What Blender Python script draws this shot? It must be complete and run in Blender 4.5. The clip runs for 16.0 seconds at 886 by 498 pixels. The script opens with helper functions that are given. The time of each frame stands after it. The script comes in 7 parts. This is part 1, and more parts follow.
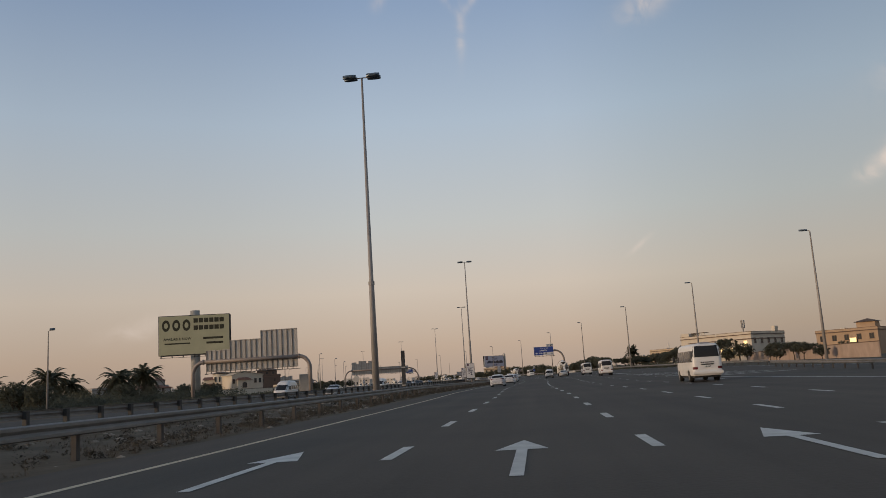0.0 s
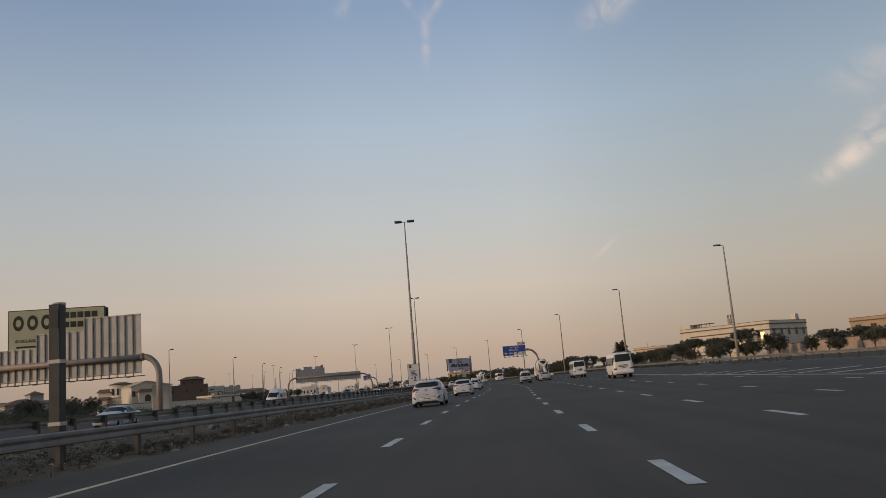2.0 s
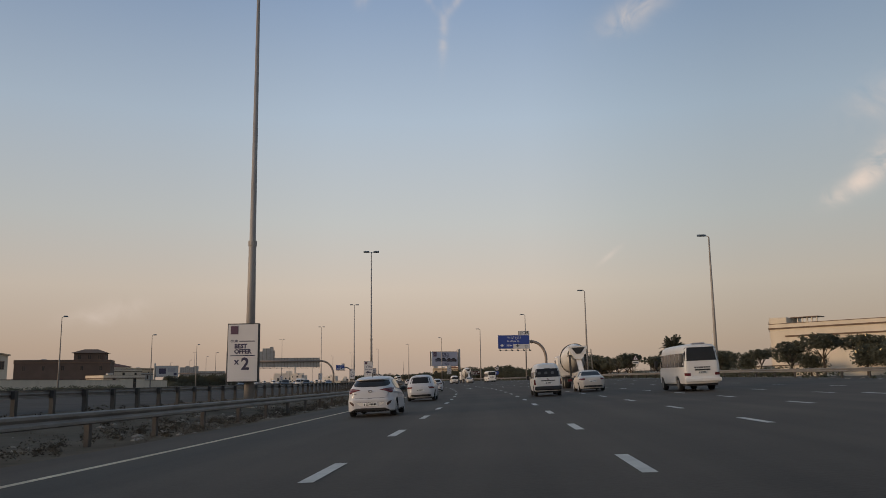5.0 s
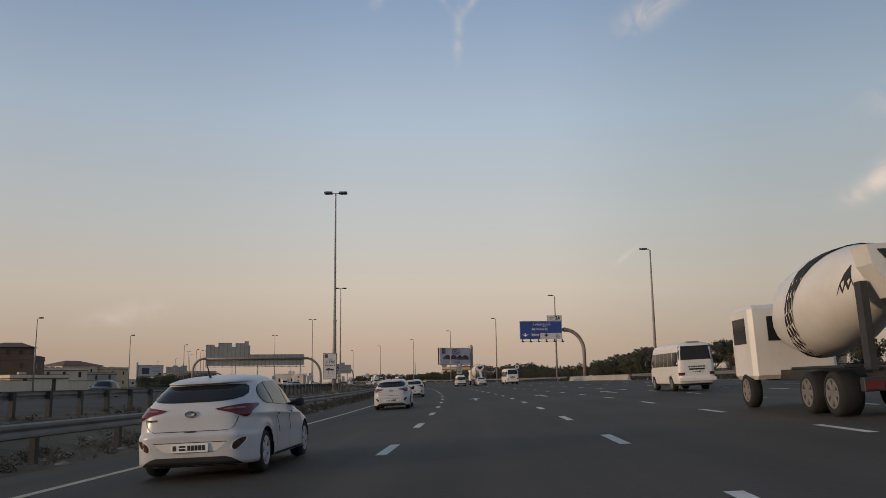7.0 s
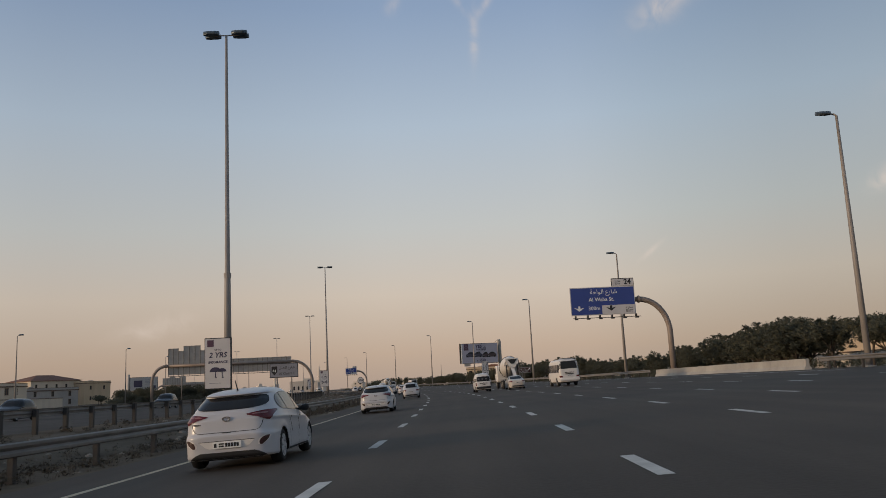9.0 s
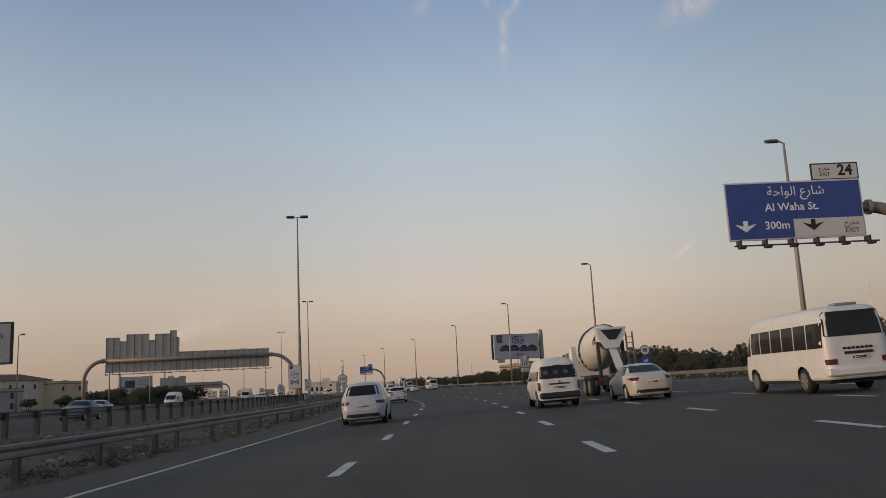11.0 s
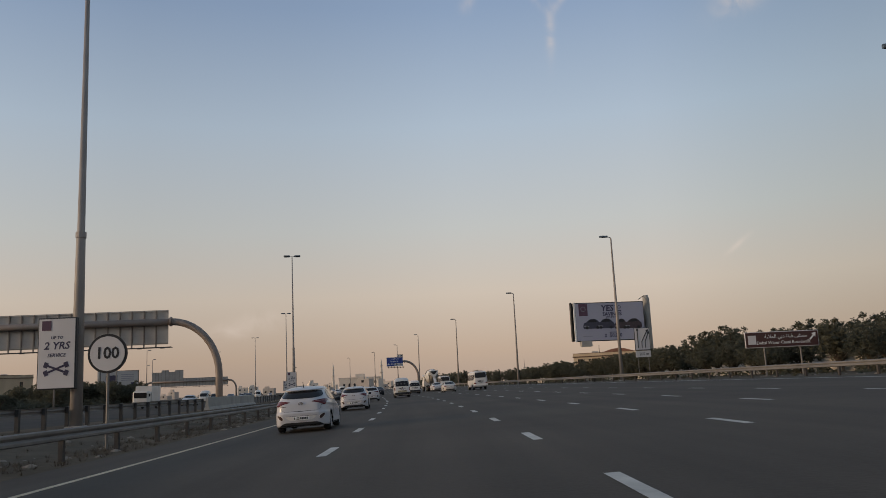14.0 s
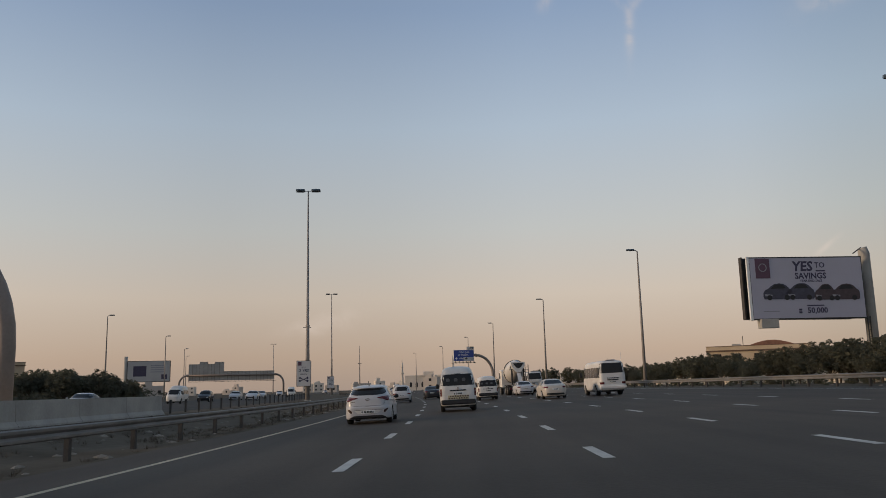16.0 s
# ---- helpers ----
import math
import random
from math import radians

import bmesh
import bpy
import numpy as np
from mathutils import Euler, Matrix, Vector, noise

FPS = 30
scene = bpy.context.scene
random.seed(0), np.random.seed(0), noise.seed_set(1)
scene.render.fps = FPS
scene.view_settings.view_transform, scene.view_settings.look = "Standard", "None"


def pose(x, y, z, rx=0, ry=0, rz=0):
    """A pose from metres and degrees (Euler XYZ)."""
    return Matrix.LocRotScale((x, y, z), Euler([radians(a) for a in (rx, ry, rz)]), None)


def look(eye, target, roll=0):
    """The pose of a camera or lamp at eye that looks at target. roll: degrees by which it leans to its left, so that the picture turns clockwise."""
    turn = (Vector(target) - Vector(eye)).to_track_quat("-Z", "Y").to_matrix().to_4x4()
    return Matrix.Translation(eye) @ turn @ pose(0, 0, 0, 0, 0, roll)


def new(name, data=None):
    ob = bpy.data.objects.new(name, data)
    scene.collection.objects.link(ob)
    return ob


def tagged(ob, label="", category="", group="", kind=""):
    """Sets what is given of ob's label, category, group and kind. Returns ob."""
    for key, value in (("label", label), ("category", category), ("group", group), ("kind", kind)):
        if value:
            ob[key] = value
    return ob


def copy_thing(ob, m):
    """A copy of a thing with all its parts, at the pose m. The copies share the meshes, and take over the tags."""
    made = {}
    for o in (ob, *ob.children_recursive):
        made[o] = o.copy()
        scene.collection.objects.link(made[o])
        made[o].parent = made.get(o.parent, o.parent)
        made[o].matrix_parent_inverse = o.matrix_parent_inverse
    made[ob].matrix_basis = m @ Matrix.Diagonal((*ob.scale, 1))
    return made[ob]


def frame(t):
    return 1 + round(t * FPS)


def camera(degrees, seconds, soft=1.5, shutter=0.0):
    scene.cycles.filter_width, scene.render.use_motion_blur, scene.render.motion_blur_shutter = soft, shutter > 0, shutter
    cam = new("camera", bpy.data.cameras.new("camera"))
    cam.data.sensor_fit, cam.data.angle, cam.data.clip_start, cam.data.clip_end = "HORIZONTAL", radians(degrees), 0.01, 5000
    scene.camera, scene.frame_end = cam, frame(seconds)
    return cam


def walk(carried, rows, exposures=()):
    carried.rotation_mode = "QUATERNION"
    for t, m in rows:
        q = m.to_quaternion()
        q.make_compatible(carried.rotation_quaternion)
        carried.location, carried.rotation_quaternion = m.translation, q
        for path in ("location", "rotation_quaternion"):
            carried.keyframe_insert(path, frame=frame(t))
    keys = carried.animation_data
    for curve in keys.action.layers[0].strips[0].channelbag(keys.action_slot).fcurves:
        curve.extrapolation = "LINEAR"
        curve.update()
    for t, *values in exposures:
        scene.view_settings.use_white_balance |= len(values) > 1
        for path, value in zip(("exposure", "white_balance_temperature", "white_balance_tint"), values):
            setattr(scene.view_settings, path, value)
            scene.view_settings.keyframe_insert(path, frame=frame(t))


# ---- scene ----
# camera: driven in the second lane of the highway
cam = camera(57.15, 16.0, soft=0.7)
PATH = [
    (0, 0.00, 0.00, 2.69, 9.13, -3.53), (0.2, 0.37, 5.42, 2.29, 9.03, -3.75), (0.4, 0.78, 10.90, 1.49, 8.97, -4.69),
    (0.5, 0.98, 13.60, 1.19, 8.99, -4.98), (1, 1.74, 26.94, 0.23, 9.00, -4.79), (1.5, 2.25, 40.68, 0.40, 9.28, -4.90),
    (2, 2.75, 54.87, 0.34, 9.34, -4.62), (2.5, 3.55, 68.80, 0.03, 9.30, -3.96), (3, 4.33, 82.61, 0.11, 9.22, -3.05),
    (3.5, 5.16, 96.28, -0.02, 9.09, -2.18), (4, 6.06, 109.79, 0.07, 9.07, -1.35), (4.5, 7.05, 123.50, 0.22, 9.08, -1.04),
    (4.7, 7.42, 128.97, 0.39, 9.13, -0.92), (6.8, 9.40, 186.41, 1.49, 9.14, -0.51), (7, 9.59, 191.91, 1.73, 9.20, -0.73),
    (7.5, 9.96, 205.70, 2.05, 9.20, -1.26), (8, 10.09, 219.68, 2.45, 9.32, -1.89), (8.5, 10.04, 233.68, 2.92, 9.37, -2.27),
    (9, 9.89, 247.63, 3.46, 9.42, -2.79), (9.5, 9.43, 261.73, 3.98, 9.46, -3.00), (10, 8.71, 275.74, 4.53, 9.47, -2.98),
    (10.2, 8.38, 281.33, 4.78, 9.49, -3.00), (12.3, 4.18, 338.41, 6.88, 9.65, -1.75), (12.5, 3.55, 343.93, 7.05, 9.66, -1.57),
    (13, 1.91, 357.65, 7.57, 9.62, -1.82), (13.5, 0.04, 371.05, 8.26, 9.58, -2.55), (14, -2.25, 384.46, 9.09, 9.50, -2.66),
    (14.5, -4.79, 397.72, 10.02, 9.54, -2.63), (15, -7.52, 410.70, 12.13, 9.57, -1.97), (15.5, -10.25, 423.99, 13.30, 9.66, -1.59),
    (16, -13.00, 437.79, 14.44, 9.69, -1.35),
]
walk(cam, [(t, Matrix.Translation((x, y, 1.2)) @ pose(0, 0, 0, 0, 0, yaw) @ pose(0, 0, 0, 90 + pitch) @ pose(0, 0, 0, 0, 0, roll))
           for t, x, y, yaw, pitch, roll in PATH])

# world: dusty evening sky, low sun behind on the left
SUN_ELEV, SUN_AZ = 7.0, 245.0  # degrees; azimuth clockwise from +y
world = bpy.data.worlds.new("evening_sky")
scene.world = world
world.use_nodes = True
wn, wl = world.node_tree.nodes, world.node_tree.links
wn.clear()
w_out, w_bg = wn.new("ShaderNodeOutputWorld"), wn.new("ShaderNodeBackground")
sky = wn.new("ShaderNodeTexSky")
sky.sky_type, sky.sun_disc = "NISHITA", False
sky.sun_elevation, sky.sun_rotation = radians(SUN_ELEV), radians(SUN_AZ)
sky.air_density, sky.dust_density, sky.ozone_density = 1.0, 2.0, 2.0
w_bg.inputs["Strength"].default_value = 0.11


def wmath(op, a, b=None, c=None):
    nd = wn.new("ShaderNodeMath")
    nd.operation = op
    for i, v in enumerate((a, b, c)):
        if v is None:
            continue
        if isinstance(v, (int, float)):
            nd.inputs[i].default_value = v
        else:
            wl.new(v, nd.inputs[i])
    return nd.outputs[0]


def wmix(fac, a, b, blend="MIX"):
    nd = wn.new("ShaderNodeMix")
    nd.data_type, nd.blend_type = "RGBA", blend
    for sock, v in ((nd.inputs[0], fac), (nd.inputs[6], a), (nd.inputs[7], b)):
        if isinstance(v, (int, float)):
            sock.default_value = v
        elif isinstance(v, tuple):
            sock.default_value = v
        else:
            wl.new(v, sock)
    return nd.outputs[2]


w_co = wn.new("ShaderNodeTexCoord")
w_sep = wn.new("ShaderNodeSeparateXYZ")
wl.new(w_co.outputs["Generated"], w_sep.inputs[0])
# haze: the dust layer brightens and warms the lowest part of the sky
w_ramp = wn.new("ShaderNodeValToRGB")
wl.new(w_sep.outputs[2], w_ramp.inputs[0])
HAZE = [(0.0, (4.0, 3.05, 2.5)), (0.04, (4.82, 3.6, 2.8)), (0.11, (5.66, 4.74, 3.96)), (0.19, (4.95, 4.95, 4.8)), (0.31, (3.9, 4.6, 5.45)), (0.44, (2.4, 3.2, 4.6)), (0.6, (1.6, 2.3, 3.3)), (1.0, (1.4, 1.9, 2.6))]
el = w_ramp.color_ramp.elements
el[0].position, el[0].color = HAZE[0][0], (*[c / 6 for c in HAZE[0][1]], 1)
el[1].position, el[1].color = HAZE[-1][0], (*[c / 6 for c in HAZE[-1][1]], 1)
for p, c in HAZE[1:-1]:
    e = el.new(p)
    e.color = (*[v / 6 for v in c], 1)
w_haze = wmix(1.0, w_ramp.outputs[0], (6.0, 6.0, 6.0, 1), "MULTIPLY")
w_sky = wmix(0.88, sky.outputs[0], w_haze)

# thin cirrus wisps high in the sky ahead: (azimuth, elevation, half-width, half-height, slant, density)
CIRRUS = [(-0.4, 23.8, 0.28, 1.5, 0.05, 0.5), (0.6, 26.0, 0.35, 1.0, 0.8, 0.34), (-1.3, 26.0, 0.3, 0.9, -0.8, 0.3), (13.6, 24.6, 2.0, 0.9, 0.5, 0.55), (-6.4, 26.2, 0.5, 0.5, 0.5, 0.35),
          (25.6, 11.2, 0.7, 0.5, 0.4, 0.7), (27.2, 12.0, 1.1, 0.6, 0.7, 1.0), (29.2, 13.4, 1.6, 0.9, 0.7, 1.0), (30.5, 17.5, 3.0, 1.4, 0.5, 0.4), (11.0, 8.3, 0.7, 0.2, 1.2, 0.5), (-23.0, 4.6, 2.2, 0.6, 0.3, 0.45)]
w_len = wn.new("ShaderNodeVectorMath")
w_len.operation = "NORMALIZE"
wl.new(w_co.outputs["Generated"], w_len.inputs[0])
w_sep2 = wn.new("ShaderNodeSeparateXYZ")
wl.new(w_len.outputs[0], w_sep2.inputs[0])
az = wmath("MULTIPLY", wmath("ARCTAN2", w_sep2.outputs[0], w_sep2.outputs[1]), 57.2958)
elev = wmath("MULTIPLY", wmath("ARCSINE", w_sep2.outputs[2]), 57.2958)
w_map = wn.new("ShaderNodeCombineXYZ")
wl.new(az, w_map.inputs[0]), wl.new(elev, w_map.inputs[1])
w_noise = wn.new("ShaderNodeTexNoise")
w_noise.inputs["Scale"].default_value, w_noise.inputs["Detail"].default_value, w_noise.inputs["Distortion"].default_value = 0.42, 7.0, 1.4
wl.new(w_map.outputs[0], w_noise.inputs["Vector"])
grain = wmath("MULTIPLY_ADD", w_noise.outputs[0], 2.6, -0.75)
total = None
for a0, e0, hw, hh, slant, dens in CIRRUS:
    dy = wmath("SUBTRACT", elev, e0)
    dx = wmath("SUBTRACT", wmath("SUBTRACT", az, a0), wmath("MULTIPLY", dy, slant)) if hh > hw else wmath("SUBTRACT", az, a0)
    if hh <= hw:
        dy = wmath("SUBTRACT", dy, wmath("MULTIPLY", dx, slant * 0.6))
    r = wmath("ADD", wmath("POWER", wmath("ABSOLUTE", wmath("DIVIDE", dx, hw)), 2.0), wmath("POWER", wmath("ABSOLUTE", wmath("DIVIDE", dy, hh)), 2.0))
    m = wmath("MULTIPLY", wmath("EXPONENT", wmath("MULTIPLY", r, -0.9)), dens)
    total = m if total is None else wmath("ADD", total, m)
cover = wn.new("ShaderNodeMath")
cover.operation, cover.use_clamp = "MULTIPLY", True
wl.new(total, cover.inputs[0]), wl.new(grain, cover.inputs[1])
# sky tone by bearing: brighter towards the sunset, sides ahead darkened to imitate lens falloff
w_side = wn.new("ShaderNodeValToRGB")
wl.new(wmath("MULTIPLY_ADD", az, 1 / 360, 0.5), w_side.inputs[0])
SIDE_TONE = [(-180, 1.0), (-115, 1.15), (-85, 1.08), (-60, 0.98), (-44, 0.97), (-30, 0.88), (-19, 0.915), (-8, 1.005), (6, 1.005), (13, 0.9), (20, 0.82), (30, 0.79), (90, 0.85), (180, 1.0)]
el = w_side.color_ramp.elements
for e, (a, k) in [(el[0], SIDE_TONE[0]), (el[1], SIDE_TONE[-1])] + [(None, row) for row in SIDE_TONE[1:-1]]:
    e = e or el.new((a + 180) / 360)
    e.color = (k * (0.953 if 10 < a < 170 else 0.975), k, k, 1)
w_even = wmix(1.0, wmix(1.0, w_sky, w_side.outputs[0], "MULTIPLY"), (1.093, 1.07, 1.063, 1), "MULTIPLY")
w_col = wmix(cover.outputs[0], w_even, (6.6, 5.6, 4.9, 1))
wl.new(w_col, w_bg.inputs["Color"])
wl.new(w_bg.outputs[0], w_out.inputs["Surface"])

sun_data = bpy.data.lights.new("low_sun", "SUN")
sun_data.energy, sun_data.angle, sun_data.color = 1.8, radians(6), (1.0, 0.72, 0.46)
sun = new("low_sun", sun_data)
sd = Vector((math.sin(radians(SUN_AZ)) * math.cos(radians(SUN_ELEV)), math.cos(radians(SUN_AZ)) * math.cos(radians(SUN_ELEV)), math.sin(radians(SUN_ELEV))))
sun.matrix_world = look(sd * 100, (0, 0, 0))
scene.view_settings.exposure = 0.0


# ---- materials ----
def material(name, color, rough=0.6, metal=0.0, var=0.12, scale=2.0, bump=0.0, fine=40.0, emit=0.0, spec=0.5, second=None, piece=0.0, streak=0.0, ior=1.45):
    """A node material: base colour with two scales of variation, optional streaks, bump and a small change from piece to piece."""
    m = bpy.data.materials.new(name)
    m.use_nodes = True
    nt = m.node_tree
    nd, lk = nt.nodes, nt.links
    b = nd["Principled BSDF"]
    b.inputs["Roughness"].default_value, b.inputs["Metallic"].default_value = rough, metal
    b.inputs["Specular IOR Level"].default_value = spec
    b.inputs["IOR"].default_value = ior
    co = nd.new("ShaderNodeTexCoord")
    big, small = nd.new("ShaderNodeTexNoise"), nd.new("ShaderNodeTexNoise")
    geo = nd.new("ShaderNodeNewGeometry")
    for n_, sc, de in ((big, scale, 5.0), (small, fine, 3.0)):
        n_.inputs["Scale"].default_value, n_.inputs["Detail"].default_value = sc, de
        lk.new(geo.outputs["Position"], n_.inputs["Vector"])
    if streak:
        mp = nd.new("ShaderNodeMapping")
        mp.inputs["Scale"].default_value = (1, 1, streak)
        lk.new(geo.outputs["Position"], mp.inputs["Vector"])
        lk.new(mp.outputs[0], big.inputs["Vector"])
    mr = nd.new("ShaderNodeMapRange")
    mr.inputs[1].default_value, mr.inputs[2].default_value = 0.3, 0.7
    lk.new(big.outputs[0], mr.inputs[0])
    mix = nd.new("ShaderNodeMix")
    mix.data_type = "RGBA"
    lo = tuple(c * (1 - var) for c in color)
    hi = second or tuple(min(1, c * (1 + var)) for c in color)
    mix.inputs[6].default_value, mix.inputs[7].default_value = (*lo, 1), (*hi, 1)
    lk.new(mr.outputs[0], mix.inputs[0])
    m2 = nd.new("ShaderNodeMix")
    m2.data_type, m2.blend_type = "RGBA", "MULTIPLY"
    m2.inputs[0].default_value = 1.0
    mr2 = nd.new("ShaderNodeMapRange")
    mr2.inputs[3].default_value, mr2.inputs[4].default_value = 1 - var * 0.8, 1 + var * 0.8
    lk.new(small.outputs[0], mr2.inputs[0])
    lk.new(mix.outputs[2], m2.inputs[6])
    lk.new(mr2.outputs[0], m2.inputs[7])
    last = m2.outputs[2]
    if piece:
        oi = nd.new("ShaderNodeObjectInfo")
        mr3 = nd.new("ShaderNodeMapRange")
        mr3.inputs[3].default_value, mr3.inputs[4].default_value = 1 - piece, 1 + piece
        lk.new(oi.outputs["Random"], mr3.inputs[0])
        m3 = nd.new("ShaderNodeMix")
        m3.data_type, m3.blend_type = "RGBA", "MULTIPLY"
        m3.inputs[0].default_value = 1.0
        lk.new(last, m3.inputs[6])
        lk.new(mr3.outputs[0], m3.inputs[7])
        last = m3.outputs[2]
    lk.new(last, b.inputs["Base Color"])
    if bump:
        bp = nd.new("ShaderNodeBump")
        bp.inputs["Strength"].default_value, bp.inputs["Distance"].default_value = bump, 0.02
        lk.new(small.outputs[0], bp.inputs["Height"])
        lk.new(bp.outputs[0], b.inputs["Normal"])
    if emit:
        b.inputs["Emission Color"].default_value, b.inputs["Emission Strength"].default_value = (*color, 1), emit
    return m


ASPHALT = material("asphalt", (0.066, 0.052, 0.041), 0.76, var=0.22, scale=0.12, fine=14, bump=0.3, spec=0.28)
SHOULDER = material("shoulder_asphalt", (0.062, 0.058, 0.055), 0.9, var=0.25, scale=0.3, fine=10, bump=0.3, spec=0.2)
SAND = material("dusty_sand", (0.1, 0.082, 0.062), 0.95, var=0.3, scale=0.25, fine=3.0, bump=0.5, spec=0.1, second=(0.155, 0.127, 0.096))
PAINT = material("road_paint", (0.54, 0.525, 0.49), 0.7, var=0.16, scale=1.5, fine=9, piece=0.08)
YELLOW = material("edge_line_paint", (0.56, 0.46, 0.32), 0.7, var=0.18, scale=0.8, fine=9)
STEEL = material("galvanised_steel", (0.2, 0.185, 0.17), 0.6, 0.25, var=0.18, scale=1.2, fine=20)
POLE = material("painted_pole", (0.3, 0.27, 0.25), 0.55, 0.1, var=0.12, scale=0.6, fine=12)
PIPE = material("gantry_pipe", (0.27, 0.22, 0.19), 0.55, 0.1, var=0.15, scale=0.5, fine=8)
PANEL = material("sign_back_panel", (0.4, 0.37, 0.34), 0.5, 0.3, var=0.1, scale=0.7, fine=10, piece=0.06)
LAMPH = material("lamp_head", (0.1, 0.13, 0.16), 0.35, 0.3, var=0.1)
CONCRETE = material("concrete", (0.36, 0.34, 0.31), 0.85, var=0.16, scale=0.5, fine=8, bump=0.2)
DARK = material("dark_metal", (0.035, 0.034, 0.034), 0.6, var=0.2)
RUST = material("weathered_post", (0.072, 0.063, 0.057), 0.75, 0.2, var=0.25, scale=2, fine=15)
WHITE = material("sign_white", (0.6, 0.57, 0.56), 0.5, var=0.05, scale=0.5)
BLUE = material("sign_blue", (0.035, 0.065, 0.27), 0.4, var=0.06, scale=0.6)
BROWN = material("sign_brown", (0.07, 0.03, 0.026), 0.5, var=0.08)
BLACK = material("black_print", (0.02, 0.02, 0.022), 0.6, var=0.1)
LETTER = material("white_letter", (0.78, 0.78, 0.76), 0.5, var=0.04)


# ---- building helpers ----
def part(name, bm, mat, parent=None, label="", smooth=False):
    """Links a bmesh as one mesh object, under a thing or a part."""
    me = bpy.data.meshes.new(name)
    bmesh.ops.recalc_face_normals(bm, faces=bm.faces)
    bm.to_mesh(me)
    bm.free()
    me.materials.append(mat)
    if smooth:
        for p in me.polygons:
            p.use_smooth = True
    ob = new(name, me)
    if parent is not None:
        ob.parent = parent
    if label:
        ob["label"] = label
    return ob


def thing(name, label, category, m=None, group="", kind=""):
    ob = new(name)
    ob.empty_display_size = 0.2
    tagged(ob, label, category, group, kind)
    if m is not None:
        ob.matrix_basis = m
    return ob


def box(bm, x0, x1, y0, y1, z0, z1, bevel=0.0):
    vs = [bm.verts.new((x, y, z)) for z in (z0, z1) for y in (y0, y1) for x in (x0, x1)]
    fs = [bm.faces.new([vs[i] for i in f]) for f in ((0, 2, 3, 1), (4, 5, 7, 6), (0, 1, 5, 4), (2, 6, 7, 3), (0, 4, 6, 2), (1, 3, 7, 5))]
    if bevel:
        es = list({e for f in fs for e in f.edges})
        bmesh.ops.bevel(bm, geom=es, offset=bevel, segments=1, affect="EDGES")
    return bm


def boxes(*specs, bevel=0.0):
    bm = bmesh.new()
    for sp in specs:
        box(bm, *sp, bevel=bevel)
    return bm


def tube(bm, pts, radii, sides=10, cap=True):
    """A round tube along points, with a radius at each."""
    rings = []
    n_ = len(pts)
    pts = [Vector(p) for p in pts]
    for i, p in enumerate(pts):
        d = (pts[min(i + 1, n_ - 1)] - pts[max(i - 1, 0)]).normalized()
        ref = Vector((0, 1, 0)) if abs(d.y) < 0.9 else Vector((1, 0, 0))
        u = d.cross(ref).normalized()
        v = d.cross(u).normalized()
        r = radii[i] if isinstance(radii, (list, tuple)) else radii
        rings.append([bm.verts.new(p + u * r * math.cos(a) + v * r * math.sin(a)) for a in (2 * math.pi * k / sides for k in range(sides))])
    for a, b in zip(rings, rings[1:]):
        for k in range(sides):
            bm.faces.new((a[k], a[(k + 1) % sides], b[(k + 1) % sides], b[k]))
    if cap:
        bm.faces.new(rings[0])
        bm.faces.new(rings[-1])
    return bm


def loft(bm, sections, cap=True):
    """Joins closed outlines of equal count into a skin."""
    rings = [[bm.verts.new(p) for p in sec] for sec in sections]
    k = len(rings[0])
    for a, b in zip(rings, rings[1:]):
        for i in range(k):
            bm.faces.new((a[i], a[(i + 1) % k], b[(i + 1) % k], b[i]))
    if cap:
        bm.faces.new(rings[0])
        bm.faces.new(rings[-1])
    return bm


def words(name, body, size, mat, parent, m, label="", align="CENTER", shear=0.0, thick=0.004, bold=0.0):
    """Lettering as a mesh, from the built-in font."""
    cu = bpy.data.curves.new(name, "FONT")
    cu.body, cu.size, cu.extrude, cu.align_x, cu.align_y, cu.shear, cu.resolution_u = body, size, thick, align, "CENTER", shear, 2
    cu.offset = bold * size
    tmp = bpy.data.objects.new(name, cu)
    me = bpy.data.meshes.new_from_object(tmp)
    bpy.data.objects.remove(tmp)
    me.materials.clear()
    me.materials.append(mat)
    ob = new(name, me)
    ob.parent = parent
    ob.matrix_basis = m
    if label:
        ob["label"] = label
    return ob


# ---- the line of the road: x, heading, curve begin and end, curvature ----
ROAD = (-2.70, 0.0586, 113.8, 221.2, -0.00101)
DS = 2.0
_s = np.arange(-80, 1180, DS)
_k = ROAD[4] * np.clip((_s - ROAD[2]) / (ROAD[3] - ROAD[2]), 0, 1) * np.interp(_s, [540, 620], [1, 0.74])  # the bend eases far ahead
_th = ROAD[1] + np.concatenate([[0], np.cumsum((_k[1:] + _k[:-1]) / 2 * DS)])
_x = np.concatenate([[0], np.cumsum(np.sin((_th[1:] + _th[:-1]) / 2) * DS)])
_y = np.concatenate([[0], np.cumsum(np.cos((_th[1:] + _th[:-1]) / 2) * DS)])
_i0 = int(np.argmin(abs(_s)))
_x, _y = _x - _x[_i0] + ROAD[0], _y - _y[_i0]


def tilt(s):
    """Superelevation of the carriageway."""
    return float(np.interp(s, [70, 160, 230, 320, 380, 700, 900], [0, 0.028, 0.042, 0.040, 0.030, 0.028, 0.0]))


def level(s, o):
    """Height of the ground at s along and o across the road."""
    fall = min(1.0, max(0.0, (o + 14.0) / 5.0))
    return tilt(s) * (min(max(o, -9.0), 27.5) - 2.1) * fall


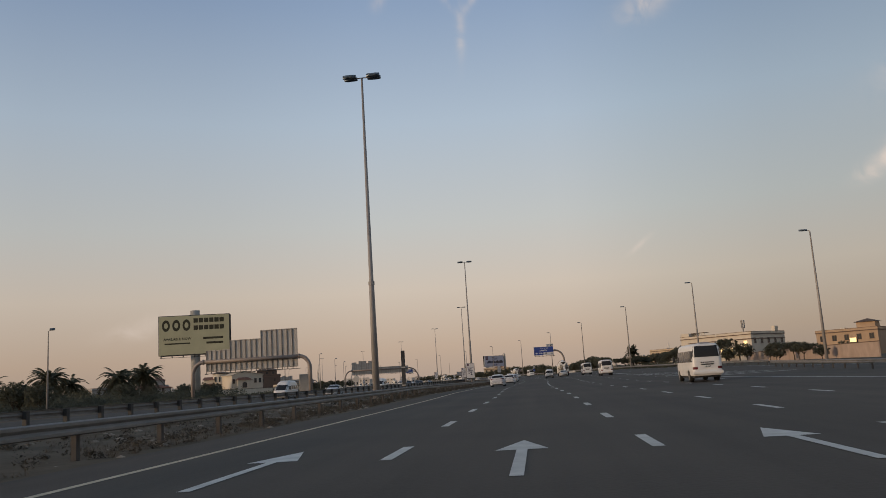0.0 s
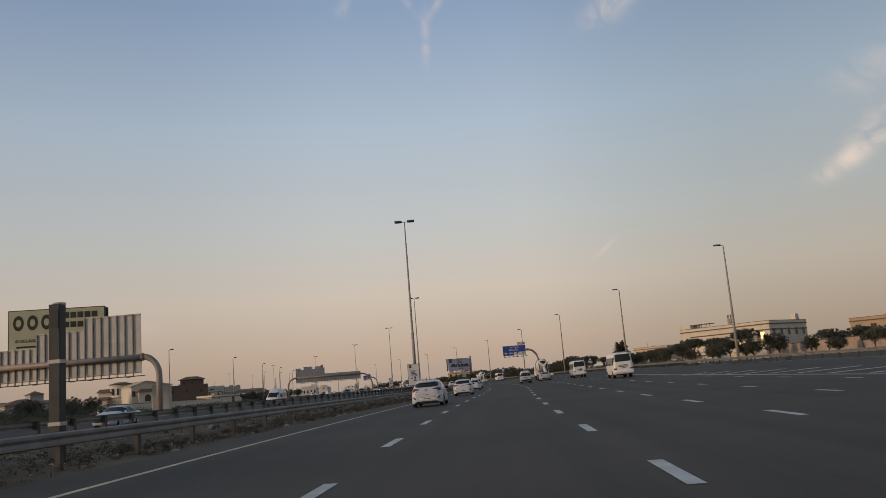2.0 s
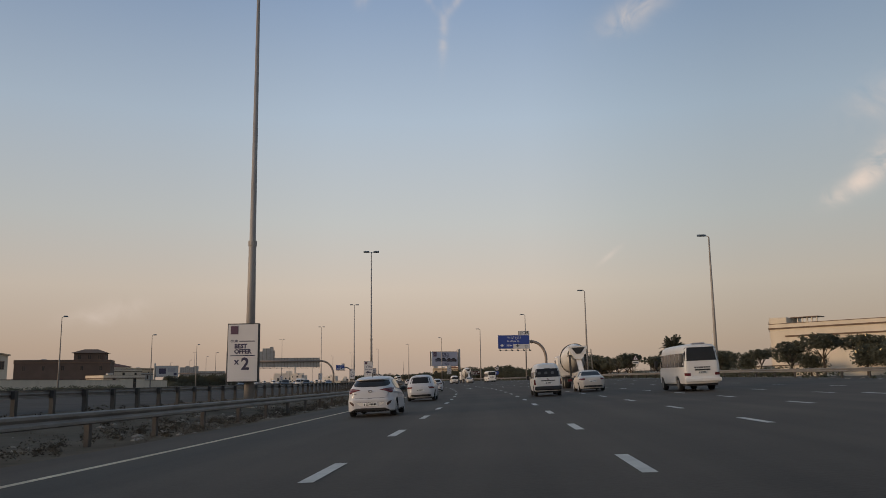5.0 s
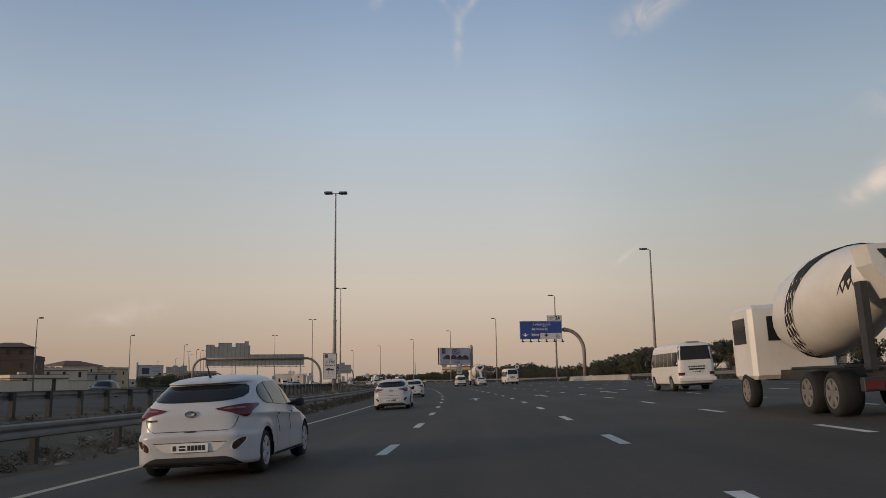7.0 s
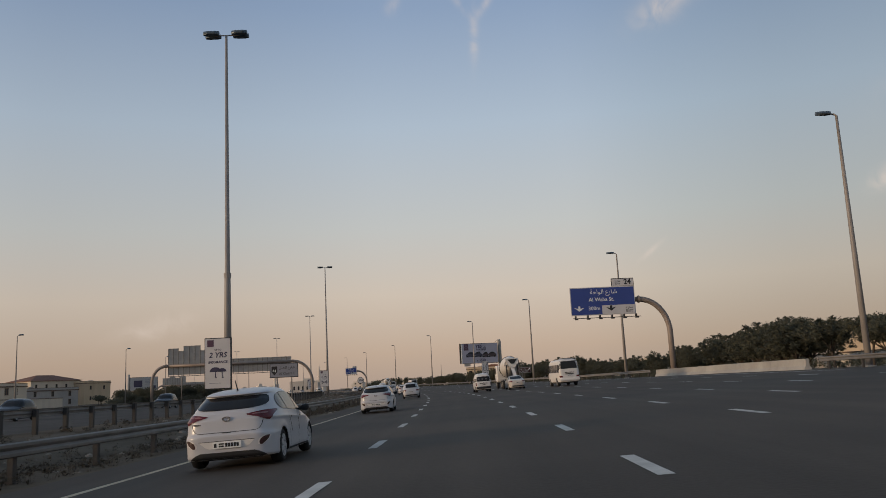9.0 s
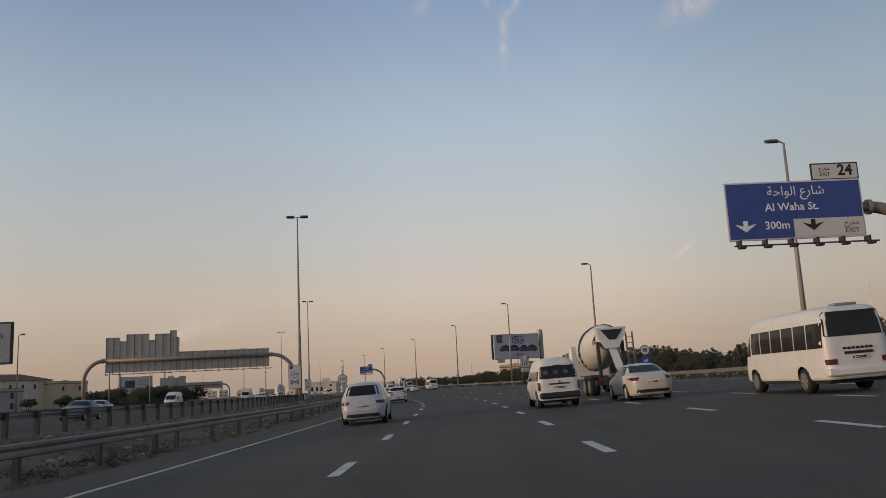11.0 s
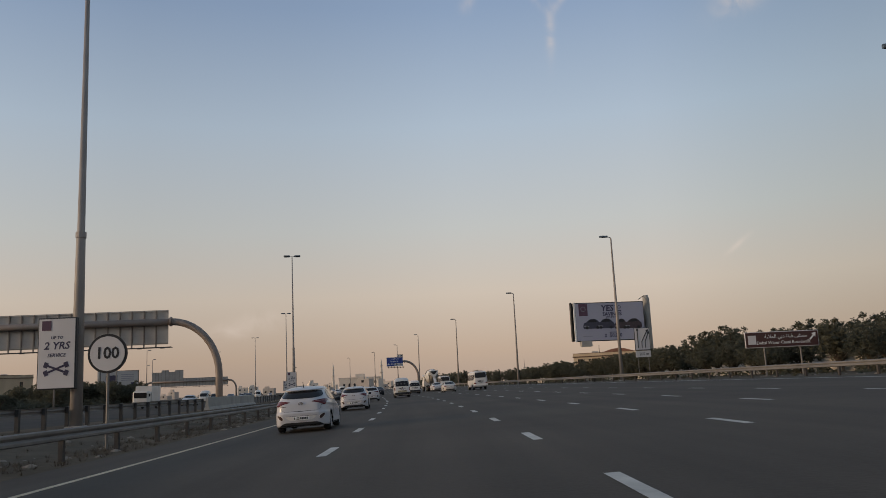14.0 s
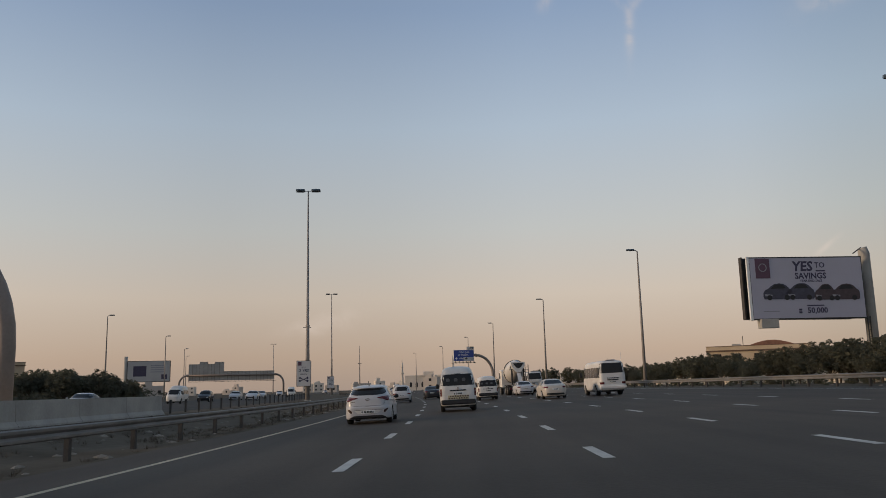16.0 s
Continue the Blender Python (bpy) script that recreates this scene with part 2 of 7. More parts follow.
_wob = np.interp(_s, [-80, 13, 50, 75, 100, 125, 148, 200, 236, 290, 340, 356, 370, 392, 430, 455, 480, 540, 1200], [0.2, 0.2, 0.12, -0.5, -0.5, -0.1, 0.15, -0.1, -0.3, -0.5, 0.1, 0.5, 0.45, 0.0, -0.42, -0.4, -0.3, 0, 0])
_wob = np.convolve(np.pad(_wob, 8, mode="edge"), np.hanning(19)[1:-1] / np.hanning(19).sum(), mode="valid")


def at(s, o, z=0.0):
    """A point s along the road, o to the right of the first lane line, z over the ground."""
    x, y, th, wob = (float(np.interp(s, _s, a)) for a in (_x, _y, _th, _wob))
    o_, o = o, o + (wob if -9 < o < 24 else 0.0)
    return Vector((x + o * math.cos(th), y - o * math.sin(th), level(s, o_) + z))


def heading(s):
    return float(np.interp(s, _s, _th))


def along(s, o, z=0.0, turn=0.0):
    """A pose on the road: y runs ahead along it, x to its right."""
    return Matrix.Translation(at(s, o, z)) @ Matrix.Rotation(-heading(s) + radians(turn), 4, "Z")


def banked(s, o, z=0.0, turn=0.0):
    """A pose on the road that leans with it."""
    return along(s, o, z, turn) @ Matrix.Rotation(-math.atan(tilt(s)), 4, "Y")


def strip(name, s0, s1, o0, o1, z, mat, parent=None, step=4.0, cross=1):
    bm = bmesh.new()
    n_ = max(2, int(round((s1 - s0) / step)) + 1)
    rows = []
    for s in np.linspace(s0, s1, n_):
        a = o0(s) if callable(o0) else o0
        b = o1(s) if callable(o1) else o1
        rows.append([bm.verts.new(at(s, a + (b - a) * k / cross, z)) for k in range(cross + 1)])
    for p, q_ in zip(rows, rows[1:]):
        for k in range(cross):
            bm.faces.new((p[k], p[k + 1], q_[k + 1], q_[k]))
    return part(name, bm, mat, parent)


# ---- ground and carriageways ----
def lateral(x, y):
    i = int(np.argmin((_x - x) ** 2 + (_y - y) ** 2))
    th = _th[i]
    return float(_s[i]), float((x - _x[i]) * math.cos(th) - (y - _y[i]) * math.sin(th))


gx = [-4600, -2200, -1200, -700, -420, *range(-300, -100, 20), *range(-100, 121, 10), *range(140, 320, 20), 420, 700, 1200, 2200, 4600]
gy = [-4600, -1500, -500, -200, *range(-90, 760, 15), *range(760, 1100, 40), 1400, 2000, 3000, 4700]
bm = bmesh.new()
grid = []
for y in gy:
    row = []
    for x in gx:
        s_, o_ = lateral(x, y)
        row.append(bm.verts.new((x, y, level(s_, o_) - float(np.interp(o_, [-62, -48, 36, 50], [0.07, 0.5, 0.5, 0.07])))))
    grid.append(row)
for a, b in zip(grid, grid[1:]):
    for k in range(len(gx) - 1):
        bm.faces.new((a[k], a[k + 1], b[k + 1], b[k]))
ground = part("ground", bm, SAND, smooth=True)
tagged(ground, "dusty pale sand ground beside the highway", "ground", kind="structure")


def right_edge(s):
    return float(np.interp(s, [-80, 60, 110, 180, 240, 304, 1200], [52, 44, 38.5, 33.5, 28.8, 26.2, 26.2]))


road = strip("road", -70, 1000, -6.2, right_edge, 0.0, ASPHALT, cross=6)
# worn tracks: each vertex knows its place along and across the road
n_ = len(road.data.vertices) // 7
track_o = road.data.attributes.new("across", "FLOAT", "POINT")
track_s = road.data.attributes.new("run", "FLOAT", "POINT")
for i, s in enumerate(np.linspace(-70, 1000, n_)):
    for k in range(7):
        track_o.data[i * 7 + k].value = -6.2 + (right_edge(s) + 6.2) * k / 6
        track_s.data[i * 7 + k].value = s
nd, lk = ASPHALT.node_tree.nodes, ASPHALT.node_tree.links
a_o, a_s = nd.new("ShaderNodeAttribute"), nd.new("ShaderNodeAttribute")
a_o.attribute_name, a_s.attribute_name = "across", "run"
comb, streak_n, lane = nd.new("ShaderNodeCombineXYZ"), nd.new("ShaderNodeTexNoise"), nd.new("ShaderNodeMath")
squash = nd.new("ShaderNodeMath")
squash.operation = "MULTIPLY"
squash.inputs[1].default_value = 0.035
lk.new(a_s.outputs["Fac"], squash.inputs[0])
lk.new(a_o.outputs["Fac"], comb.inputs[0])
lk.new(squash.outputs[0], comb.inputs[1])
streak_n.inputs["Scale"].default_value, streak_n.inputs["Detail"].default_value = 1.1, 6.0
lk.new(comb.outputs[0], streak_n.inputs["Vector"])
ang = nd.new("ShaderNodeMath")
ang.operation = "MULTIPLY"
ang.inputs[1].default_value = 2 * math.pi / 2.1
lk.new(a_o.outputs["Fac"], ang.inputs[0])
lane.operation = "COSINE"
lk.new(ang.outputs[0], lane.inputs[0])
wear = nd.new("ShaderNodeMath")
wear.operation = "MULTIPLY_ADD"
wear.inputs[1].default_value = 0.05
lk.new(lane.outputs[0], wear.inputs[0])
tone = nd.new("ShaderNodeMapRange")
tone.inputs[1].default_value, tone.inputs[2].default_value, tone.inputs[3].default_value, tone.inputs[4].default_value = 0.3, 0.7, 0.84, 1.16
lk.new(streak_n.outputs[0], tone.inputs[0])
lk.new(tone.outputs[0], wear.inputs[2])
paint_in = nd["Principled BSDF"].inputs["Base Color"]
old = paint_in.links[0].from_socket
worn = nd.new("ShaderNodeMix")
worn.data_type, worn.blend_type = "RGBA", "MULTIPLY"
worn.inputs[0].default_value = 1.0
lk.new(old, worn.inputs[6])
lk.new(wear.outputs[0], worn.inputs[7])
lk.new(worn.outputs[2], paint_in)
tagged(road, "dark grey asphalt carriageway of a wide highway", "road", kind="structure")


def oncoming_edge(s):
    return float(np.interp(s, [-80, 60, 200, 420, 1200], [-19.5, -18.5, -17.0, -18.0, -18.0]))


median = strip("median", -70, 1000, oncoming_edge, -6.2, -0.03, SAND, cross=12)
tagged(median, "sandy littered median strip between the carriageways", "median", kind="structure")
verge = strip("verge", -70, 1000, right_edge, lambda s: right_edge(s) + 24.0, -0.03, SAND, cross=4)
tagged(verge, "dusty sand verge beyond the outer guardrail", "verge", kind="structure")
far_verge = strip("verge", -70, 1000, lambda s: oncoming_edge(s) - 44.0, lambda s: oncoming_edge(s) - 21.0, -0.03, SAND, cross=3)
tagged(far_verge, "dusty sand verge beyond the oncoming carriageway", "verge", kind="structure")
road_back = strip("road_oncoming", -70, 1000, lambda s: oncoming_edge(s) - 21.0, oncoming_edge, -0.02, SHOULDER, cross=3)
tagged(road_back, "grey asphalt carriageway of the oncoming traffic", "road", kind="structure")
# ---- road markings ----
edge_line = strip("edge_line", -60, 900, -4.35, -4.18, 0.006, YELLOW, road)
edge_line["label"] = "worn yellowish edge line"
strip("edge_line", 90, 900, lambda s: right_edge(s) - 2.2, lambda s: right_edge(s) - 2.0, 0.006, PAINT, road)
strip("edge_line", 20, 172, lambda s: float(np.interp(s, [20, 130, 172], [20.5, 17.25, 17.35])), lambda s: float(np.interp(s, [20, 130, 172], [20.8, 17.5, 17.6])), 0.006, PAINT, road)


def plate(mesh_name, pts, z=0.0):
    bm = bmesh.new()
    bm.faces.new([bm.verts.new((x, y, z)) for x, y in pts])
    me = bpy.data.meshes.new(mesh_name)
    bm.to_mesh(me)
    bm.free()
    me.materials.append(PAINT)
    return me


DASH = plate("lane_dash", [(-0.1, 0), (0.1, 0), (0.1, 2.4), (-0.1, 2.4)])
LINES = [0.0, 4.25, 8.45, 12.6, 16.75, 20.9]
made = 0


def shift(k):
    return float(np.interp(k, [38, 51], [0.0, 1.6]))


for k in range(-4, 48):
    s = 13.2 + 8.416 * k + shift(k)
    for j, o in enumerate(LINES):
        if j == 5 and not 140 < s < 330:
            continue
        if j == 4 and s < 60:
            continue
        if made < 290:
            ob = new("lane_dash", DASH)
            ob.parent = road
            ob.matrix_basis = banked(s, o, 0.008)
            made += 1
bm = bmesh.new()
for k in range(48, 105):
    s = 13.2 + 8.416 * k + shift(k)
    for o in LINES[:5]:
        m = banked(s, o, 0.008)
        bm.faces.new([bm.verts.new(m @ Vector((x, y, 0))) for x, y in ((-0.1, 0), (0.1, 0), (0.1, 2.4), (-0.1, 2.4))])
far_dashes = part("far_lane_dashes", bm, PAINT, road)
far_dashes["kind"] = "stuff"
ARROW = plate("lane_arrow", [(-0.09, -5.4), (0.09, -5.4), (0.09, -1.9), (0.44, -1.9), (0.0, 0.0), (-0.44, -1.9), (-0.09, -1.9)])
for s in (15.7, 247.5):
    for o in (-2.05, 2.15, 6.4, 10.6):
        ob = new("lane_arrow", ARROW)
        ob.parent = road
        ob.matrix_basis = banked(s, o, 0.009)
for k in range(4, 15):  # chevron hatching of the gore where the ramp joins
    s = 62 + 4.5 * k
    a, b = float(np.interp(s, [60, 130], [20.4, 17.9])), float(np.interp(s, [60, 130], [31, 19.0]))
    bm = bmesh.new()
    bm.faces.new([bm.verts.new(at(s + d, o, 0.007)) for o, d in ((a, 0), (b, 3.2), (b, 3.9), (a, 0.7))])
    part("hatch_bar", bm, PAINT, road)


# ---- crash barriers ----
def beam_profile(h):
    """Corrugated steel rail section facing the traffic: (out, up)."""
    return [(0.0, h), (0.07, h - 0.03), (0.07, h - 0.09), (0.015, h - 0.155), (0.07, h - 0.22), (0.07, h - 0.28), (0.0, h - 0.31)]


def guardrail(name, s0, s1, off_at, side, h, label, post_step=4.0, group="crash barriers", post_w=0.06, post_mat=None):
    g = thing(name, label, "crash barrier", group=group, kind="structure")
    bm = bmesh.new()
    rows = []
    for s in np.linspace(s0, s1, int((s1 - s0) / 4) + 1):
        o = off_at(s)
        rows.append([bm.verts.new(at(s, o + side * a, b)) for a, b in beam_profile(h)])
    for p, q_ in zip(rows, rows[1:]):
        for k in range(len(p) - 1):
            bm.faces.new((p[k], p[k + 1], q_[k + 1], q_[k]))
    rail = part("rail", bm, STEEL, g, smooth=False)
    sol = rail.modifiers.new("thickness", "SOLIDIFY")
    sol.thickness = 0.006
    bm = boxes((-post_w, post_w, -post_w - 0.02, post_w + 0.02, -0.1, h - 0.02), (side * 0.0 - 0.05, side * 0.0 + 0.05, -0.1, 0.1, h - 0.3, h - 0.02))
    me = bpy.data.meshes.new("post")
    bm.to_mesh(me)
    bm.free()
    me.materials.append(post_mat or RUST)
    for s in np.arange(s0 + 1, s1, post_step):
        ob = new("post", me)
        ob.parent = g
        ob.matrix_basis = along(s, off_at(s) - side * 0.09)
    return g


guardrail("guardrail", -40, 330, lambda s: -7.35, 1, 0.82, "galvanised steel guardrail on posts along the median")
guardrail("guardrail", 330, 720, lambda s: -7.35, 1, 0.82, "galvanised steel guardrail on posts along the median")
guardrail("guardrail", -6, 330, lambda s: oncoming_edge(s) + 1.6, -1, 1.0, "dull steel guardrail on dark posts facing the oncoming carriageway", 2.7, post_w=0.085, post_mat=DARK)
guardrail("guardrail", 330, 459, lambda s: oncoming_edge(s) + 1.6, -1, 1.0, "dull steel guardrail on dark posts facing the oncoming carriageway", 2.7, post_w=0.085, post_mat=DARK)
guardrail("guardrail", 130, 304, lambda s: right_edge(s) + 0.6, -1, 0.8, "pale steel guardrail along the outer edge of the road")
guardrail("guardrail", 344, 700, lambda s: right_edge(s) + 0.6, -1, 0.8, "pale steel guardrail along the outer edge of the road")
guardrail("guardrail", 20, 112, lambda s: float(np.interp(s, [20, 112], [24.5, 33.0])), -1, 0.8, "steel guardrail at the nose of the joining ramp")


def concrete_barrier(s0, s1, off_at, h, label):
    g = thing("concrete_barrier", label, "crash barrier", group="crash barriers", kind="structure")
    seg = 6.0
    n_ = int((s1 - s0) / seg)
    prof = [(-0.3, 0), (-0.28, 0.1), (-0.14, 0.3), (-0.1, h), (0.1, h), (0.14, 0.3), (0.28, 0.1), (0.3, 0)]
    for k in range(n_):
        a, b = s0 + seg * k + 0.02, s0 + seg * (k + 1) - 0.02
        bm = bmesh.new()
        loft(bm, [[at(s, off_at(s) + x, z - 0.05) for x, z in prof] for s in (a, (a + b) / 2, b)])
        part("barrier_block", bm, CONCRETE, g)
    return g


concrete_barrier(306, 346, lambda s: right_edge(s) + 0.7, 0.8, "pale concrete barrier under the sign gantry")
concrete_barrier(461, 492, lambda s: oncoming_edge(s) + 1.4, 1.15, "stained grey concrete barrier at the foot of the gantry")


# ---- lamp posts ----
def high_mast(s, o):
    g = thing("street_lamp", "tall tapered steel lamp post with twin lamp heads in the median", "street lamp", along(s, o, -0.1), group="median lamp posts")
    H = 27.6 - level(s, o)
    part("pole", tube(bmesh.new(), [(0, 0, 0), (0, 0, 9.5), (0, 0, 9.6), (0, 0, H)], [0.31, 0.22, 0.19, 0.085], 12), POLE, g, smooth=True)
    part("base_plate", boxes((-0.4, 0.4, -0.4, 0.4, 0.0, 0.16), bevel=0.02), CONCRETE, g)
    part("collar", tube(bmesh.new(), [(0, 0, 9.45), (0, 0, 9.75)], 0.26, 12), POLE, g)
    part("crossbar", tube(bmesh.new(), [(-0.95, 0, H - 0.02), (0.95, 0, H - 0.02)], 0.05, 8), POLE, g)
    for sx in (-1, 1):
        for dy in (-0.3, 0.3):
            bm = bmesh.new()
            loft(bm, [[(sx * x, dy + w * c, H + 0.02 + zz) for c, zz in ((-1, 0.0), (-0.7, 0.16), (0.7, 0.16), (1, 0.0), (0.8, -0.1), (-0.8, -0.1))]
                      for x, w in ((0.45, 0.1), (0.75, 0.24), (1.3, 0.26), (1.6, 0.12))])
            part("lamp_head", bm, LAMPH, g)
    return g


for s, o in ((66.5, -10.5), (184.5, -11.5), (305, -14.0), (426, -15.0), (546, -14.2), (667, -12.8), (788, -13.6), (912, -15.0)):
    high_mast(s, o)


def side_lamp(s, o, H=19.2, side=-1, label="tall grey lamp post with one arm beside the road", group="roadside lamp posts"):
    g = thing("street_lamp", label, "street lamp", along(s, o, -0.1), group=group)
    k = H / 19.1
    H -= level(s, o)
    part("pole", tube(bmesh.new(), [(0, 0, 0), (0, 0, H * 0.5), (0, 0, H - 0.12), (side * 0.25, 0, H + 0.02)], [0.24 * k, 0.17 * k, 0.09 * k, 0.07 * k], 10), POLE, g, smooth=True)
    part("base_plate", boxes((-0.32, 0.32, -0.32, 0.32, 0.0, 0.14), bevel=0.02), CONCRETE, g)
    part("arm", tube(bmesh.new(), [(side * 0.15, 0, H - 0.02), (side * 0.5 * k, 0, H + 0.06)], 0.055, 8), POLE, g)
    bm = bmesh.new()
    loft(bm, [[(side * x * k, w * c, H + 0.06 + zz) for c, zz in ((-1, 0.0), (-0.7, 0.14), (0.7, 0.14), (1, 0.0), (0.8, -0.09), (-0.8, -0.09))]
              for x, w in ((0.4, 0.1), (0.65, 0.24), (1.15, 0.25), (1.5, 0.1))])
    part("lamp_head", bm, LAMPH, g)
    return g


for s, o in ((120, 42.8), (184, 38.6), (241, 32.9), (304, 30.2), (365, 30.1), (428, 30.55), (486, 29.6), (547, 30.3), (607, 30.8), (668, 33.0), (730, 40.0), (792, 46.0), (853, 50.0)):
    side_lamp(s, o)
for s, o, h_ in ((80, -47.6, 8.9), (218, -63, 12.2), (272, -63, 12.2), (330, -64, 12.2), (384, -62.8, 12.2), (436, -58.5, 12.2), (490, -58, 12.5), (548, -58, 14.5), (614, -59, 17.5), (674, -57.6, 17.0), (735, -59, 16.5), (795, -62, 16.5)):
    side_lamp(s, o, h_, 1, "slender lamp post on the far side of the oncoming road", "far lamp posts")


# ---- gantries, signs and billboards ----
def upright(s, o, turn=0.0):
    """A pose at absolute height zero beside the road, y ahead along it."""
    p = at(s, o)
    return Matrix.Translation((p.x, p.y, 0)) @ Matrix.Rotation(-heading(s) + radians(turn), 4, "Z")


def front(x, y, z):
    """Lettering that stands upright and faces the oncoming eye."""
    return pose(x, y, z, 90, 0, 0)


def flat(pts, y0, y1):
    """A plate with the outline pts in x and z, between two depths."""
    bm = bmesh.new()
    loft(bm, [[(x, y, z) for x, z in pts] for y in (y0, y1)])
    return bm


def disc(cx, cz, r, y0, y1, n_=28):
    return flat([(cx + r * math.cos(2 * math.pi * k / n_), cz + r * math.sin(2 * math.pi * k / n_)) for k in range(n_)], y0, y1)


def ring(cx, cz, r0, r1, y0, y1, n_=28):
    bm = bmesh.new()
    rows = []
    for k in range(n_):
        a = 2 * math.pi * k / n_
        c, s_ = math.cos(a), math.sin(a)
        rows.append([bm.verts.new((cx + r * c, y, cz + r * s_)) for r, y in ((r0, y0), (r1, y0), (r1, y1), (r0, y1))])
    for k in range(n_):
        a, b = rows[k], rows[(k + 1) % n_]
        for j in range(4):
            bm.faces.new((a[j], a[(j + 1) % 4], b[(j + 1) % 4], b[j]))
    return bm


def arc_leg(x_top, x_leg, z_top, z_foot, n_=10):
    """Centre line of a bent pipe from a beam down to its foot."""
    r = abs(x_leg - x_top)
    sx = 1 if x_leg > x_top else -1
    pts = [(x_top, 0, z_top)]
    pts += [(x_top + sx * r * math.sin(a), 0, z_top - r * 1.15 * (1 - math.cos(a))) for a in (math.pi / 2 * k / n_ for k in range(1, n_ + 1))]
    return pts + [(x_leg, 0, z_foot)]


RIB = material("weathered_rib", (0.2, 0.175, 0.155), 0.6, 0.2, var=0.2, scale=1.0, fine=10)


def gantry_back(s, o_mid, blocks, z_low, pipe_z, left_leg, right_leg, panel_w, label):
    """An oncoming-traffic gantry seen from behind: ribbed panels in front of which the pipe runs."""
    g = thing("sign_gantry", label, "sign gantry", upright(s, o_mid), group="sign gantries")
    L, R = left_leg - o_mid, right_leg - o_mid
    x0, x1 = blocks[0][0] - o_mid, blocks[-1][1] - o_mid
    part("pipe", tube(bmesh.new(), [(x0 - 0.4, 0, pipe_z), ((x0 + x1) / 2, 0, pipe_z), (x1 + 0.4, 0, pipe_z)], 0.36, 12), PIPE, g, smooth=True)
    for xt, xl in ((x0 - 0.4, L), (x1 + 0.4, R)):
        leg = part("leg", tube(bmesh.new(), arc_leg(xt, xl, pipe_z, -0.8), 0.38, 12), PIPE, g, smooth=True)
        sx = 1 if xl > xt else -1
        part("flange", tube(bmesh.new(), [(xt - 0.09 * sx, 0, pipe_z), (xt + 0.12 * sx, 0, pipe_z)], 0.5, 14), PIPE, leg)
    part("footing", boxes((L - 0.8, L + 0.8, -0.8, 0.8, -1.0, 0.25), bevel=0.03), CONCRETE, g)
    part("footing", boxes((R - 0.8, R + 0.8, -0.8, 0.8, -1.0, 0.25), bevel=0.03), CONCRETE, g)
    for a, b, top in blocks:
        n_ = max(1, round((b - a) / panel_w))
        w = (b - a) / n_
        for k in range(n_):
            xa = a + k * w - o_mid
            part("panel", boxes((xa + 0.01, xa + w - 0.01, 0.62, 0.68, z_low, top)), PANEL, g)
            part("rib", boxes((xa - 0.06, xa + 0.06, 0.46, 0.62, z_low - 0.35, top - 0.05)), RIB, g)
        part("rail", boxes((a - o_mid, b - o_mid, 0.5, 0.62, top - 0.16, top - 0.08)), PANEL, g)
    part("rail", boxes((x0, x1, 0.48, 0.62, z_low + 0.1, z_low + 0.2)), PANEL, g)
    part("catwalk", boxes((x0, x1 + 0.5, -0.5, 0.45, z_low - 0.42, z_low - 0.34)), DARK, g)
    n_ = int((x1 - x0) / 2.4)
    for k in range(n_ + 1):
        x = x0 + 0.4 + k * 2.4
        part("floodlight", boxes((x - 0.25, x + 0.25, -0.75, -0.45, z_low - 0.52, z_low - 0.36), bevel=0.03), DARK, g)
    return g


gantry_back(155, -52, [(-61.6, -56.8, 9.7), (-56.8, -50.5, 11.45), (-50.5, -43.2, 13.0)], 5.5, 7.45, -64.2, -40.7, 1.05,
            "tall pale ribbed sign panels on a bent pipe gantry")
gantry_back(475, -38, [(-55.5, -52.9, 13.9), (-52.9, -51.6, 13.2), (-51.6, -47.3, 14.5), (-47.3, -46.1, 13.2), (-46.1, -43.2, 14.4), (-43.2, -41.9, 15.0), (-41.9, -41.4, 13.6), (-41.4, -23.6, 10.65)],
            6.95, 9.3, -59.5, -18.1, 1.3, "long ribbed sign panels on a bent pipe gantry seen from behind")
gantry_back(770, -44.7, [(-59.7, -55.7, 12.3), (-55.7, -52.7, 13.2), (-52.7, -50.2, 12.4), (-50.2, -46.7, 13.1), (-46.7, -27.7, 9.5)],
            6.0, 8.0, -63.2, -24.2, 1.4, "distant ribbed sign panels on a pipe gantry seen from behind")


# Arabic lettering in joined letter shapes, in drawn order
AR_WAHA = "\uFE94\uFEA3\uFE8D\uFEEE\uFEDF\uFE8D \uFEC9\uFEAD\uFE8E\uFEB7"
AR_KHAIL = "\uFEDE\uFEF4\uFEA8\uFEDF\uFE8D \uFEC9\uFEAD\uFE8E\uFEB7"
AR_CANAL = "\uFE94\uFEF4\uFE8B\uFE8E\uFEE4\uFEDF\uFE8D \uFEF2\uFE91\uFEA9 \uFE93\uFE8E\uFEE8\uFED7 \uFEF0\uFEB8\uFEE4\uFEE3"
AR_EXIT = "\uFE9D\uFEAE\uFEA8\uFEE3"


def down_arrow(cx, cz, k):
    return [(cx - 0.58 * k, cz + 0.14 * k), (cx - 0.12 * k, cz + 0.02 * k), (cx - 0.12 * k, cz + 0.3 * k), (cx + 0.12 * k, cz + 0.3 * k), (cx + 0.12 * k, cz + 0.02 * k),
            (cx + 0.58 * k, cz + 0.14 * k), (cx, cz - 0.3 * k)]


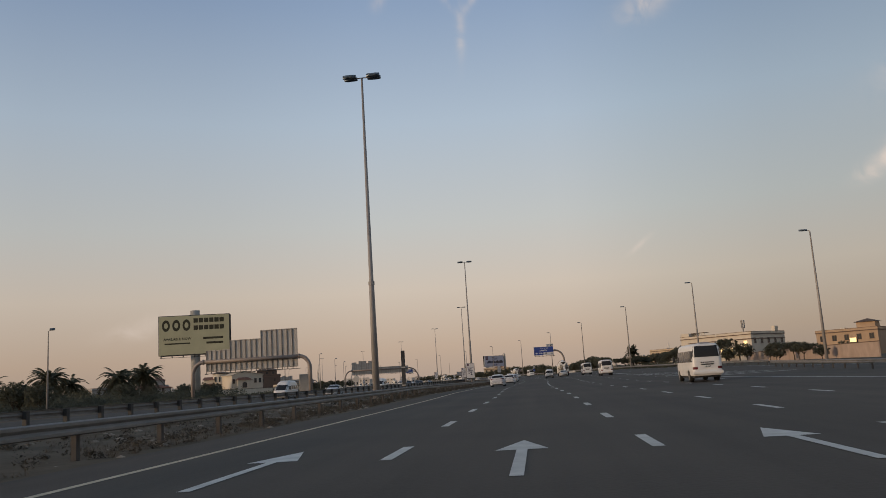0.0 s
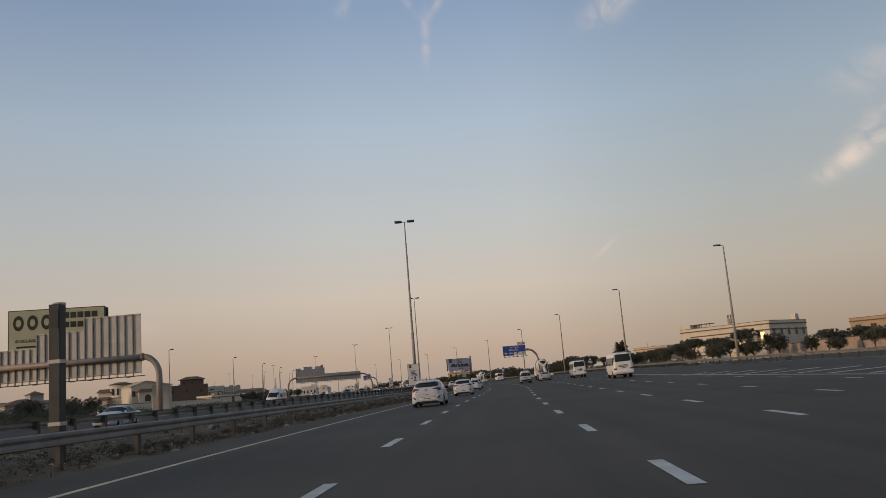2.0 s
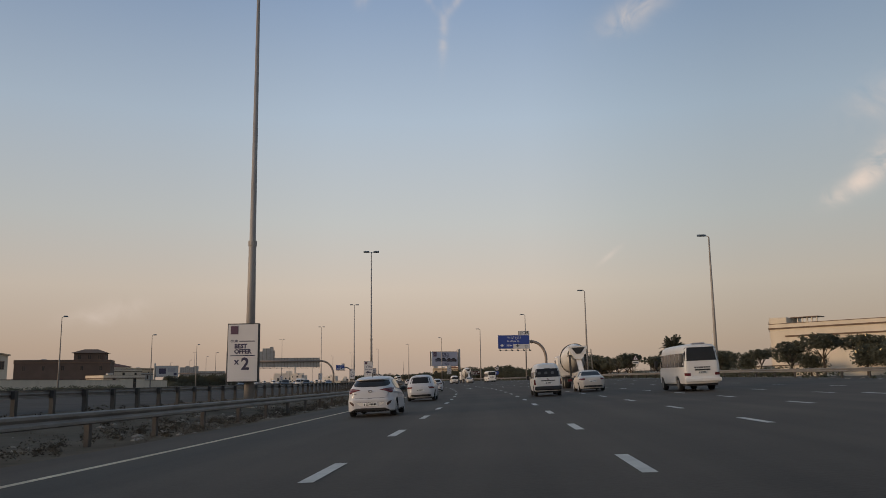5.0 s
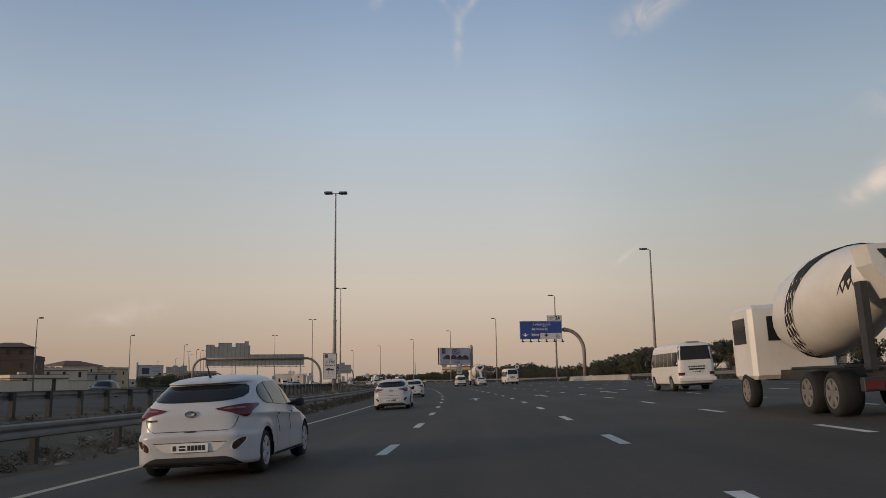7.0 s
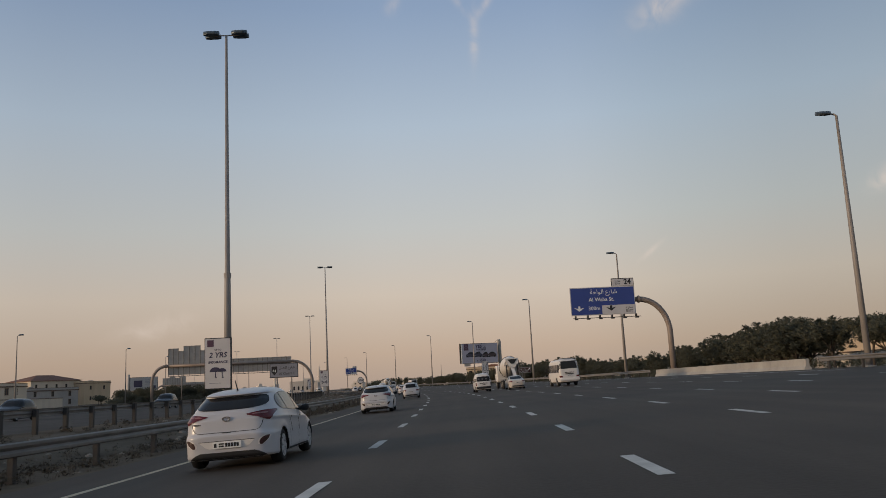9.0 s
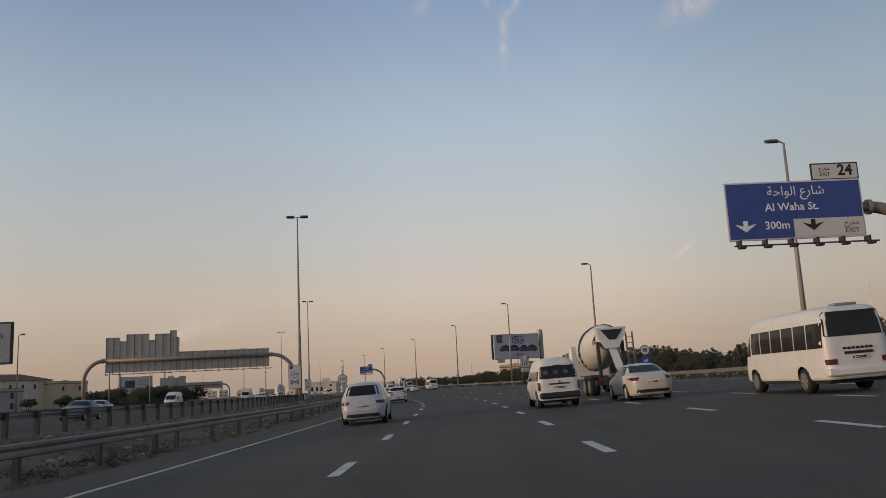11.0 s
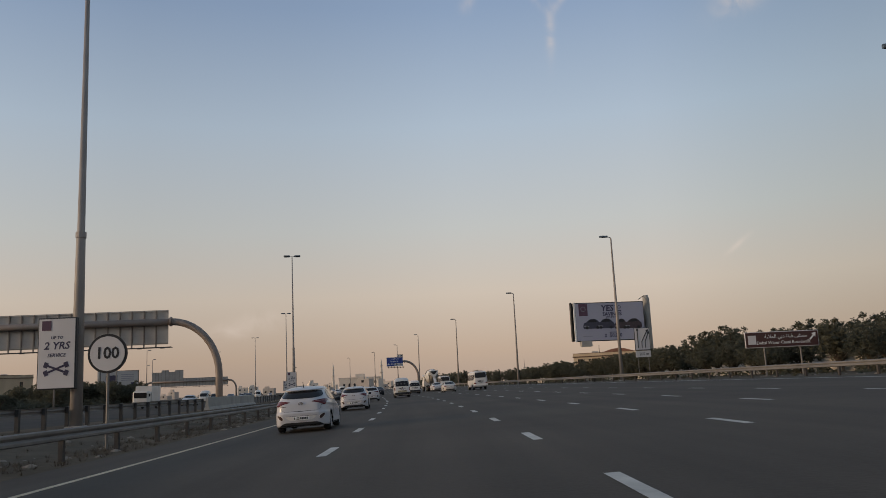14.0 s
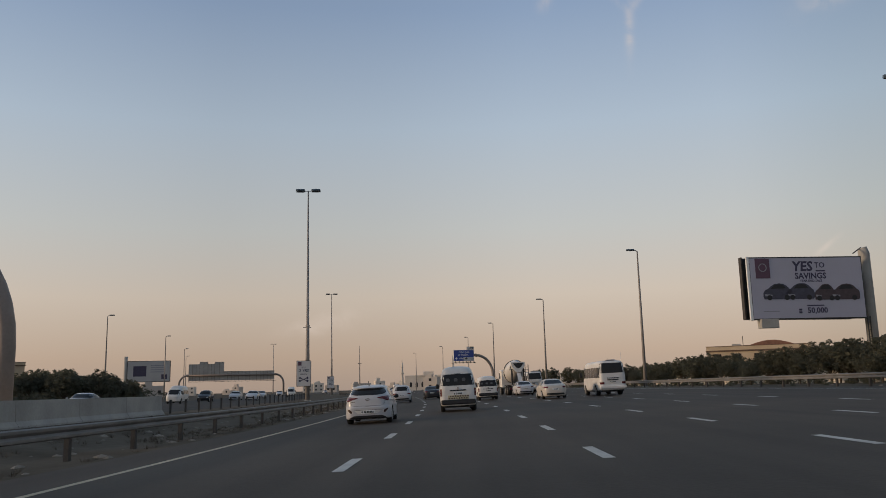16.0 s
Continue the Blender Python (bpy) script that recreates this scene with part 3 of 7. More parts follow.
def direction_sign(s, o0, o1, z0, z1, leg_o, leg_foot):
    """A blue direction sign on a cantilevered bent pipe."""
    om = (o0 + o1) / 2
    W, Hh = o1 - o0, z1 - z0
    g = thing("direction_sign", "blue road sign with white lettering on a bent pipe arm", "road sign", upright(s, om), group="direction signs")
    x0, x1 = -W / 2, W / 2
    board = part("board", boxes((x0, x1, -0.06, 0.06, z0, z1), bevel=0.015), WHITE, g, "white-edged board")
    face = part("blue_face", boxes((x0 + 0.1, x1 - 0.1, -0.075, -0.05, z0 + 0.1, z1 - 0.1)), BLUE, board)
    part("exit_panel", boxes((-0.02 * W, x1 - 0.1, -0.09, -0.07, z0 + 0.1, z0 + 0.34 * Hh)), WHITE, board, "white exit panel")
    words("lettering", AR_WAHA, 0.22 * Hh, LETTER, board, front(0.02 * W, -0.08, z0 + 0.82 * Hh))
    words("lettering", "Al Waha St.", 0.19 * Hh, LETTER, board, front(-0.02 * W, -0.08, z0 + 0.55 * Hh), bold=0.012)
    words("lettering", "300m", 0.19 * Hh, LETTER, board, front(-0.14 * W, -0.08, z0 + 0.24 * Hh), bold=0.012)
    part("down_arrow", flat(down_arrow(x0 + 0.13 * W, z0 + 0.24 * Hh, 0.32 * Hh), -0.09, -0.076), LETTER, board)
    part("down_arrow", flat(down_arrow(0.12 * W, z0 + 0.23 * Hh, 0.32 * Hh), -0.105, -0.091), BLACK, board)
    words("lettering", "EXIT", 0.12 * Hh, BLACK, board, front(0.4 * W, -0.095, z0 + 0.11 * Hh))
    words("lettering", AR_EXIT, 0.12 * Hh, BLACK, board, front(0.4 * W, -0.095, z0 + 0.24 * Hh))
    tab = part("exit_number_plate", boxes((x1 - 0.35 * W, x1, -0.06, 0.04, z1 + 0.02, z1 + 0.29 * Hh), bevel=0.015), BLACK, g, "white plate with black exit number")
    part("plate_face", boxes((x1 - 0.34 * W, x1 - 0.01 * W, -0.075, -0.055, z1 + 0.05, z1 + 0.265 * Hh)), WHITE, tab)
    words("lettering", "24", 0.26 * Hh, BLACK, tab, front(x1 - 0.1 * W, -0.08, z1 + 0.15 * Hh), bold=0.03)
    words("lettering", "EXIT", 0.085 * Hh, BLACK, tab, front(x1 - 0.25 * W, -0.08, z1 + 0.09 * Hh))
    words("lettering", AR_EXIT, 0.09 * Hh, BLACK, tab, front(x1 - 0.25 * W, -0.08, z1 + 0.19 * Hh))
    pz = z0 + 0.52 * Hh
    part("arm", tube(bmesh.new(), [(x0 + 0.3, 0.45, pz), (0, 0.45, pz), (x1 + 0.6, 0.45, pz)], 0.33, 12), PIPE, g, smooth=True)
    leg = part("leg", tube(bmesh.new(), [(x, 0.45, z) for x, y, z in arc_leg(x1 + 0.6, leg_o - om, pz, leg_foot)], 0.37, 12), PIPE, g, smooth=True)
    part("flange", tube(bmesh.new(), [(x1 + 0.5, 0.45, pz), (x1 + 0.72, 0.45, pz)], 0.48, 14), PIPE, leg)
    part("light_rail", boxes((x0 + 0.1, x1 + 0.45, -0.62, -0.5, z0 - 0.42, z0 - 0.34)), DARK, g)
    for k in range(6):
        x = x0 + 0.5 + k * (W - 0.6) / 5
        part("bracket", boxes((x - 0.05, x + 0.05, -0.6, 0.05, z0 - 0.36, z0 - 0.02)), DARK, g)
        part("floodlight", boxes((x - 0.22, x + 0.22, -0.85, -0.5, z0 - 0.58, z0 - 0.42), bevel=0.03), DARK, g)
    part("footing", boxes((leg_o - om - 0.7, leg_o - om + 0.7, -0.3, 1.2, leg_foot - 0.4, leg_foot + 0.3), bevel=0.03), CONCRETE, g)
    return g


direction_sign(352, 19.2, 27.75, 9.05, 12.7, 32.2, 0.5)
direction_sign(658, 19.5, 25.1, 8.2, 11.2, 30.3, 0.4)

# ---- big advertising billboards ----
CREAM = material("faded_yellow_poster", (0.5, 0.46, 0.29), 0.6, var=0.08, scale=0.3)
OLIVE = material("olive_print", (0.04, 0.034, 0.016), 0.6, var=0.1)
POSTER = material("pale_poster", (0.38, 0.375, 0.45), 0.5, var=0.05, scale=0.3)
POSTERG = material("grey_white_poster", (0.4, 0.39, 0.385), 0.55, var=0.06, scale=0.3)
WINE = material("wine_red_print", (0.1, 0.05, 0.08), 0.5, var=0.1)
INK = material("dark_print", (0.045, 0.038, 0.075), 0.5, var=0.15)
INKB = material("blue_print", (0.05, 0.05, 0.075), 0.5, var=0.2, scale=3)
REDCAR = material("red_print", (0.06, 0.042, 0.048), 0.5, var=0.2, scale=3)
GREYP = material("grey_print", (0.25, 0.25, 0.28), 0.5, var=0.1)

bbA = thing("billboard", "faded yellow advertising board on a thick round column", "billboard", Matrix.Translation((-85.4, 235.0, 0)) @ Matrix.Rotation(radians(11), 4, "Z"), group="billboards")
part("column", tube(bmesh.new(), [(0, 1.45, -1.5), (0, 1.45, 25.9)], 1.35, 20), CONCRETE, bbA, smooth=True)
part("frame", boxes((-10.15, 10.15, -0.25, 0.15, 12.9, 24.5), bevel=0.05), DARK, bbA)
part("back_board", boxes((-10.1, 10.1, 2.85, 3.2, 12.9, 24.5), bevel=0.05), DARK, bbA)
face = part("poster", boxes((-9.95, 9.95, -0.3, -0.24, 13.1, 24.3)), CREAM, bbA, "faded yellow poster")
for k, x in enumerate((-8.3, -5.4, -2.5)):  # the three big digits stand as plain blocks
    part("print_bar", ring(0, 0, 0.62, 1.25, -0.33, -0.3, 16), OLIVE, face).matrix_basis = Matrix.Translation((x + 0.3, 0, 21.6)) @ Matrix.Diagonal((0.9, 1, 1.35, 1))
for x0, x1, z0, z1 in ((-0.3, 8.6, 22.2, 23.5), (-0.3, 8.6, 20.1, 21.4)):
    n_ = 6
    for k in range(n_):
        w = (x1 - x0) / n_
        part("print_bar", boxes((x0 + k * w + 0.12, x0 + (k + 1) * w - 0.12, -0.33, -0.3, z0, z1)), OLIVE, face)
words("lettering", "AVAILABLE NOW", 1.0, OLIVE, face, front(-4.8, -0.31, 17.6), bold=0.03)
for x0, x1, z0, z1 in ((-8.4, -1.2, 16.1, 16.5), (2.5, 8.2, 17.3, 17.9), (3.4, 8.2, 15.9, 16.5)):
    part("print_bar", boxes((x0, x1, -0.33, -0.3, z0, z1)), OLIVE, face)
part("maintenance_rail", boxes((-9.6, 9.6, -1.2, -1.1, 12.2, 12.3)), DARK, bbA)
for k in range(7):
    part("bracket", boxes((-9.4 + 3.1 * k, -9.3 + 3.1 * k, -1.2, 0, 12.2, 12.95)), DARK, bbA)

bbZ = thing("billboard", "large pale car advertisement on a round steel column", "billboard", Matrix.Translation((3.75, 535.3, 0)) @ Matrix.Rotation(radians(19), 4, "Z"), group="billboards")
part("column", tube(bmesh.new(), [(7.6, 1.0, -0.5), (7.6, 1.0, 15.2), (7.45, 1.0, 15.9)], [0.64, 0.6, 0.5], 18), CONCRETE, bbZ, smooth=True)
part("frame", boxes((-6.8, 6.5, -0.15, 0.25, 7.75, 14.75), bevel=0.04), DARK, bbZ)
part("edge_trim", boxes((-6.92, -6.6, -0.2, 0.05, 7.7, 14.8), bevel=0.02), LETTER, bbZ, "white edge strip")
back = part("back_board", boxes((-0.3, 12.9, -0.2, 0.2, 0, 6.9), bevel=0.04), DARK, bbZ)
back.matrix_basis = Matrix.Translation((-6.7, 0.9, 7.85)) @ Matrix.Rotation(radians(7), 4, "Z")
part("edge_trim", boxes((-0.5, -0.3, -0.25, 0.25, 0, 7.0)), RUST, back)
face = part("poster", boxes((-6.55, 6.35, -0.2, -0.14, 7.9, 14.6)), POSTER, bbZ, "pale lilac poster with four dark cars")
part("logo_block", boxes((-5.95, -4.3, -0.23, -0.2, 12.35, 14.55)), WINE, face)
part("logo_ring", ring(-5.12, 13.55, 0.38, 0.47, -0.25, -0.23, 20), GREYP, face)
words("lettering", "YES", 1.5, INK, face, front(-0.55, -0.21, 13.6), shear=0.12, bold=0.03)
words("lettering", "TO", 0.85, INK, face, front(1.5, -0.21, 13.75), bold=0.02)
part("print_bar", boxes((1.0, 2.1, -0.23, -0.2, 13.05, 13.2)), INK, face)
words("lettering", "SAVINGS", 0.92, INK, face, front(0.35, -0.21, 12.55), bold=0.03)
words("lettering", "YEAR END SALE", 0.36, INK, face, front(0.35, -0.21, 12.0), bold=0.03)
words("lettering", "50,000", 0.86, INK, face, front(0.8, -0.21, 8.7), bold=0.03)
part("print_bar", boxes((-1.35, -1.0, -0.23, -0.2, 8.42, 8.62), (-1.35, -1.0, -0.23, -0.2, 8.72, 8.92)), INK, face)
part("print_bar", boxes((-0.4, 1.6, -0.23, -0.2, 9.2, 9.33)), INK, face)
part("print_bar", boxes((-5.4, -3.6, -0.23, -0.2, 8.62, 8.72)), GREYP, face)


def printed_car(cx, cz, w, h, mat):
    pts = [(-0.48, 0.02), (-0.51, 0.2), (-0.5, 0.42), (-0.44, 0.58), (-0.32, 0.68), (-0.22, 0.84), (-0.1, 0.96), (0.06, 1.0), (0.2, 0.97), (0.31, 0.86), (0.4, 0.68), (0.48, 0.58), (0.51, 0.4), (0.5, 0.12), (0.46, 0.02)]
    c_ = part("printed_car", flat([(cx + x * w, cz + z * h) for x, z in pts], -0.235, -0.2), mat, face)
    part("printed_glass", flat([(cx + x * w, cz + z * h) for x, z in ((-0.24, 0.66), (-0.12, 0.9), (0.06, 0.94), (0.2, 0.9), (0.3, 0.68))], -0.245, -0.234), BLACK, c_)
    part("printed_grille", flat([(cx + x * w, cz + z * h) for x, z in ((-0.46, 0.22), (-0.46, 0.34), (-0.2, 0.3), (-0.2, 0.2))], -0.245, -0.234), GREYP, c_)
    for dx in (-0.3, 0.3):
        part("printed_wheel", disc(cx + dx * w, cz + 0.12 * h, 0.16 * h, -0.25, -0.235, 14), BLACK, c_)


for cx, w, m_ in ((-3.6, 3.3, INKB), (-1.0, 3.2, INKB), (1.85, 2.4, REDCAR), (4.2, 3.3, REDCAR)):
    printed_car(cx, 9.85 + (0.12 if m_ is INKB else 0), w, 1.8, m_)
part("service_box", boxes((-5.9, -3.9, -0.5, 0.5, 6.85, 7.84), bevel=0.03), CONCRETE, bbZ)
part("ladder", boxes((6.75, 6.85, 0.3, 0.4, 1.0, 8.0), (7.05, 7.15, 0.3, 0.4, 1.0, 8.0), *[(6.8, 7.1, 0.33, 0.37, 1.3 + 0.4 * k, 1.34 + 0.4 * k) for k in range(16)]), DARK, bbZ)
part("cable", tube(bmesh.new(), [(5.8, 0.2, 15.1), (6.5, 0.5, 15.5), (7.3, 1.0, 15.9)], 0.06, 6), DARK, bbZ)

bbF = thing("billboard", "white advertising board beyond the trees", "billboard", Matrix.Translation((-186.2, 691.5, 0)) @ Matrix.Rotation(radians(24), 4, "Z"), group="billboards")
part("column", tube(bmesh.new(), [(-7.9, 0.4, -1), (-7.9, 0.4, 14.6)], 0.6, 14), CONCRETE, bbF, smooth=True)
part("frame", boxes((-7.3, 7.3, -0.2, 0.3, 5.6, 13.0), bevel=0.04), DARK, bbF)
face = part("poster", boxes((-7.1, 7.1, -0.25, -0.19, 5.8, 12.8)), POSTERG, bbF, "pale poster with a dark square")
part("print_block", boxes((-5.2, -0.8, -0.28, -0.25, 7.6, 11.2)), INK, face)
for k in range(4):
    part("print_bar", boxes((0.6, 5.4, -0.28, -0.25, 11.2 - k * 0.75, 11.5 - k * 0.75)), GREYP, face)
part("logo_block", boxes((4.3, 6.2, -0.28, -0.25, 6.6, 8.2)), INK, face)


# ---- advertising boxes on the median lamp posts ----
def post_board(s, o, z0, z1, draw):
    g = thing("post_billboard", "white upright advertising box strapped to a lamp post", "billboard", upright(s, o) @ Matrix.Translation((0, -0.62, 0)), group="lamp post boards")
    part("case", boxes((-0.92, 0.92, -0.14, 0.14, z0, z1), bevel=0.03), DARK, g, "dark metal case")
    f_ = part("poster", boxes((-0.86, 0.86, -0.16, -0.135, z0 + 0.06, z1 - 0.06)), WHITE, g, "white poster")
    part("logo_block", boxes((-0.72, -0.28, -0.175, -0.158, z1 - 0.62, z1 - 0.15)), WINE, f_)
    part("bracket", boxes((-0.3, 0.3, 0.14, 0.5, z0 + 0.6, z0 + 0.75), (-0.3, 0.3, 0.14, 0.5, z1 - 0.75, z1 - 0.6)), DARK, g)
    zz = (z0 + z1) / 2
    draw(f_, zz)
    return g


def offer(f_, z):
    words("lettering", "OUR", 0.2, INK, f_, front(-0.5, -0.165, z + 0.66), bold=0.03)
    part("print_bar", boxes((-0.2, 0.7, -0.175, -0.158, z + 0.63, z + 0.68)), INK, f_)
    words("lettering", "BEST", 0.34, INK, f_, front(-0.12, -0.165, z + 0.36), bold=0.05)
    words("lettering", "OFFER", 0.34, INK, f_, front(0, -0.165, z + 0.06), bold=0.05)
    part("print_bar", boxes((-0.7, 0.7, -0.175, -0.158, z - 0.19, z - 0.14)), INK, f_)
    words("lettering", "x", 0.5, INK, f_, front(-0.34, -0.165, z - 0.5), bold=0.03)
    words("lettering", "2", 0.95, INK, f_, front(0.16, -0.165, z - 0.66), bold=0.03)


def insurance(f_, z):
    words("lettering", "UP TO", 0.16, INK, f_, front(0, -0.165, z + 0.92), shear=0.2, bold=0.02)
    words("lettering", "2 YRS", 0.5, INK, f_, front(0, -0.165, z + 0.55), shear=0.2, bold=0.02)
    words("lettering", "INSURANCE", 0.24, INK, f_, front(0, -0.165, z + 0.08), shear=0.2, bold=0.03)
    for cx, r in ((-0.16, 0.4), (0.3, 0.3)):
        pts = [(cx + r * math.cos(a), z - 0.58 + 0.8 * r * math.sin(a)) for a in (math.pi * k / 10 for k in range(11))]
        part("umbrella_print", flat(pts, -0.175, -0.158), INK, f_)
        part("umbrella_print", boxes((cx - 0.025, cx + 0.025, -0.175, -0.158, z - 0.95, z - 0.58), (cx - 0.025, cx + 0.1, -0.175, -0.158, z - 1.0, z - 0.95)), INK, f_)
    part("print_bar", boxes((-0.6, 0.2, -0.175, -0.158, z - 1.36, z - 1.33)), GREYP, f_)


def service(f_, z):
    words("lettering", "UP TO", 0.2, INK, f_, front(0, -0.165, z + 0.75), shear=0.2, bold=0.02)
    words("lettering", "2 YRS", 0.5, INK, f_, front(0, -0.165, z + 0.35), shear=0.2, bold=0.02)
    words("lettering", "SERVICE", 0.24, INK, f_, front(0, -0.165, z - 0.1), shear=0.2, bold=0.02)
    for sg in (1, -1):
        p_ = part("tool_print", boxes((-0.5, 0.5, -0.175, -0.158, -0.05, 0.05), (0.42, 0.62, -0.175, -0.158, -0.13, 0.13), (-0.62, -0.42, -0.175, -0.158, -0.13, 0.13)), INK, f_)
        p_.matrix_basis = Matrix.Translation((0, 0, z - 0.75)) @ Matrix.Rotation(radians(22 * sg), 4, "Y")


post_board(184.5, -11.7, 1.2, 4.55, offer)
post_board(305.2, -14.55, 1.6, 5.1, insurance)
post_board(426, -15.7, 1.85, 5.3, service)
post_board(546, -14.6, 1.8, 5.05, service)
post_board(667, -13.1, 1.8, 5.0, insurance)

# ---- smaller road signs ----
def posts(g, xs, z1, r=0.05, z0=-0.8, y=0.06):
    for x in xs:
        part("post", tube(bmesh.new(), [(x, y, z0), (x, y, z1)], r, 8), STEEL, g)


g = thing("speed_sign", "round white speed sign with dark rim on a post", "road sign", upright(412, -8.15))
posts(g, (0,), 2.4)
d_ = part("disc", disc(0, 2.72, 0.64, -0.03, 0.02), BLACK, g)
part("disc_face", disc(0, 2.72, 0.56, -0.045, -0.03), WHITE, d_)
words("lettering", "100", 0.52, BLACK, d_, front(0, -0.05, 2.72), bold=0.025)

g = thing("speed_sign", "blue round sixty sign under a white round sign", "road sign", upright(411, 32.1))
posts(g, (0,), 4.6)
d_ = part("disc", disc(0, 3.3, 0.64, -0.03, 0.02), BLUE, g, "blue disc")
words("lettering", "60", 0.6, LETTER, d_, front(0, -0.04, 3.3))
d_ = part("disc", disc(0, 4.68, 0.68, -0.03, 0.02), BLACK, g)
part("disc_face", disc(0, 4.68, 0.6, -0.045, -0.03), WHITE, d_)
part("truck_print", boxes((-0.32, 0.1, -0.055, -0.045, 4.62, 4.88), (0.12, 0.32, -0.055, -0.045, 4.62, 4.8), (-0.3, 0.3, -0.055, -0.045, 4.42, 4.5)), BLACK, d_)

g = thing("lane_sign", "white lane arrow sign with a distance plate", "road sign", upright(488, 33.35))
posts(g, (-0.7, 0.7), 4.6)
b_ = part("board", boxes((-1.02, 1.02, -0.05, 0.05, 4.5, 7.4), bevel=0.02), BLACK, g)
f_ = part("board_face", boxes((-0.95, 0.95, -0.065, -0.045, 4.57, 7.33)), WHITE, b_)
for x, dx in ((-0.6, 0.0), (-0.1, 0.75), (0.35, 0.45)):
    zt = 7.0 - (0.4 if x > 0.2 else 0.1 if x > -0.3 else 0)
    bm = bmesh.new()
    tube(bm, [(x, -0.07, 4.8), (x, -0.07, 5.6), (x + dx, -0.07, zt)], 0.055, 6)
    part("arrow_stem", bm, BLACK, b_)
    a = math.atan2(dx, zt - 5.6)
    part("arrow_tip", flat([(x + dx + 0.2 * math.cos(a), zt - 0.2 * math.sin(a)), (x + dx + 0.35 * math.sin(a), zt + 0.35 * math.cos(a)), (x + dx - 0.2 * math.cos(a), zt + 0.2 * math.sin(a))], -0.085, -0.066), BLACK, b_)
p_ = part("distance_plate", boxes((-1.0, 1.0, -0.05, 0.05, 3.6, 4.42), bevel=0.02), WHITE, g)
words("lettering", "200 m", 0.5, BLACK, p_, front(0.1, -0.055, 4.0))

g = thing("warning_sign", "triangular warning sign with a white plate below", "road sign", upright(273, 31.0))
posts(g, (0,), 4.6)
d_ = part("triangle", flat([(-0.5, 4.0), (0.5, 4.0), (0.0, 4.9)], -0.03, 0.02), WINE, g, "red-edged triangle")
part("triangle_face", flat([(-0.34, 4.1), (0.34, 4.1), (0.0, 4.71)], -0.045, -0.03), WHITE, d_)
part("mark", boxes((-0.04, 0.04, -0.055, -0.045, 4.17, 4.48)), BLACK, d_)
p_ = part("plate", boxes((-0.52, 0.52, -0.04, 0.03, 3.42, 3.85), bevel=0.02), WHITE, g, "white plate with a dark bar")
part("print_bar", boxes((-0.4, 0.4, -0.055, -0.04, 3.57, 3.7)), BLACK, p_)

g = thing("tourist_sign", "long brown direction sign on two posts", "road sign", upright(453, 33.5))
posts(g, (-1.6, 1.6), 3.6, 0.07)
b_ = part("board", boxes((-3.25, 3.25, -0.05, 0.05, 3.1, 4.45), bevel=0.02), WHITE, g)
part("brown_face", boxes((-3.19, 3.19, -0.065, -0.045, 3.16, 4.39)), BROWN, b_)
part("symbol", boxes((-3.0, -2.3, -0.08, -0.062, 3.4, 4.15)), WHITE, b_)
words("lettering", "Dubai Water Canal Boardwalk", 0.38, LETTER, b_, front(0.1, -0.075, 3.5))
words("lettering", AR_CANAL, 0.42, LETTER, b_, front(0.35, -0.075, 4.02))
part("arrow_print", flat([(2.4, 3.7), (2.75, 4.05), (2.62, 4.18), (3.02, 4.25), (2.96, 3.85), (2.85, 3.96), (2.5, 3.6)], -0.08, -0.062), LETTER, b_)

g = thing("street_name_sign", "street name sign on two posts, its face greyed for backlight", "road sign", upright(331, -14.4))
posts(g, (-0.7, 0.75), 2.8, 0.06)
b_ = part("board", boxes((-1.42, 1.42, -0.05, 0.05, 2.62, 4.05), bevel=0.02), DARK, g)
# grey face colour stands in for the shade of a backlit board
part("board_face", boxes((-1.35, 1.35, -0.065, -0.045, 2.69, 3.98)), GREYP, b_)
part("route_badge", flat([(-1.22, 3.75), (-0.68, 3.75), (-0.66, 3.2), (-0.95, 2.85), (-1.24, 3.2)], -0.08, -0.062), BLACK, b_)
words("lettering", "44", 0.36, LETTER, b_, front(-0.95, -0.085, 3.3), bold=0.02)
words("lettering", "Al Khail Rd.", 0.33, BLACK, b_, front(0.3, -0.07, 3.0))
words("lettering", AR_KHAIL, 0.36, BLACK, b_, front(0.3, -0.07, 3.6))

g = thing("camera_column", "dark square speed camera column with white bands", "speed camera", upright(76.4, -9.8))
part("body", boxes((-0.16, 0.16, -0.16, 0.16, -0.3, 4.15), bevel=0.02), DARK, g)
for z in (0.9, 2.55):
    part("band", boxes((-0.175, 0.175, -0.175, 0.175, z, z + 0.1)), PANEL, g)
part("lens_window", boxes((-0.12, 0.12, -0.178, -0.155, 3.5, 4.0)), BLACK, g)

# row of dark marker posts after the concrete barrier
bm = boxes((-0.06, 0.06, -0.05, 0.05, -0.3, 0.6))
M_DARKPOST = bpy.data.meshes.new("marker_body")
bm.to_mesh(M_DARKPOST)
bm.free()
M_DARKPOST.materials.append(DARK)
bm = boxes((-0.065, 0.065, -0.055, 0.055, 0.6, 0.85))
M_WHITETOP = bpy.data.meshes.new("marker_top")
bm.to_mesh(M_WHITETOP)
bm.free()
M_WHITETOP.materials.append(BLACK)
for k in range(28):
    s = 490 + 3.4 * k
    g = thing("marker_post", "short dark marker post on the median", "marker post", along(s, oncoming_edge(s) + 1.3), group="median marker posts")
    for nm, me_ in (("body", M_DARKPOST), ("cap", M_WHITETOP)):
        ob = new(nm, me_)
        ob.parent = g

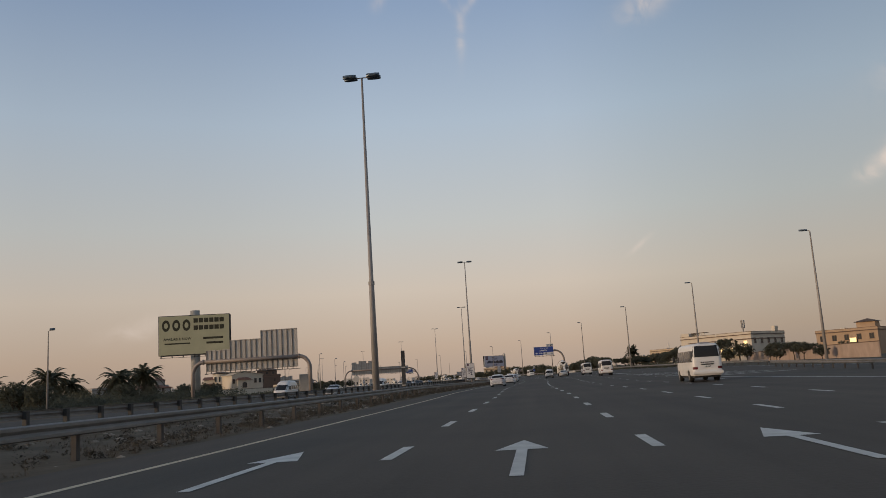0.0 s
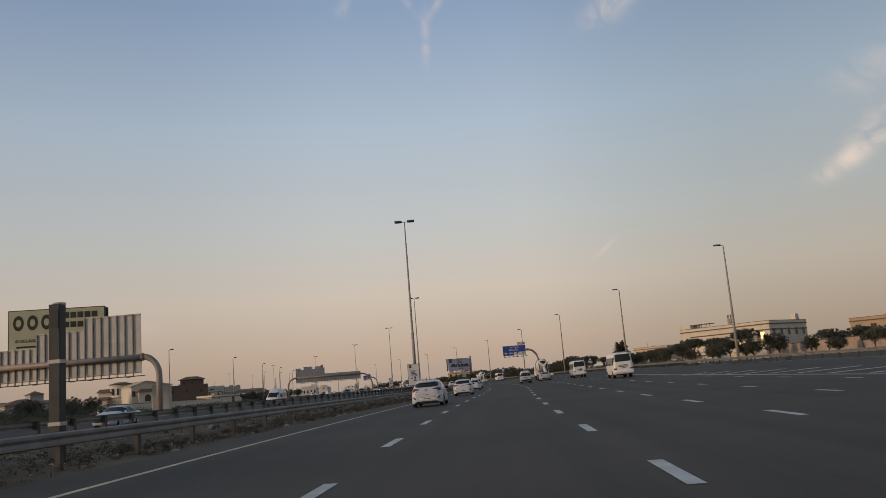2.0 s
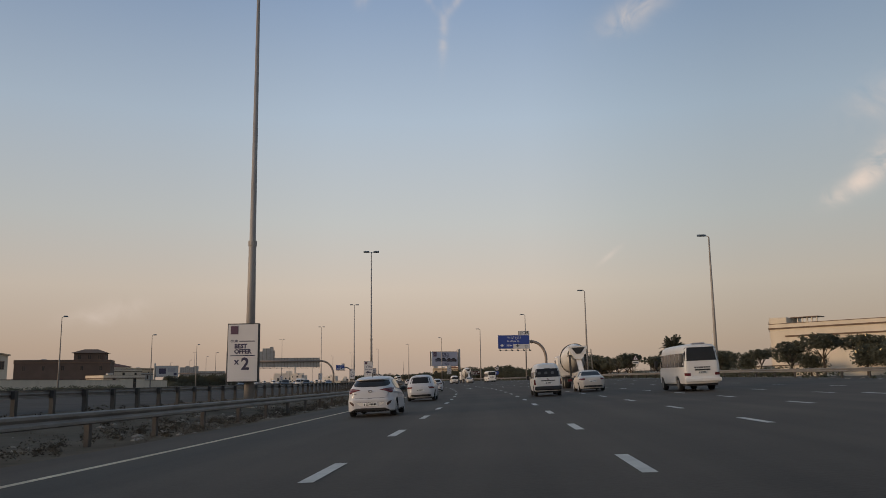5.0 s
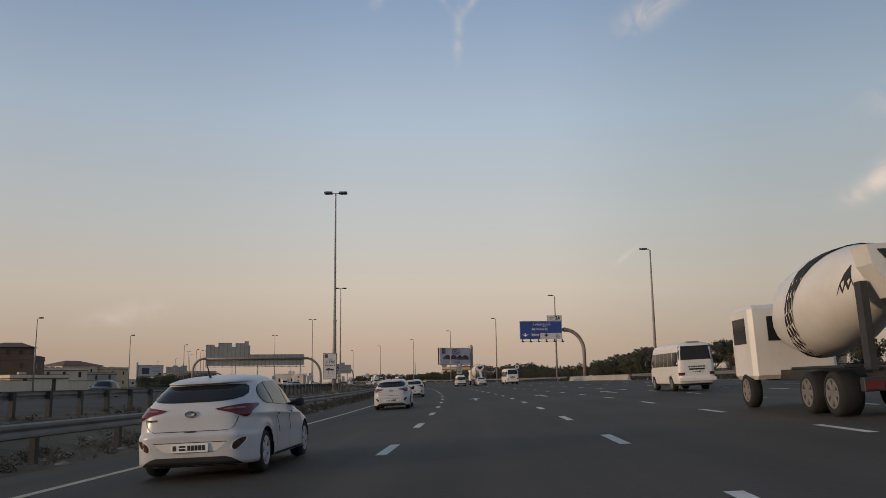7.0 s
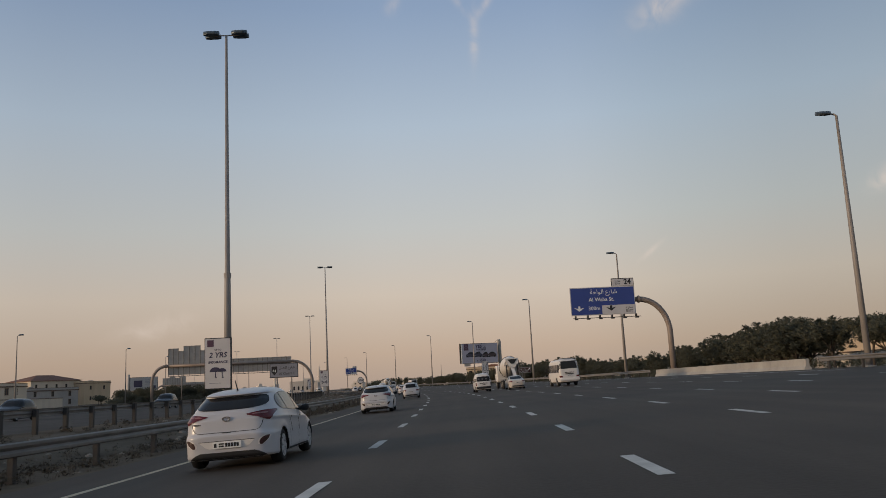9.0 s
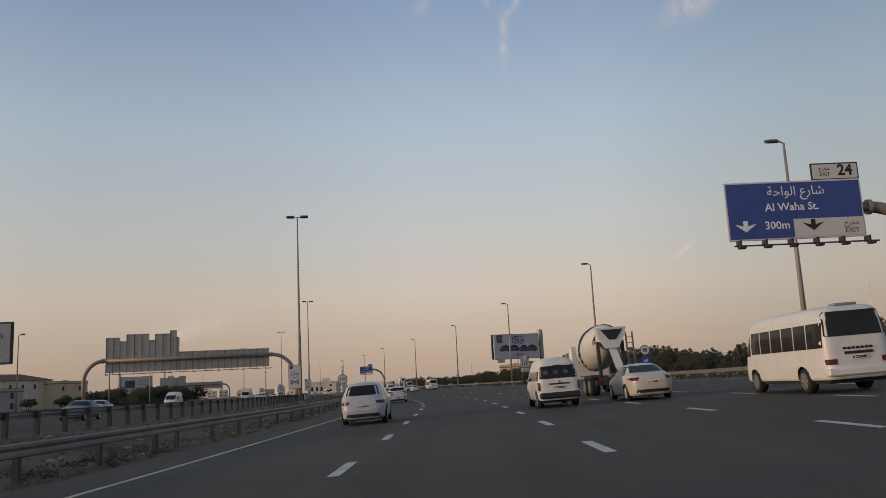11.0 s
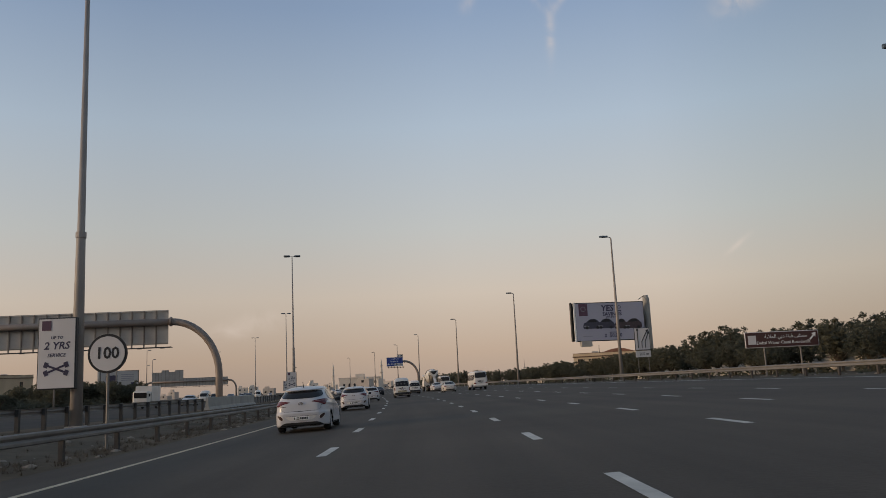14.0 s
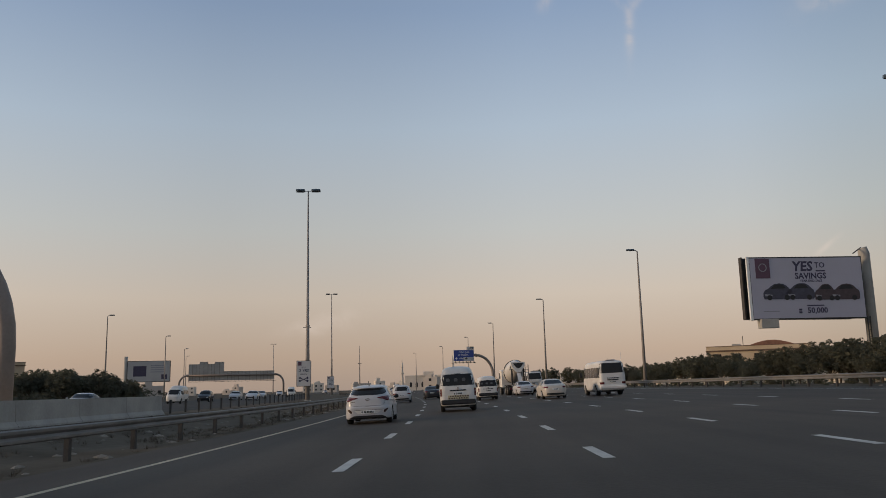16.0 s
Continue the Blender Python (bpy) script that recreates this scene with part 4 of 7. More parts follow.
# telecom mast far off
g = thing("telecom_mast", "slender telecom mast with a panel head", "mast", Matrix.Translation((173.5, 564, 0)))
part("pole", tube(bmesh.new(), [(0, 0, -1), (0, 0, 26.5)], 0.45, 10), POLE, g)
for k in range(3):
    a = 2.1 * k
    part("antenna_panel", boxes((1.1 * math.cos(a) - 0.35, 1.1 * math.cos(a) + 0.35, 1.1 * math.sin(a) - 0.15, 1.1 * math.sin(a) + 0.15, 23.6, 29.0), bevel=0.05), PANEL, g)
part("platform", tube(bmesh.new(), [(0, 0, 23.9), (0, 0, 24.1)], 1.4, 12), POLE, g)
part("platform", tube(bmesh.new(), [(0, 0, 28.2), (0, 0, 28.4)], 1.3, 12), POLE, g)


# ---- vehicles ----
CARWHITE = material("white_car_paint", (0.5, 0.495, 0.515), 0.28, var=0.05, scale=1.0, fine=5, spec=0.5)
VANWHITE = material("white_van_paint", (0.68, 0.65, 0.62), 0.35, var=0.06, scale=1.2, fine=6)
CARDARK = material("dark_car_paint", (0.03, 0.032, 0.04), 0.25, var=0.08)
CARTAN = material("pearl_car_paint", (0.55, 0.5, 0.45), 0.3, var=0.05)
CARBLUE = material("blue_grey_car_paint", (0.1, 0.12, 0.16), 0.3, var=0.06)
GLASS = material("tinted_glass", (0.022, 0.022, 0.024), 0.1, var=0.1, spec=0.3, ior=1.35)
TAIL = material("red_lamp_lens", (0.11, 0.02, 0.024), 0.2, var=0.15, scale=6)
POD = material("dark_reflector", (0.05, 0.022, 0.02), 0.3, var=0.15, scale=6)
CLEARB = material("pale_lamp_lens", (0.26, 0.12, 0.12), 0.2, var=0.1)
CLEARL = material("clear_lamp_lens", (0.55, 0.55, 0.55), 0.15, var=0.1)
RUBBER = material("tyre_rubber", (0.018, 0.018, 0.018), 0.85, var=0.2)
ALLOY = material("alloy_rim", (0.45, 0.45, 0.46), 0.35, 0.15, var=0.1)
CHROME = material("chrome", (0.6, 0.6, 0.62), 0.15, 1.0, var=0.04)
BLACKPL = material("black_plastic", (0.022, 0.022, 0.024), 0.6, var=0.1)
HAZARD = material("reflector_marking", (0.5, 0.44, 0.3), 0.5, var=0.1)
SEAT = material("dim_seat_cover", (0.075, 0.075, 0.08), 0.6, var=0.2)
GLOW = material("headlight_glow", (1.0, 0.9, 0.72), 0.4, emit=6.0, var=0.0)

from mathutils.bvhtree import BVHTree


def decal(tree, axis, rows, off=0.008, cols=8, sub=3, side=1):
    """A skin laid on the hull: rows of (z, a, b) seen from behind (-y), ahead (+y) or a side (+-x); open where the ray misses."""
    bm = bmesh.new()
    rr = []
    for (z0, a0, b0), (z1, a1, b1) in zip(rows, rows[1:]):
        for k in range(sub):
            t = k / sub
            rr.append((z0 + (z1 - z0) * t, a0 + (a1 - a0) * t, b0 + (b1 - b0) * t))
    rr.append(rows[-1])
    net = []
    for z, a, b in rr:
        line = []
        for k in range(cols + 1):
            u = a + (b - a) * k / cols
            if axis == "y":
                org, d = Vector((u, -side * 6, z)), Vector((0, side, 0))
            else:
                org, d = Vector((side * 4, u, z)), Vector((-side, 0, 0))
            hit, nrm, _, _ = tree.ray_cast(org, d)
            line.append(None if hit is None else bm.verts.new(hit + (nrm if nrm.dot(d) < 0 else -nrm) * off))
        net.append(line)
    for p, q_ in zip(net, net[1:]):
        for k in range(cols):
            f_ = [p[k], p[k + 1], q_[k + 1], q_[k]]
            if None not in f_:
                bm.faces.new(f_)
    return bm


def wheel(parent, x, y, r, w, side, rim=ALLOY, spokes=5):
    """Tyre with rim and spokes, its face outward."""
    prof = [(0.004, r * 0.66), (0.026, r * 0.72), (0.008, r * 0.93), (-0.05, r), (-w + 0.05, r), (-w, r * 0.9)]
    bm = bmesh.new()
    n_ = 22
    rg = []
    for k in range(n_):
        a = 2 * math.pi * k / n_
        rg.append([bm.verts.new((side * dx, rr * math.cos(a), rr * math.sin(a))) for dx, rr in prof])
    for k in range(n_):
        a, b = rg[k], rg[(k + 1) % n_]
        for j in range(len(prof) - 1):
            bm.faces.new((a[j], a[j + 1], b[j + 1], b[j]))
    wl_ = part("wheel", bm, RUBBER, parent, smooth=True)
    wl_.matrix_basis = Matrix.Translation((x, y, r))
    bm = bmesh.new()
    tube(bm, [(side * -0.05, 0, 0), (side * 0.004, 0, 0)], r * 0.67, n_)
    part("hub_plate", bm, DARK, wl_)
    bm = bmesh.new()
    for k in range(spokes):
        a = 2 * math.pi * k / spokes
        c, s_ = math.cos(a), math.sin(a)
        q0, q1 = 0.12, 0.19
        loft(bm, [[(side * dx, rr * c - t * s_, rr * s_ + t * c) for dx, t in ((0.0, -w_), (0.02, -w_ * 0.6), (0.02, w_ * 0.6), (0.0, w_))] for rr, w_ in ((r * 0.1, r * q0), (r * 0.64, r * q1))])
    tube(bm, [(side * -0.02, 0, 0), (side * 0.024, 0, 0)], r * 0.14, 10)
    rim_ring = [[bm.verts.new((side * dx, rr * math.cos(2 * math.pi * k / n_), rr * math.sin(2 * math.pi * k / n_))) for dx, rr in ((0.005, r * 0.58), (0.022, r * 0.6), (0.022, r * 0.67), (0.005, r * 0.68))] for k in range(n_)]
    for k in range(n_):
        a, b = rim_ring[k], rim_ring[(k + 1) % n_]
        for j in range(3):
            bm.faces.new((a[j], a[j + 1], b[j + 1], b[j]))
    part("rim", bm, rim, wl_)
    return wl_


def plate_bars(parent, x, y, z, w=0.5, h=0.12, side=1):
    p_ = part("number_plate", boxes((x - w / 2, x + w / 2, y - 0.012, y + 0.012, z - h / 2, z + h / 2)), LETTER, parent, "white plate with dark bars")
    part("print_bar", boxes((x - w * 0.45, x - w * 0.36, y - 0.018, y - 0.011, z - h * 0.3, z + h * 0.3), (x - w * 0.28, x - w * 0.1, y - 0.018, y - 0.011, z - h * 0.3, z - h * 0.05), (x - w * 0.28, x - w * 0.1, y - 0.018, y - 0.011, z + h * 0.08, z + h * 0.3),
                            *[(x - w * 0.05 + k * w * 0.1, x + w * 0.025 + k * w * 0.1, y - 0.018, y - 0.011, z - h * 0.3, z + h * 0.3) for k in range(5)]), BLACK, p_)
    return p_


def rear_y(tree, x, z, side=1):
    hit = tree.ray_cast(Vector((x, -side * 6, z)), Vector((0, side, 0)))[0]
    return hit.y if hit is not None else -side * 2.0


def stacked_hull(levels, count=84, arches=(), arch_r=0.355, bend=None):
    """A car's skin from plan outlines one above another: (z, rear end, front end, half-width, rear and front squareness)."""
    rows = []
    for z, yr, yf, w, nr, nf in levels:
        mid = 0.15 * yr + 0.15 * yf - 0.1
        raw = []
        for k in range(241):
            t = k / 240 * math.pi
            c, s_ = math.sin(t), math.cos(t)
            n_, a = (nr, mid - yr) if s_ > 0 else (nf, yf - mid)
            raw.append((w * abs(c) ** (2 / n_), mid - (1 if s_ > 0 else -1) * a * abs(s_) ** (2 / n_)))
        seg = [0.0]
        for p, q_ in zip(raw, raw[1:]):
            seg.append(seg[-1] + math.hypot(q_[0] - p[0], q_[1] - p[1]))
        u = np.linspace(0, seg[-1], count + 1)
        xs, ys = np.interp(u, seg, [p[0] for p in raw]), np.interp(u, seg, [p[1] for p in raw])
        half = [(float(x), float(y), z) for x, y in zip(xs, ys)]
        half[0], half[-1] = (0.0, half[0][1], z), (0.0, half[-1][1], z)
        rows.append([bend(*p) if bend else p for p in half])
    bm = bmesh.new()
    net = [[bm.verts.new(p) for p in r] + [bm.verts.new((-x, y, z)) for x, y, z in reversed(r[1:-1])] for r in rows]
    m_ = len(net[0])
    for a, b in zip(net, net[1:]):
        for k in range(m_):
            mid = (a[k].co + a[(k + 1) % m_].co + b[k].co + b[(k + 1) % m_].co) / 4
            if abs(mid.x) > 0.5 and any(math.hypot(mid.y - cy, mid.z - cz) < arch_r for cy, cz in arches):
                continue
            bm.faces.new((a[k], a[(k + 1) % m_], b[(k + 1) % m_], b[k]))
    bm.faces.new(net[-1])
    for v in list(bm.verts):
        if not v.link_faces:
            bm.verts.remove(v)
            continue
        for cy, cz in arches:
            r = math.hypot(v.co.y - cy, v.co.z - cz)
            if abs(v.co.x) > 0.5 and r < arch_r + 0.03 and any(len(e.link_faces) == 1 for e in v.link_edges) and r > 0.01:
                v.co.y, v.co.z = cy + (v.co.y - cy) * arch_r / r, cz + (v.co.z - cz) * arch_r / r
    bmesh.ops.recalc_face_normals(bm, faces=bm.faces)
    return bm


def skin(tree, yaw, rows, off=0.006, cols=10, sub=3):
    """A patch laid on the hull, looked at horizontally from the bearing yaw (0 from behind, 90 from the right side): rows of (z, a, b) across that view."""
    d = Vector((-math.sin(radians(yaw)), math.cos(radians(yaw)), 0))
    across = Vector((d.y, -d.x, 0))
    rr = []
    for (z0, a0, b0), (z1, a1, b1) in zip(rows, rows[1:]):
        rr += [(z0 + (z1 - z0) * k / sub, a0 + (a1 - a0) * k / sub, b0 + (b1 - b0) * k / sub) for k in range(sub)]
    rr.append(rows[-1])
    bm = bmesh.new()
    net = []
    for z, a, b in rr:
        line = []
        for k in range(cols + 1):
            p = across * (a + (b - a) * k / cols) + Vector((0, 0, z))
            hit, nrm, _, _ = tree.ray_cast(p - d * 6, d)
            line.append(None if hit is None else bm.verts.new(hit + (nrm if nrm.dot(d) < 0 else -nrm) * off))
        net.append(line)
    for p, q_ in zip(net, net[1:]):
        for k in range(cols):
            f_ = [p[k], p[k + 1], q_[k + 1], q_[k]]
            if None not in f_:
                bm.faces.new(f_)
    return bm


def inset_rows(rows, lo, hi, edge=0.016):
    """The stretch of a patch between lo and hi, drawn in a little."""
    out = []
    n_ = 24
    zs = [r[0] for r in rows]
    for z in np.linspace(zs[0] + edge * 0.6, zs[-1] - edge * 0.6, n_):
        a = max(float(np.interp(z, zs, [r[1] for r in rows])) + edge, lo)
        b = min(float(np.interp(z, zs, [r[2] for r in rows])) - edge, hi)
        if b - a > 0.004:
            out.append((float(z), a, b))
    return out


def hatchback(m):
    g = thing("hatchback_car", "white five-door hatchback with dark tinted rear window", "car", m, group="white hatchbacks")

    def bend(x, y, z):
        b = float(np.interp(z, [0.5, 0.8, 1.02, 1.25], [0, 1, 1, 0]))
        roof = float(np.interp(z, [1.22, 1.42], [0, 1]))
        tail = min(1.0, max(0.0, (-y - 1.1) / 1.0))
        nose = min(1.0, max(0.0, (y - 1.2) / 0.9))
        x *= 1 - (0.012 + 0.06 * float(np.interp(z, [0.95, 1.3], [0, 1]))) * tail ** 1.5 - 0.05 * nose ** 1.5
        if z < 0.75:
            for cy in (-1.325, 1.325):
                x += 0.014 * math.exp(-((math.hypot(y - cy, z - 0.315) - 0.38) / 0.06) ** 2) * (1 if x > 0.7 else 0)
        return x, y, z + 0.034 * -y * b - 0.05 * ((y + 0.35) / 1.3) ** 2 * roof

    L = [(0.19, -2.0, 1.95, 0.845, 9, 8), (0.215, -2.06, 2.0, 0.872, 9, 8), (0.25, -2.09, 2.05, 0.882, 8, 7)]
    L += [(0.29 + 0.03 * k, -2.1 - 0.004 * k, 2.08 + 0.004 * k, 0.885, 7.5, 7) for k in range(10)]
    L += [(0.585, -2.143, 2.115, 0.887, 7, 6.5), (0.605, -2.135, 2.11, 0.887, 6.5, 6.5), (0.62, -2.112, 2.1, 0.887, 6.5, 6.5), (0.65, -2.102, 2.085, 0.886, 6.5, 6.5), (0.68, -2.098, 2.06, 0.884, 6.5, 6.5), (0.715, -2.095, 2.02, 0.882, 6.5, 6), (0.75, -2.092, 1.96, 0.881, 6.2, 5.5),
          (0.78, -2.09, 1.87, 0.883, 6, 5), (0.805, -2.088, 1.78, 0.889, 6, 4.6), (0.825, -2.085, 1.7, 0.892, 6, 4.4), (0.84, -2.08, 1.62, 0.884, 5.6, 4.2), (0.87, -2.07, 1.5, 0.872, 5.4, 4), (0.905, -2.058, 1.38, 0.864, 5, 3.8), (0.94, -2.04, 1.26, 0.856, 4.6, 3.2),
          (0.97, -2.02, 1.16, 0.846, 4.4, 3.4), (1.0, -1.995, 1.08, 0.832, 4.2, 3.6), (1.03, -1.965, 1.02, 0.818, 4.2, 3.6), (1.07, -1.925, 0.94, 0.80, 4.2, 3.6), (1.12, -1.872, 0.85, 0.777, 4.2, 3.6), (1.17, -1.817, 0.75, 0.753, 4.2, 3.6), (1.22, -1.757, 0.65, 0.728, 4.2, 3.6),
          (1.27, -1.692, 0.54, 0.702, 4.2, 3.6), (1.32, -1.622, 0.43, 0.675, 4.2, 3.6), (1.35, -1.58, 0.35, 0.655, 4.4, 3.5), (1.358, -1.66, 0.33, 0.649, 4.4, 3.5), (1.37, -1.685, 0.3, 0.64, 4.4, 3.4), (1.385, -1.67, 0.25, 0.627, 4.2, 3.3), (1.405, -1.58, 0.17, 0.6, 4, 3.2), (1.425, -1.44, 0.07, 0.55, 4, 3),
          (1.442, -1.26, -0.04, 0.48, 3.6, 2.8), (1.455, -1.08, -0.14, 0.38, 3.2, 2.6), (1.463, -0.9, -0.24, 0.25, 2.8, 2.4), (1.467, -0.7, -0.38, 0.1, 2.4, 2.2)]
    bm = stacked_hull(L, 90, ((-1.325, 0.315), (1.325, 0.315)), 0.352, bend)
    tree = BVHTree.FromBMesh(bm)
    part("body", bm, CARWHITE, g, smooth=True)
    part("rear_window", skin(tree, 0, [(1.062, -0.26, 0.26), (1.07, -0.44, 0.44), (1.088, -0.57, 0.57), (1.115, -0.645, 0.645), (1.16, -0.672, 0.672), (1.22, -0.655, 0.655), (1.27, -0.625, 0.625), (1.30, -0.585, 0.585)], 0.005, 20, 4), GLASS, g, "dark tinted glass", smooth=True)
    SIDE = [(0.905, 0.82, 1.0), (0.925, 0.40, 0.98), (0.95, -0.1, 0.93), (0.975, -0.65, 0.88), (1.0, -1.14, 0.83), (1.03, -1.27, 0.77), (1.08, -1.325, 0.67), (1.14, -1.325, 0.55), (1.2, -1.27, 0.43), (1.25, -1.18, 0.31), (1.29, -1.04, 0.19), (1.32, -0.84, 0.05), (1.338, -0.62, -0.1)]
    for sd_ in (1, -1):
        lamp_rows = [(0.835, -0.70, -0.655), (0.87, -0.80, -0.60), (0.91, -0.92, -0.54), (0.942, -1.03, -0.47), (0.965, -1.06, -0.40), (0.985, -0.94, -0.355), (1.003, -0.78, -0.35), (1.012, -0.66, -0.37)]
        if sd_ < 0:
            lamp_rows = [(z, -b, -a) for z, a, b in lamp_rows]
        lamp = part("tail_light", skin(tree, 40 * sd_, lamp_rows, 0.011, 18, 3), TAIL, g, "dark red tail lamp", smooth=True)
        band = [(0.948, -0.97, -0.69), (0.958, -0.96, -0.66), (0.972, -0.9, -0.66)]
        part("lamp_band", skin(tree, 40 * sd_, band if sd_ > 0 else [(z, -b, -a) for z, a, b in band], 0.015, 8, 2), CLEARB, lamp, "pale pink lamp band")
        seam = [(0.846, -0.728, -0.722), (0.99, -0.84, -0.834)]
        part("lamp_seam", skin(tree, 40 * sd_, seam if sd_ > 0 else [(z, -b, -a) for z, a, b in seam], 0.016, 1, 5), BLACKPL, lamp)
        pod = [(0.405, sd_ * 0.60, sd_ * 0.645), (0.45, sd_ * 0.59, sd_ * 0.70), (0.50, sd_ * 0.615, sd_ * 0.745), (0.545, sd_ * 0.68, sd_ * 0.765), (0.56, sd_ * 0.72, sd_ * 0.765)]
        part("fog_lamp_recess", skin(tree, 0, [(z, a - sd_ * 0.028, b + sd_ * 0.02) for z, a, b in pod], 0.003, 8, 3), VANWHITE, g)
        part("rear_reflector", skin(tree, 0, pod, 0.008, 8, 3), POD, g, "dark brown reflector pod")
        flip = (lambda rows: rows) if sd_ > 0 else (lambda rows: [(z, -b, -a) for z, a, b in rows])
        part("window_surround", skin(tree, 90 * sd_, flip(SIDE), 0.004, 30, 3), BLACKPL, g, smooth=True)
        for lo, hi, nm in ((0.09, 2, "side_window"), (-0.80, 0.04, "side_window"), (-2, -0.85, "quarter_window")):
            part(nm, skin(tree, 90 * sd_, flip(inset_rows(SIDE, lo, hi)), 0.009, 14, 1), GLASS, g, "dark side glass", smooth=True)
        for y0, dy in ((-0.80, 0.10), (0.06, 0.0), (0.98, 0.04)):
            part("door_gap", skin(tree, 90 * sd_, flip([(0.27, y0 + dy, y0 + dy + 0.008), (0.6, y0 + dy * 0.4, y0 + dy * 0.4 + 0.008), (0.91, y0, y0 + 0.008)]), 0.003, 1, 8), BLACKPL, g)
        for y in (-0.70, 0.16):
            hd = part("door_handle", skin(tree, 90 * sd_, flip([(0.832, y + 0.03, y + 0.17), (0.845, y, y + 0.2), (0.862, y + 0.01, y + 0.19)]), 0.03, 4, 2), CARWHITE, g, smooth=True)
            part("handle_cup", skin(tree, 90 * sd_, flip([(0.815, y + 0.04, y + 0.16), (0.838, y + 0.02, y + 0.18)]), 0.004, 4, 1), DARK, hd)
        for y, dy in ((-0.74, 0.13), (0.07, 0.025)):
            part("rubber_strip", skin(tree, 90 * sd_, flip([(0.53, y + dy, y + dy + 0.03), (0.67, y + dy * 0.45, y + dy * 0.45 + 0.032), (0.80, y, y + 0.03)]), 0.014, 2, 4), RUBBER, g, "black door edge strip")
        part("sill", skin(tree, 90 * sd_, flip([(0.21, -0.92, 0.92), (0.245, -0.94, 0.94)]), 0.008, 16, 1), BLACKPL, g)
        mr = bmesh.new()
        loft(mr, [[(sd_ * (0.815 + dx), 0.72 + dy * k - 0.25 * dx, 0.955 + dz * k + 0.1 * dx) for dy, dz in ((-0.055, -0.055), (-0.03, -0.075), (0.05, -0.06), (0.08, 0.0), (0.05, 0.055), (-0.035, 0.07), (-0.06, 0.045))] for dx, k in ((-0.03, 0.45), (0.03, 0.5), (0.06, 0.9), (0.15, 1.0), (0.185, 0.85), (0.2, 0.5))])
        part("wing_mirror", mr, BLACKPL, g, "black wing mirror", smooth=True)
        part("head_light", skin(tree, 180 - 40 * sd_, flip([(0.63, 0.66, 0.92), (0.68, 0.58, 0.94), (0.72, 0.5, 0.86)]), 0.008, 8, 2), CLEARL, g)
        for y in (-1.325, 1.325):
            bm = bmesh.new()
            arc = [(y + 0.352 * math.cos(a), 0.315 + 0.352 * math.sin(a)) for a in (math.pi * (k / 20 * 0.94 + 0.03) for k in range(21))]
            inner = [[bm.verts.new((sd_ * x, yy, zz)) for yy, zz in arc] for x in (0.868, 0.6)]
            for k in range(20):
                bm.faces.new((inner[0][k], inner[0][k + 1], inner[1][k + 1], inner[1][k]))
            bm.faces.new(inner[1])
            part("wheel_well", bm, DARK, g)
            wheel(g, sd_ * 0.85, y, 0.315, 0.2, sd_, ALLOY, 5)
    lg = part("badge", ring(0, 0, 0.055, 0.085, -0.02, 0.01, 20), CHROME, g, "plain oval chrome badge")
    lg.matrix_basis = Matrix.Translation((0, rear_y(tree, 0, 0.9) - 0.006, 0.905)) @ Matrix.Diagonal((0.95, 1, 0.55, 1))
    part("badge_bar", boxes((-0.62, -0.48, rear_y(tree, -0.5, 0.83) - 0.01, rear_y(tree, -0.5, 0.83) + 0.02, 0.82, 0.845)), CHROME, g)
    part("tailgate_gap", skin(tree, 0, [(0.664, -0.52, 0.52), (0.674, -0.54, 0.54)], 0.003, 20, 1), BLACKPL, g)
    for sd_ in (1, -1):
        part("tailgate_gap", skin(tree, 0, [(0.674, sd_ * 0.53, sd_ * 0.542), (0.70, sd_ * 0.59, sd_ * 0.602), (0.77, sd_ * 0.635, sd_ * 0.647), (0.85, sd_ * 0.655, sd_ * 0.667)], 0.003, 2, 4), BLACKPL, g)
    part("tailgate_grip", skin(tree, 0, [(0.645, -0.08, 0.08), (0.664, -0.08, 0.08)], 0.012, 4, 1), BLACKPL, g)
    part("plate_recess", skin(tree, 0, [(0.385, -0.33, 0.33), (0.41, -0.40, 0.40), (0.46, -0.46, 0.46), (0.515, -0.52, 0.52)], 0.004, 16, 3), VANWHITE, g)
    part("bumper_line", skin(tree, 0, [(0.512, -0.52, 0.52), (0.522, -0.52, 0.52)], 0.007, 16, 1), BLACKPL, g)
    plate_bars(g, 0.0, rear_y(tree, 0.0, 0.44) - 0.02, 0.445, 0.52, 0.115)
    part("lower_bumper", skin(tree, 0, [(0.205, -0.72, 0.72), (0.25, -0.66, 0.66), (0.29, -0.58, 0.58), (0.315, -0.50, 0.50)], 0.008, 24, 3), BLACKPL, g, "black lower bumper")
    part("underbody", boxes((-0.6, 0.6, -1.95, 1.85, 0.17, 0.5), (-0.78, 0.78, -0.9, 0.9, 0.18, 0.3)), DARK, g)
    part("exhaust", tube(bmesh.new(), [(-0.42, -2.0, 0.2), (-0.42, -1.7, 0.22)], 0.03, 8), DARK, g)
    aer = part("aerial", tube(bmesh.new(), [(0, 0, -0.01), (0, -0.06, 0.06), (0, -0.17, 0.2)], [0.022, 0.012, 0.007], 6), BLACKPL, g)
    aer.matrix_basis = Matrix.Translation((0.0, -1.22, 1.415))
    part("windscreen", skin(tree, 180, [(1.0, -0.62, 0.62), (1.15, -0.62, 0.62), (1.33, -0.5, 0.5)], 0.006, 14, 4), GLASS, g, smooth=True)
    return g


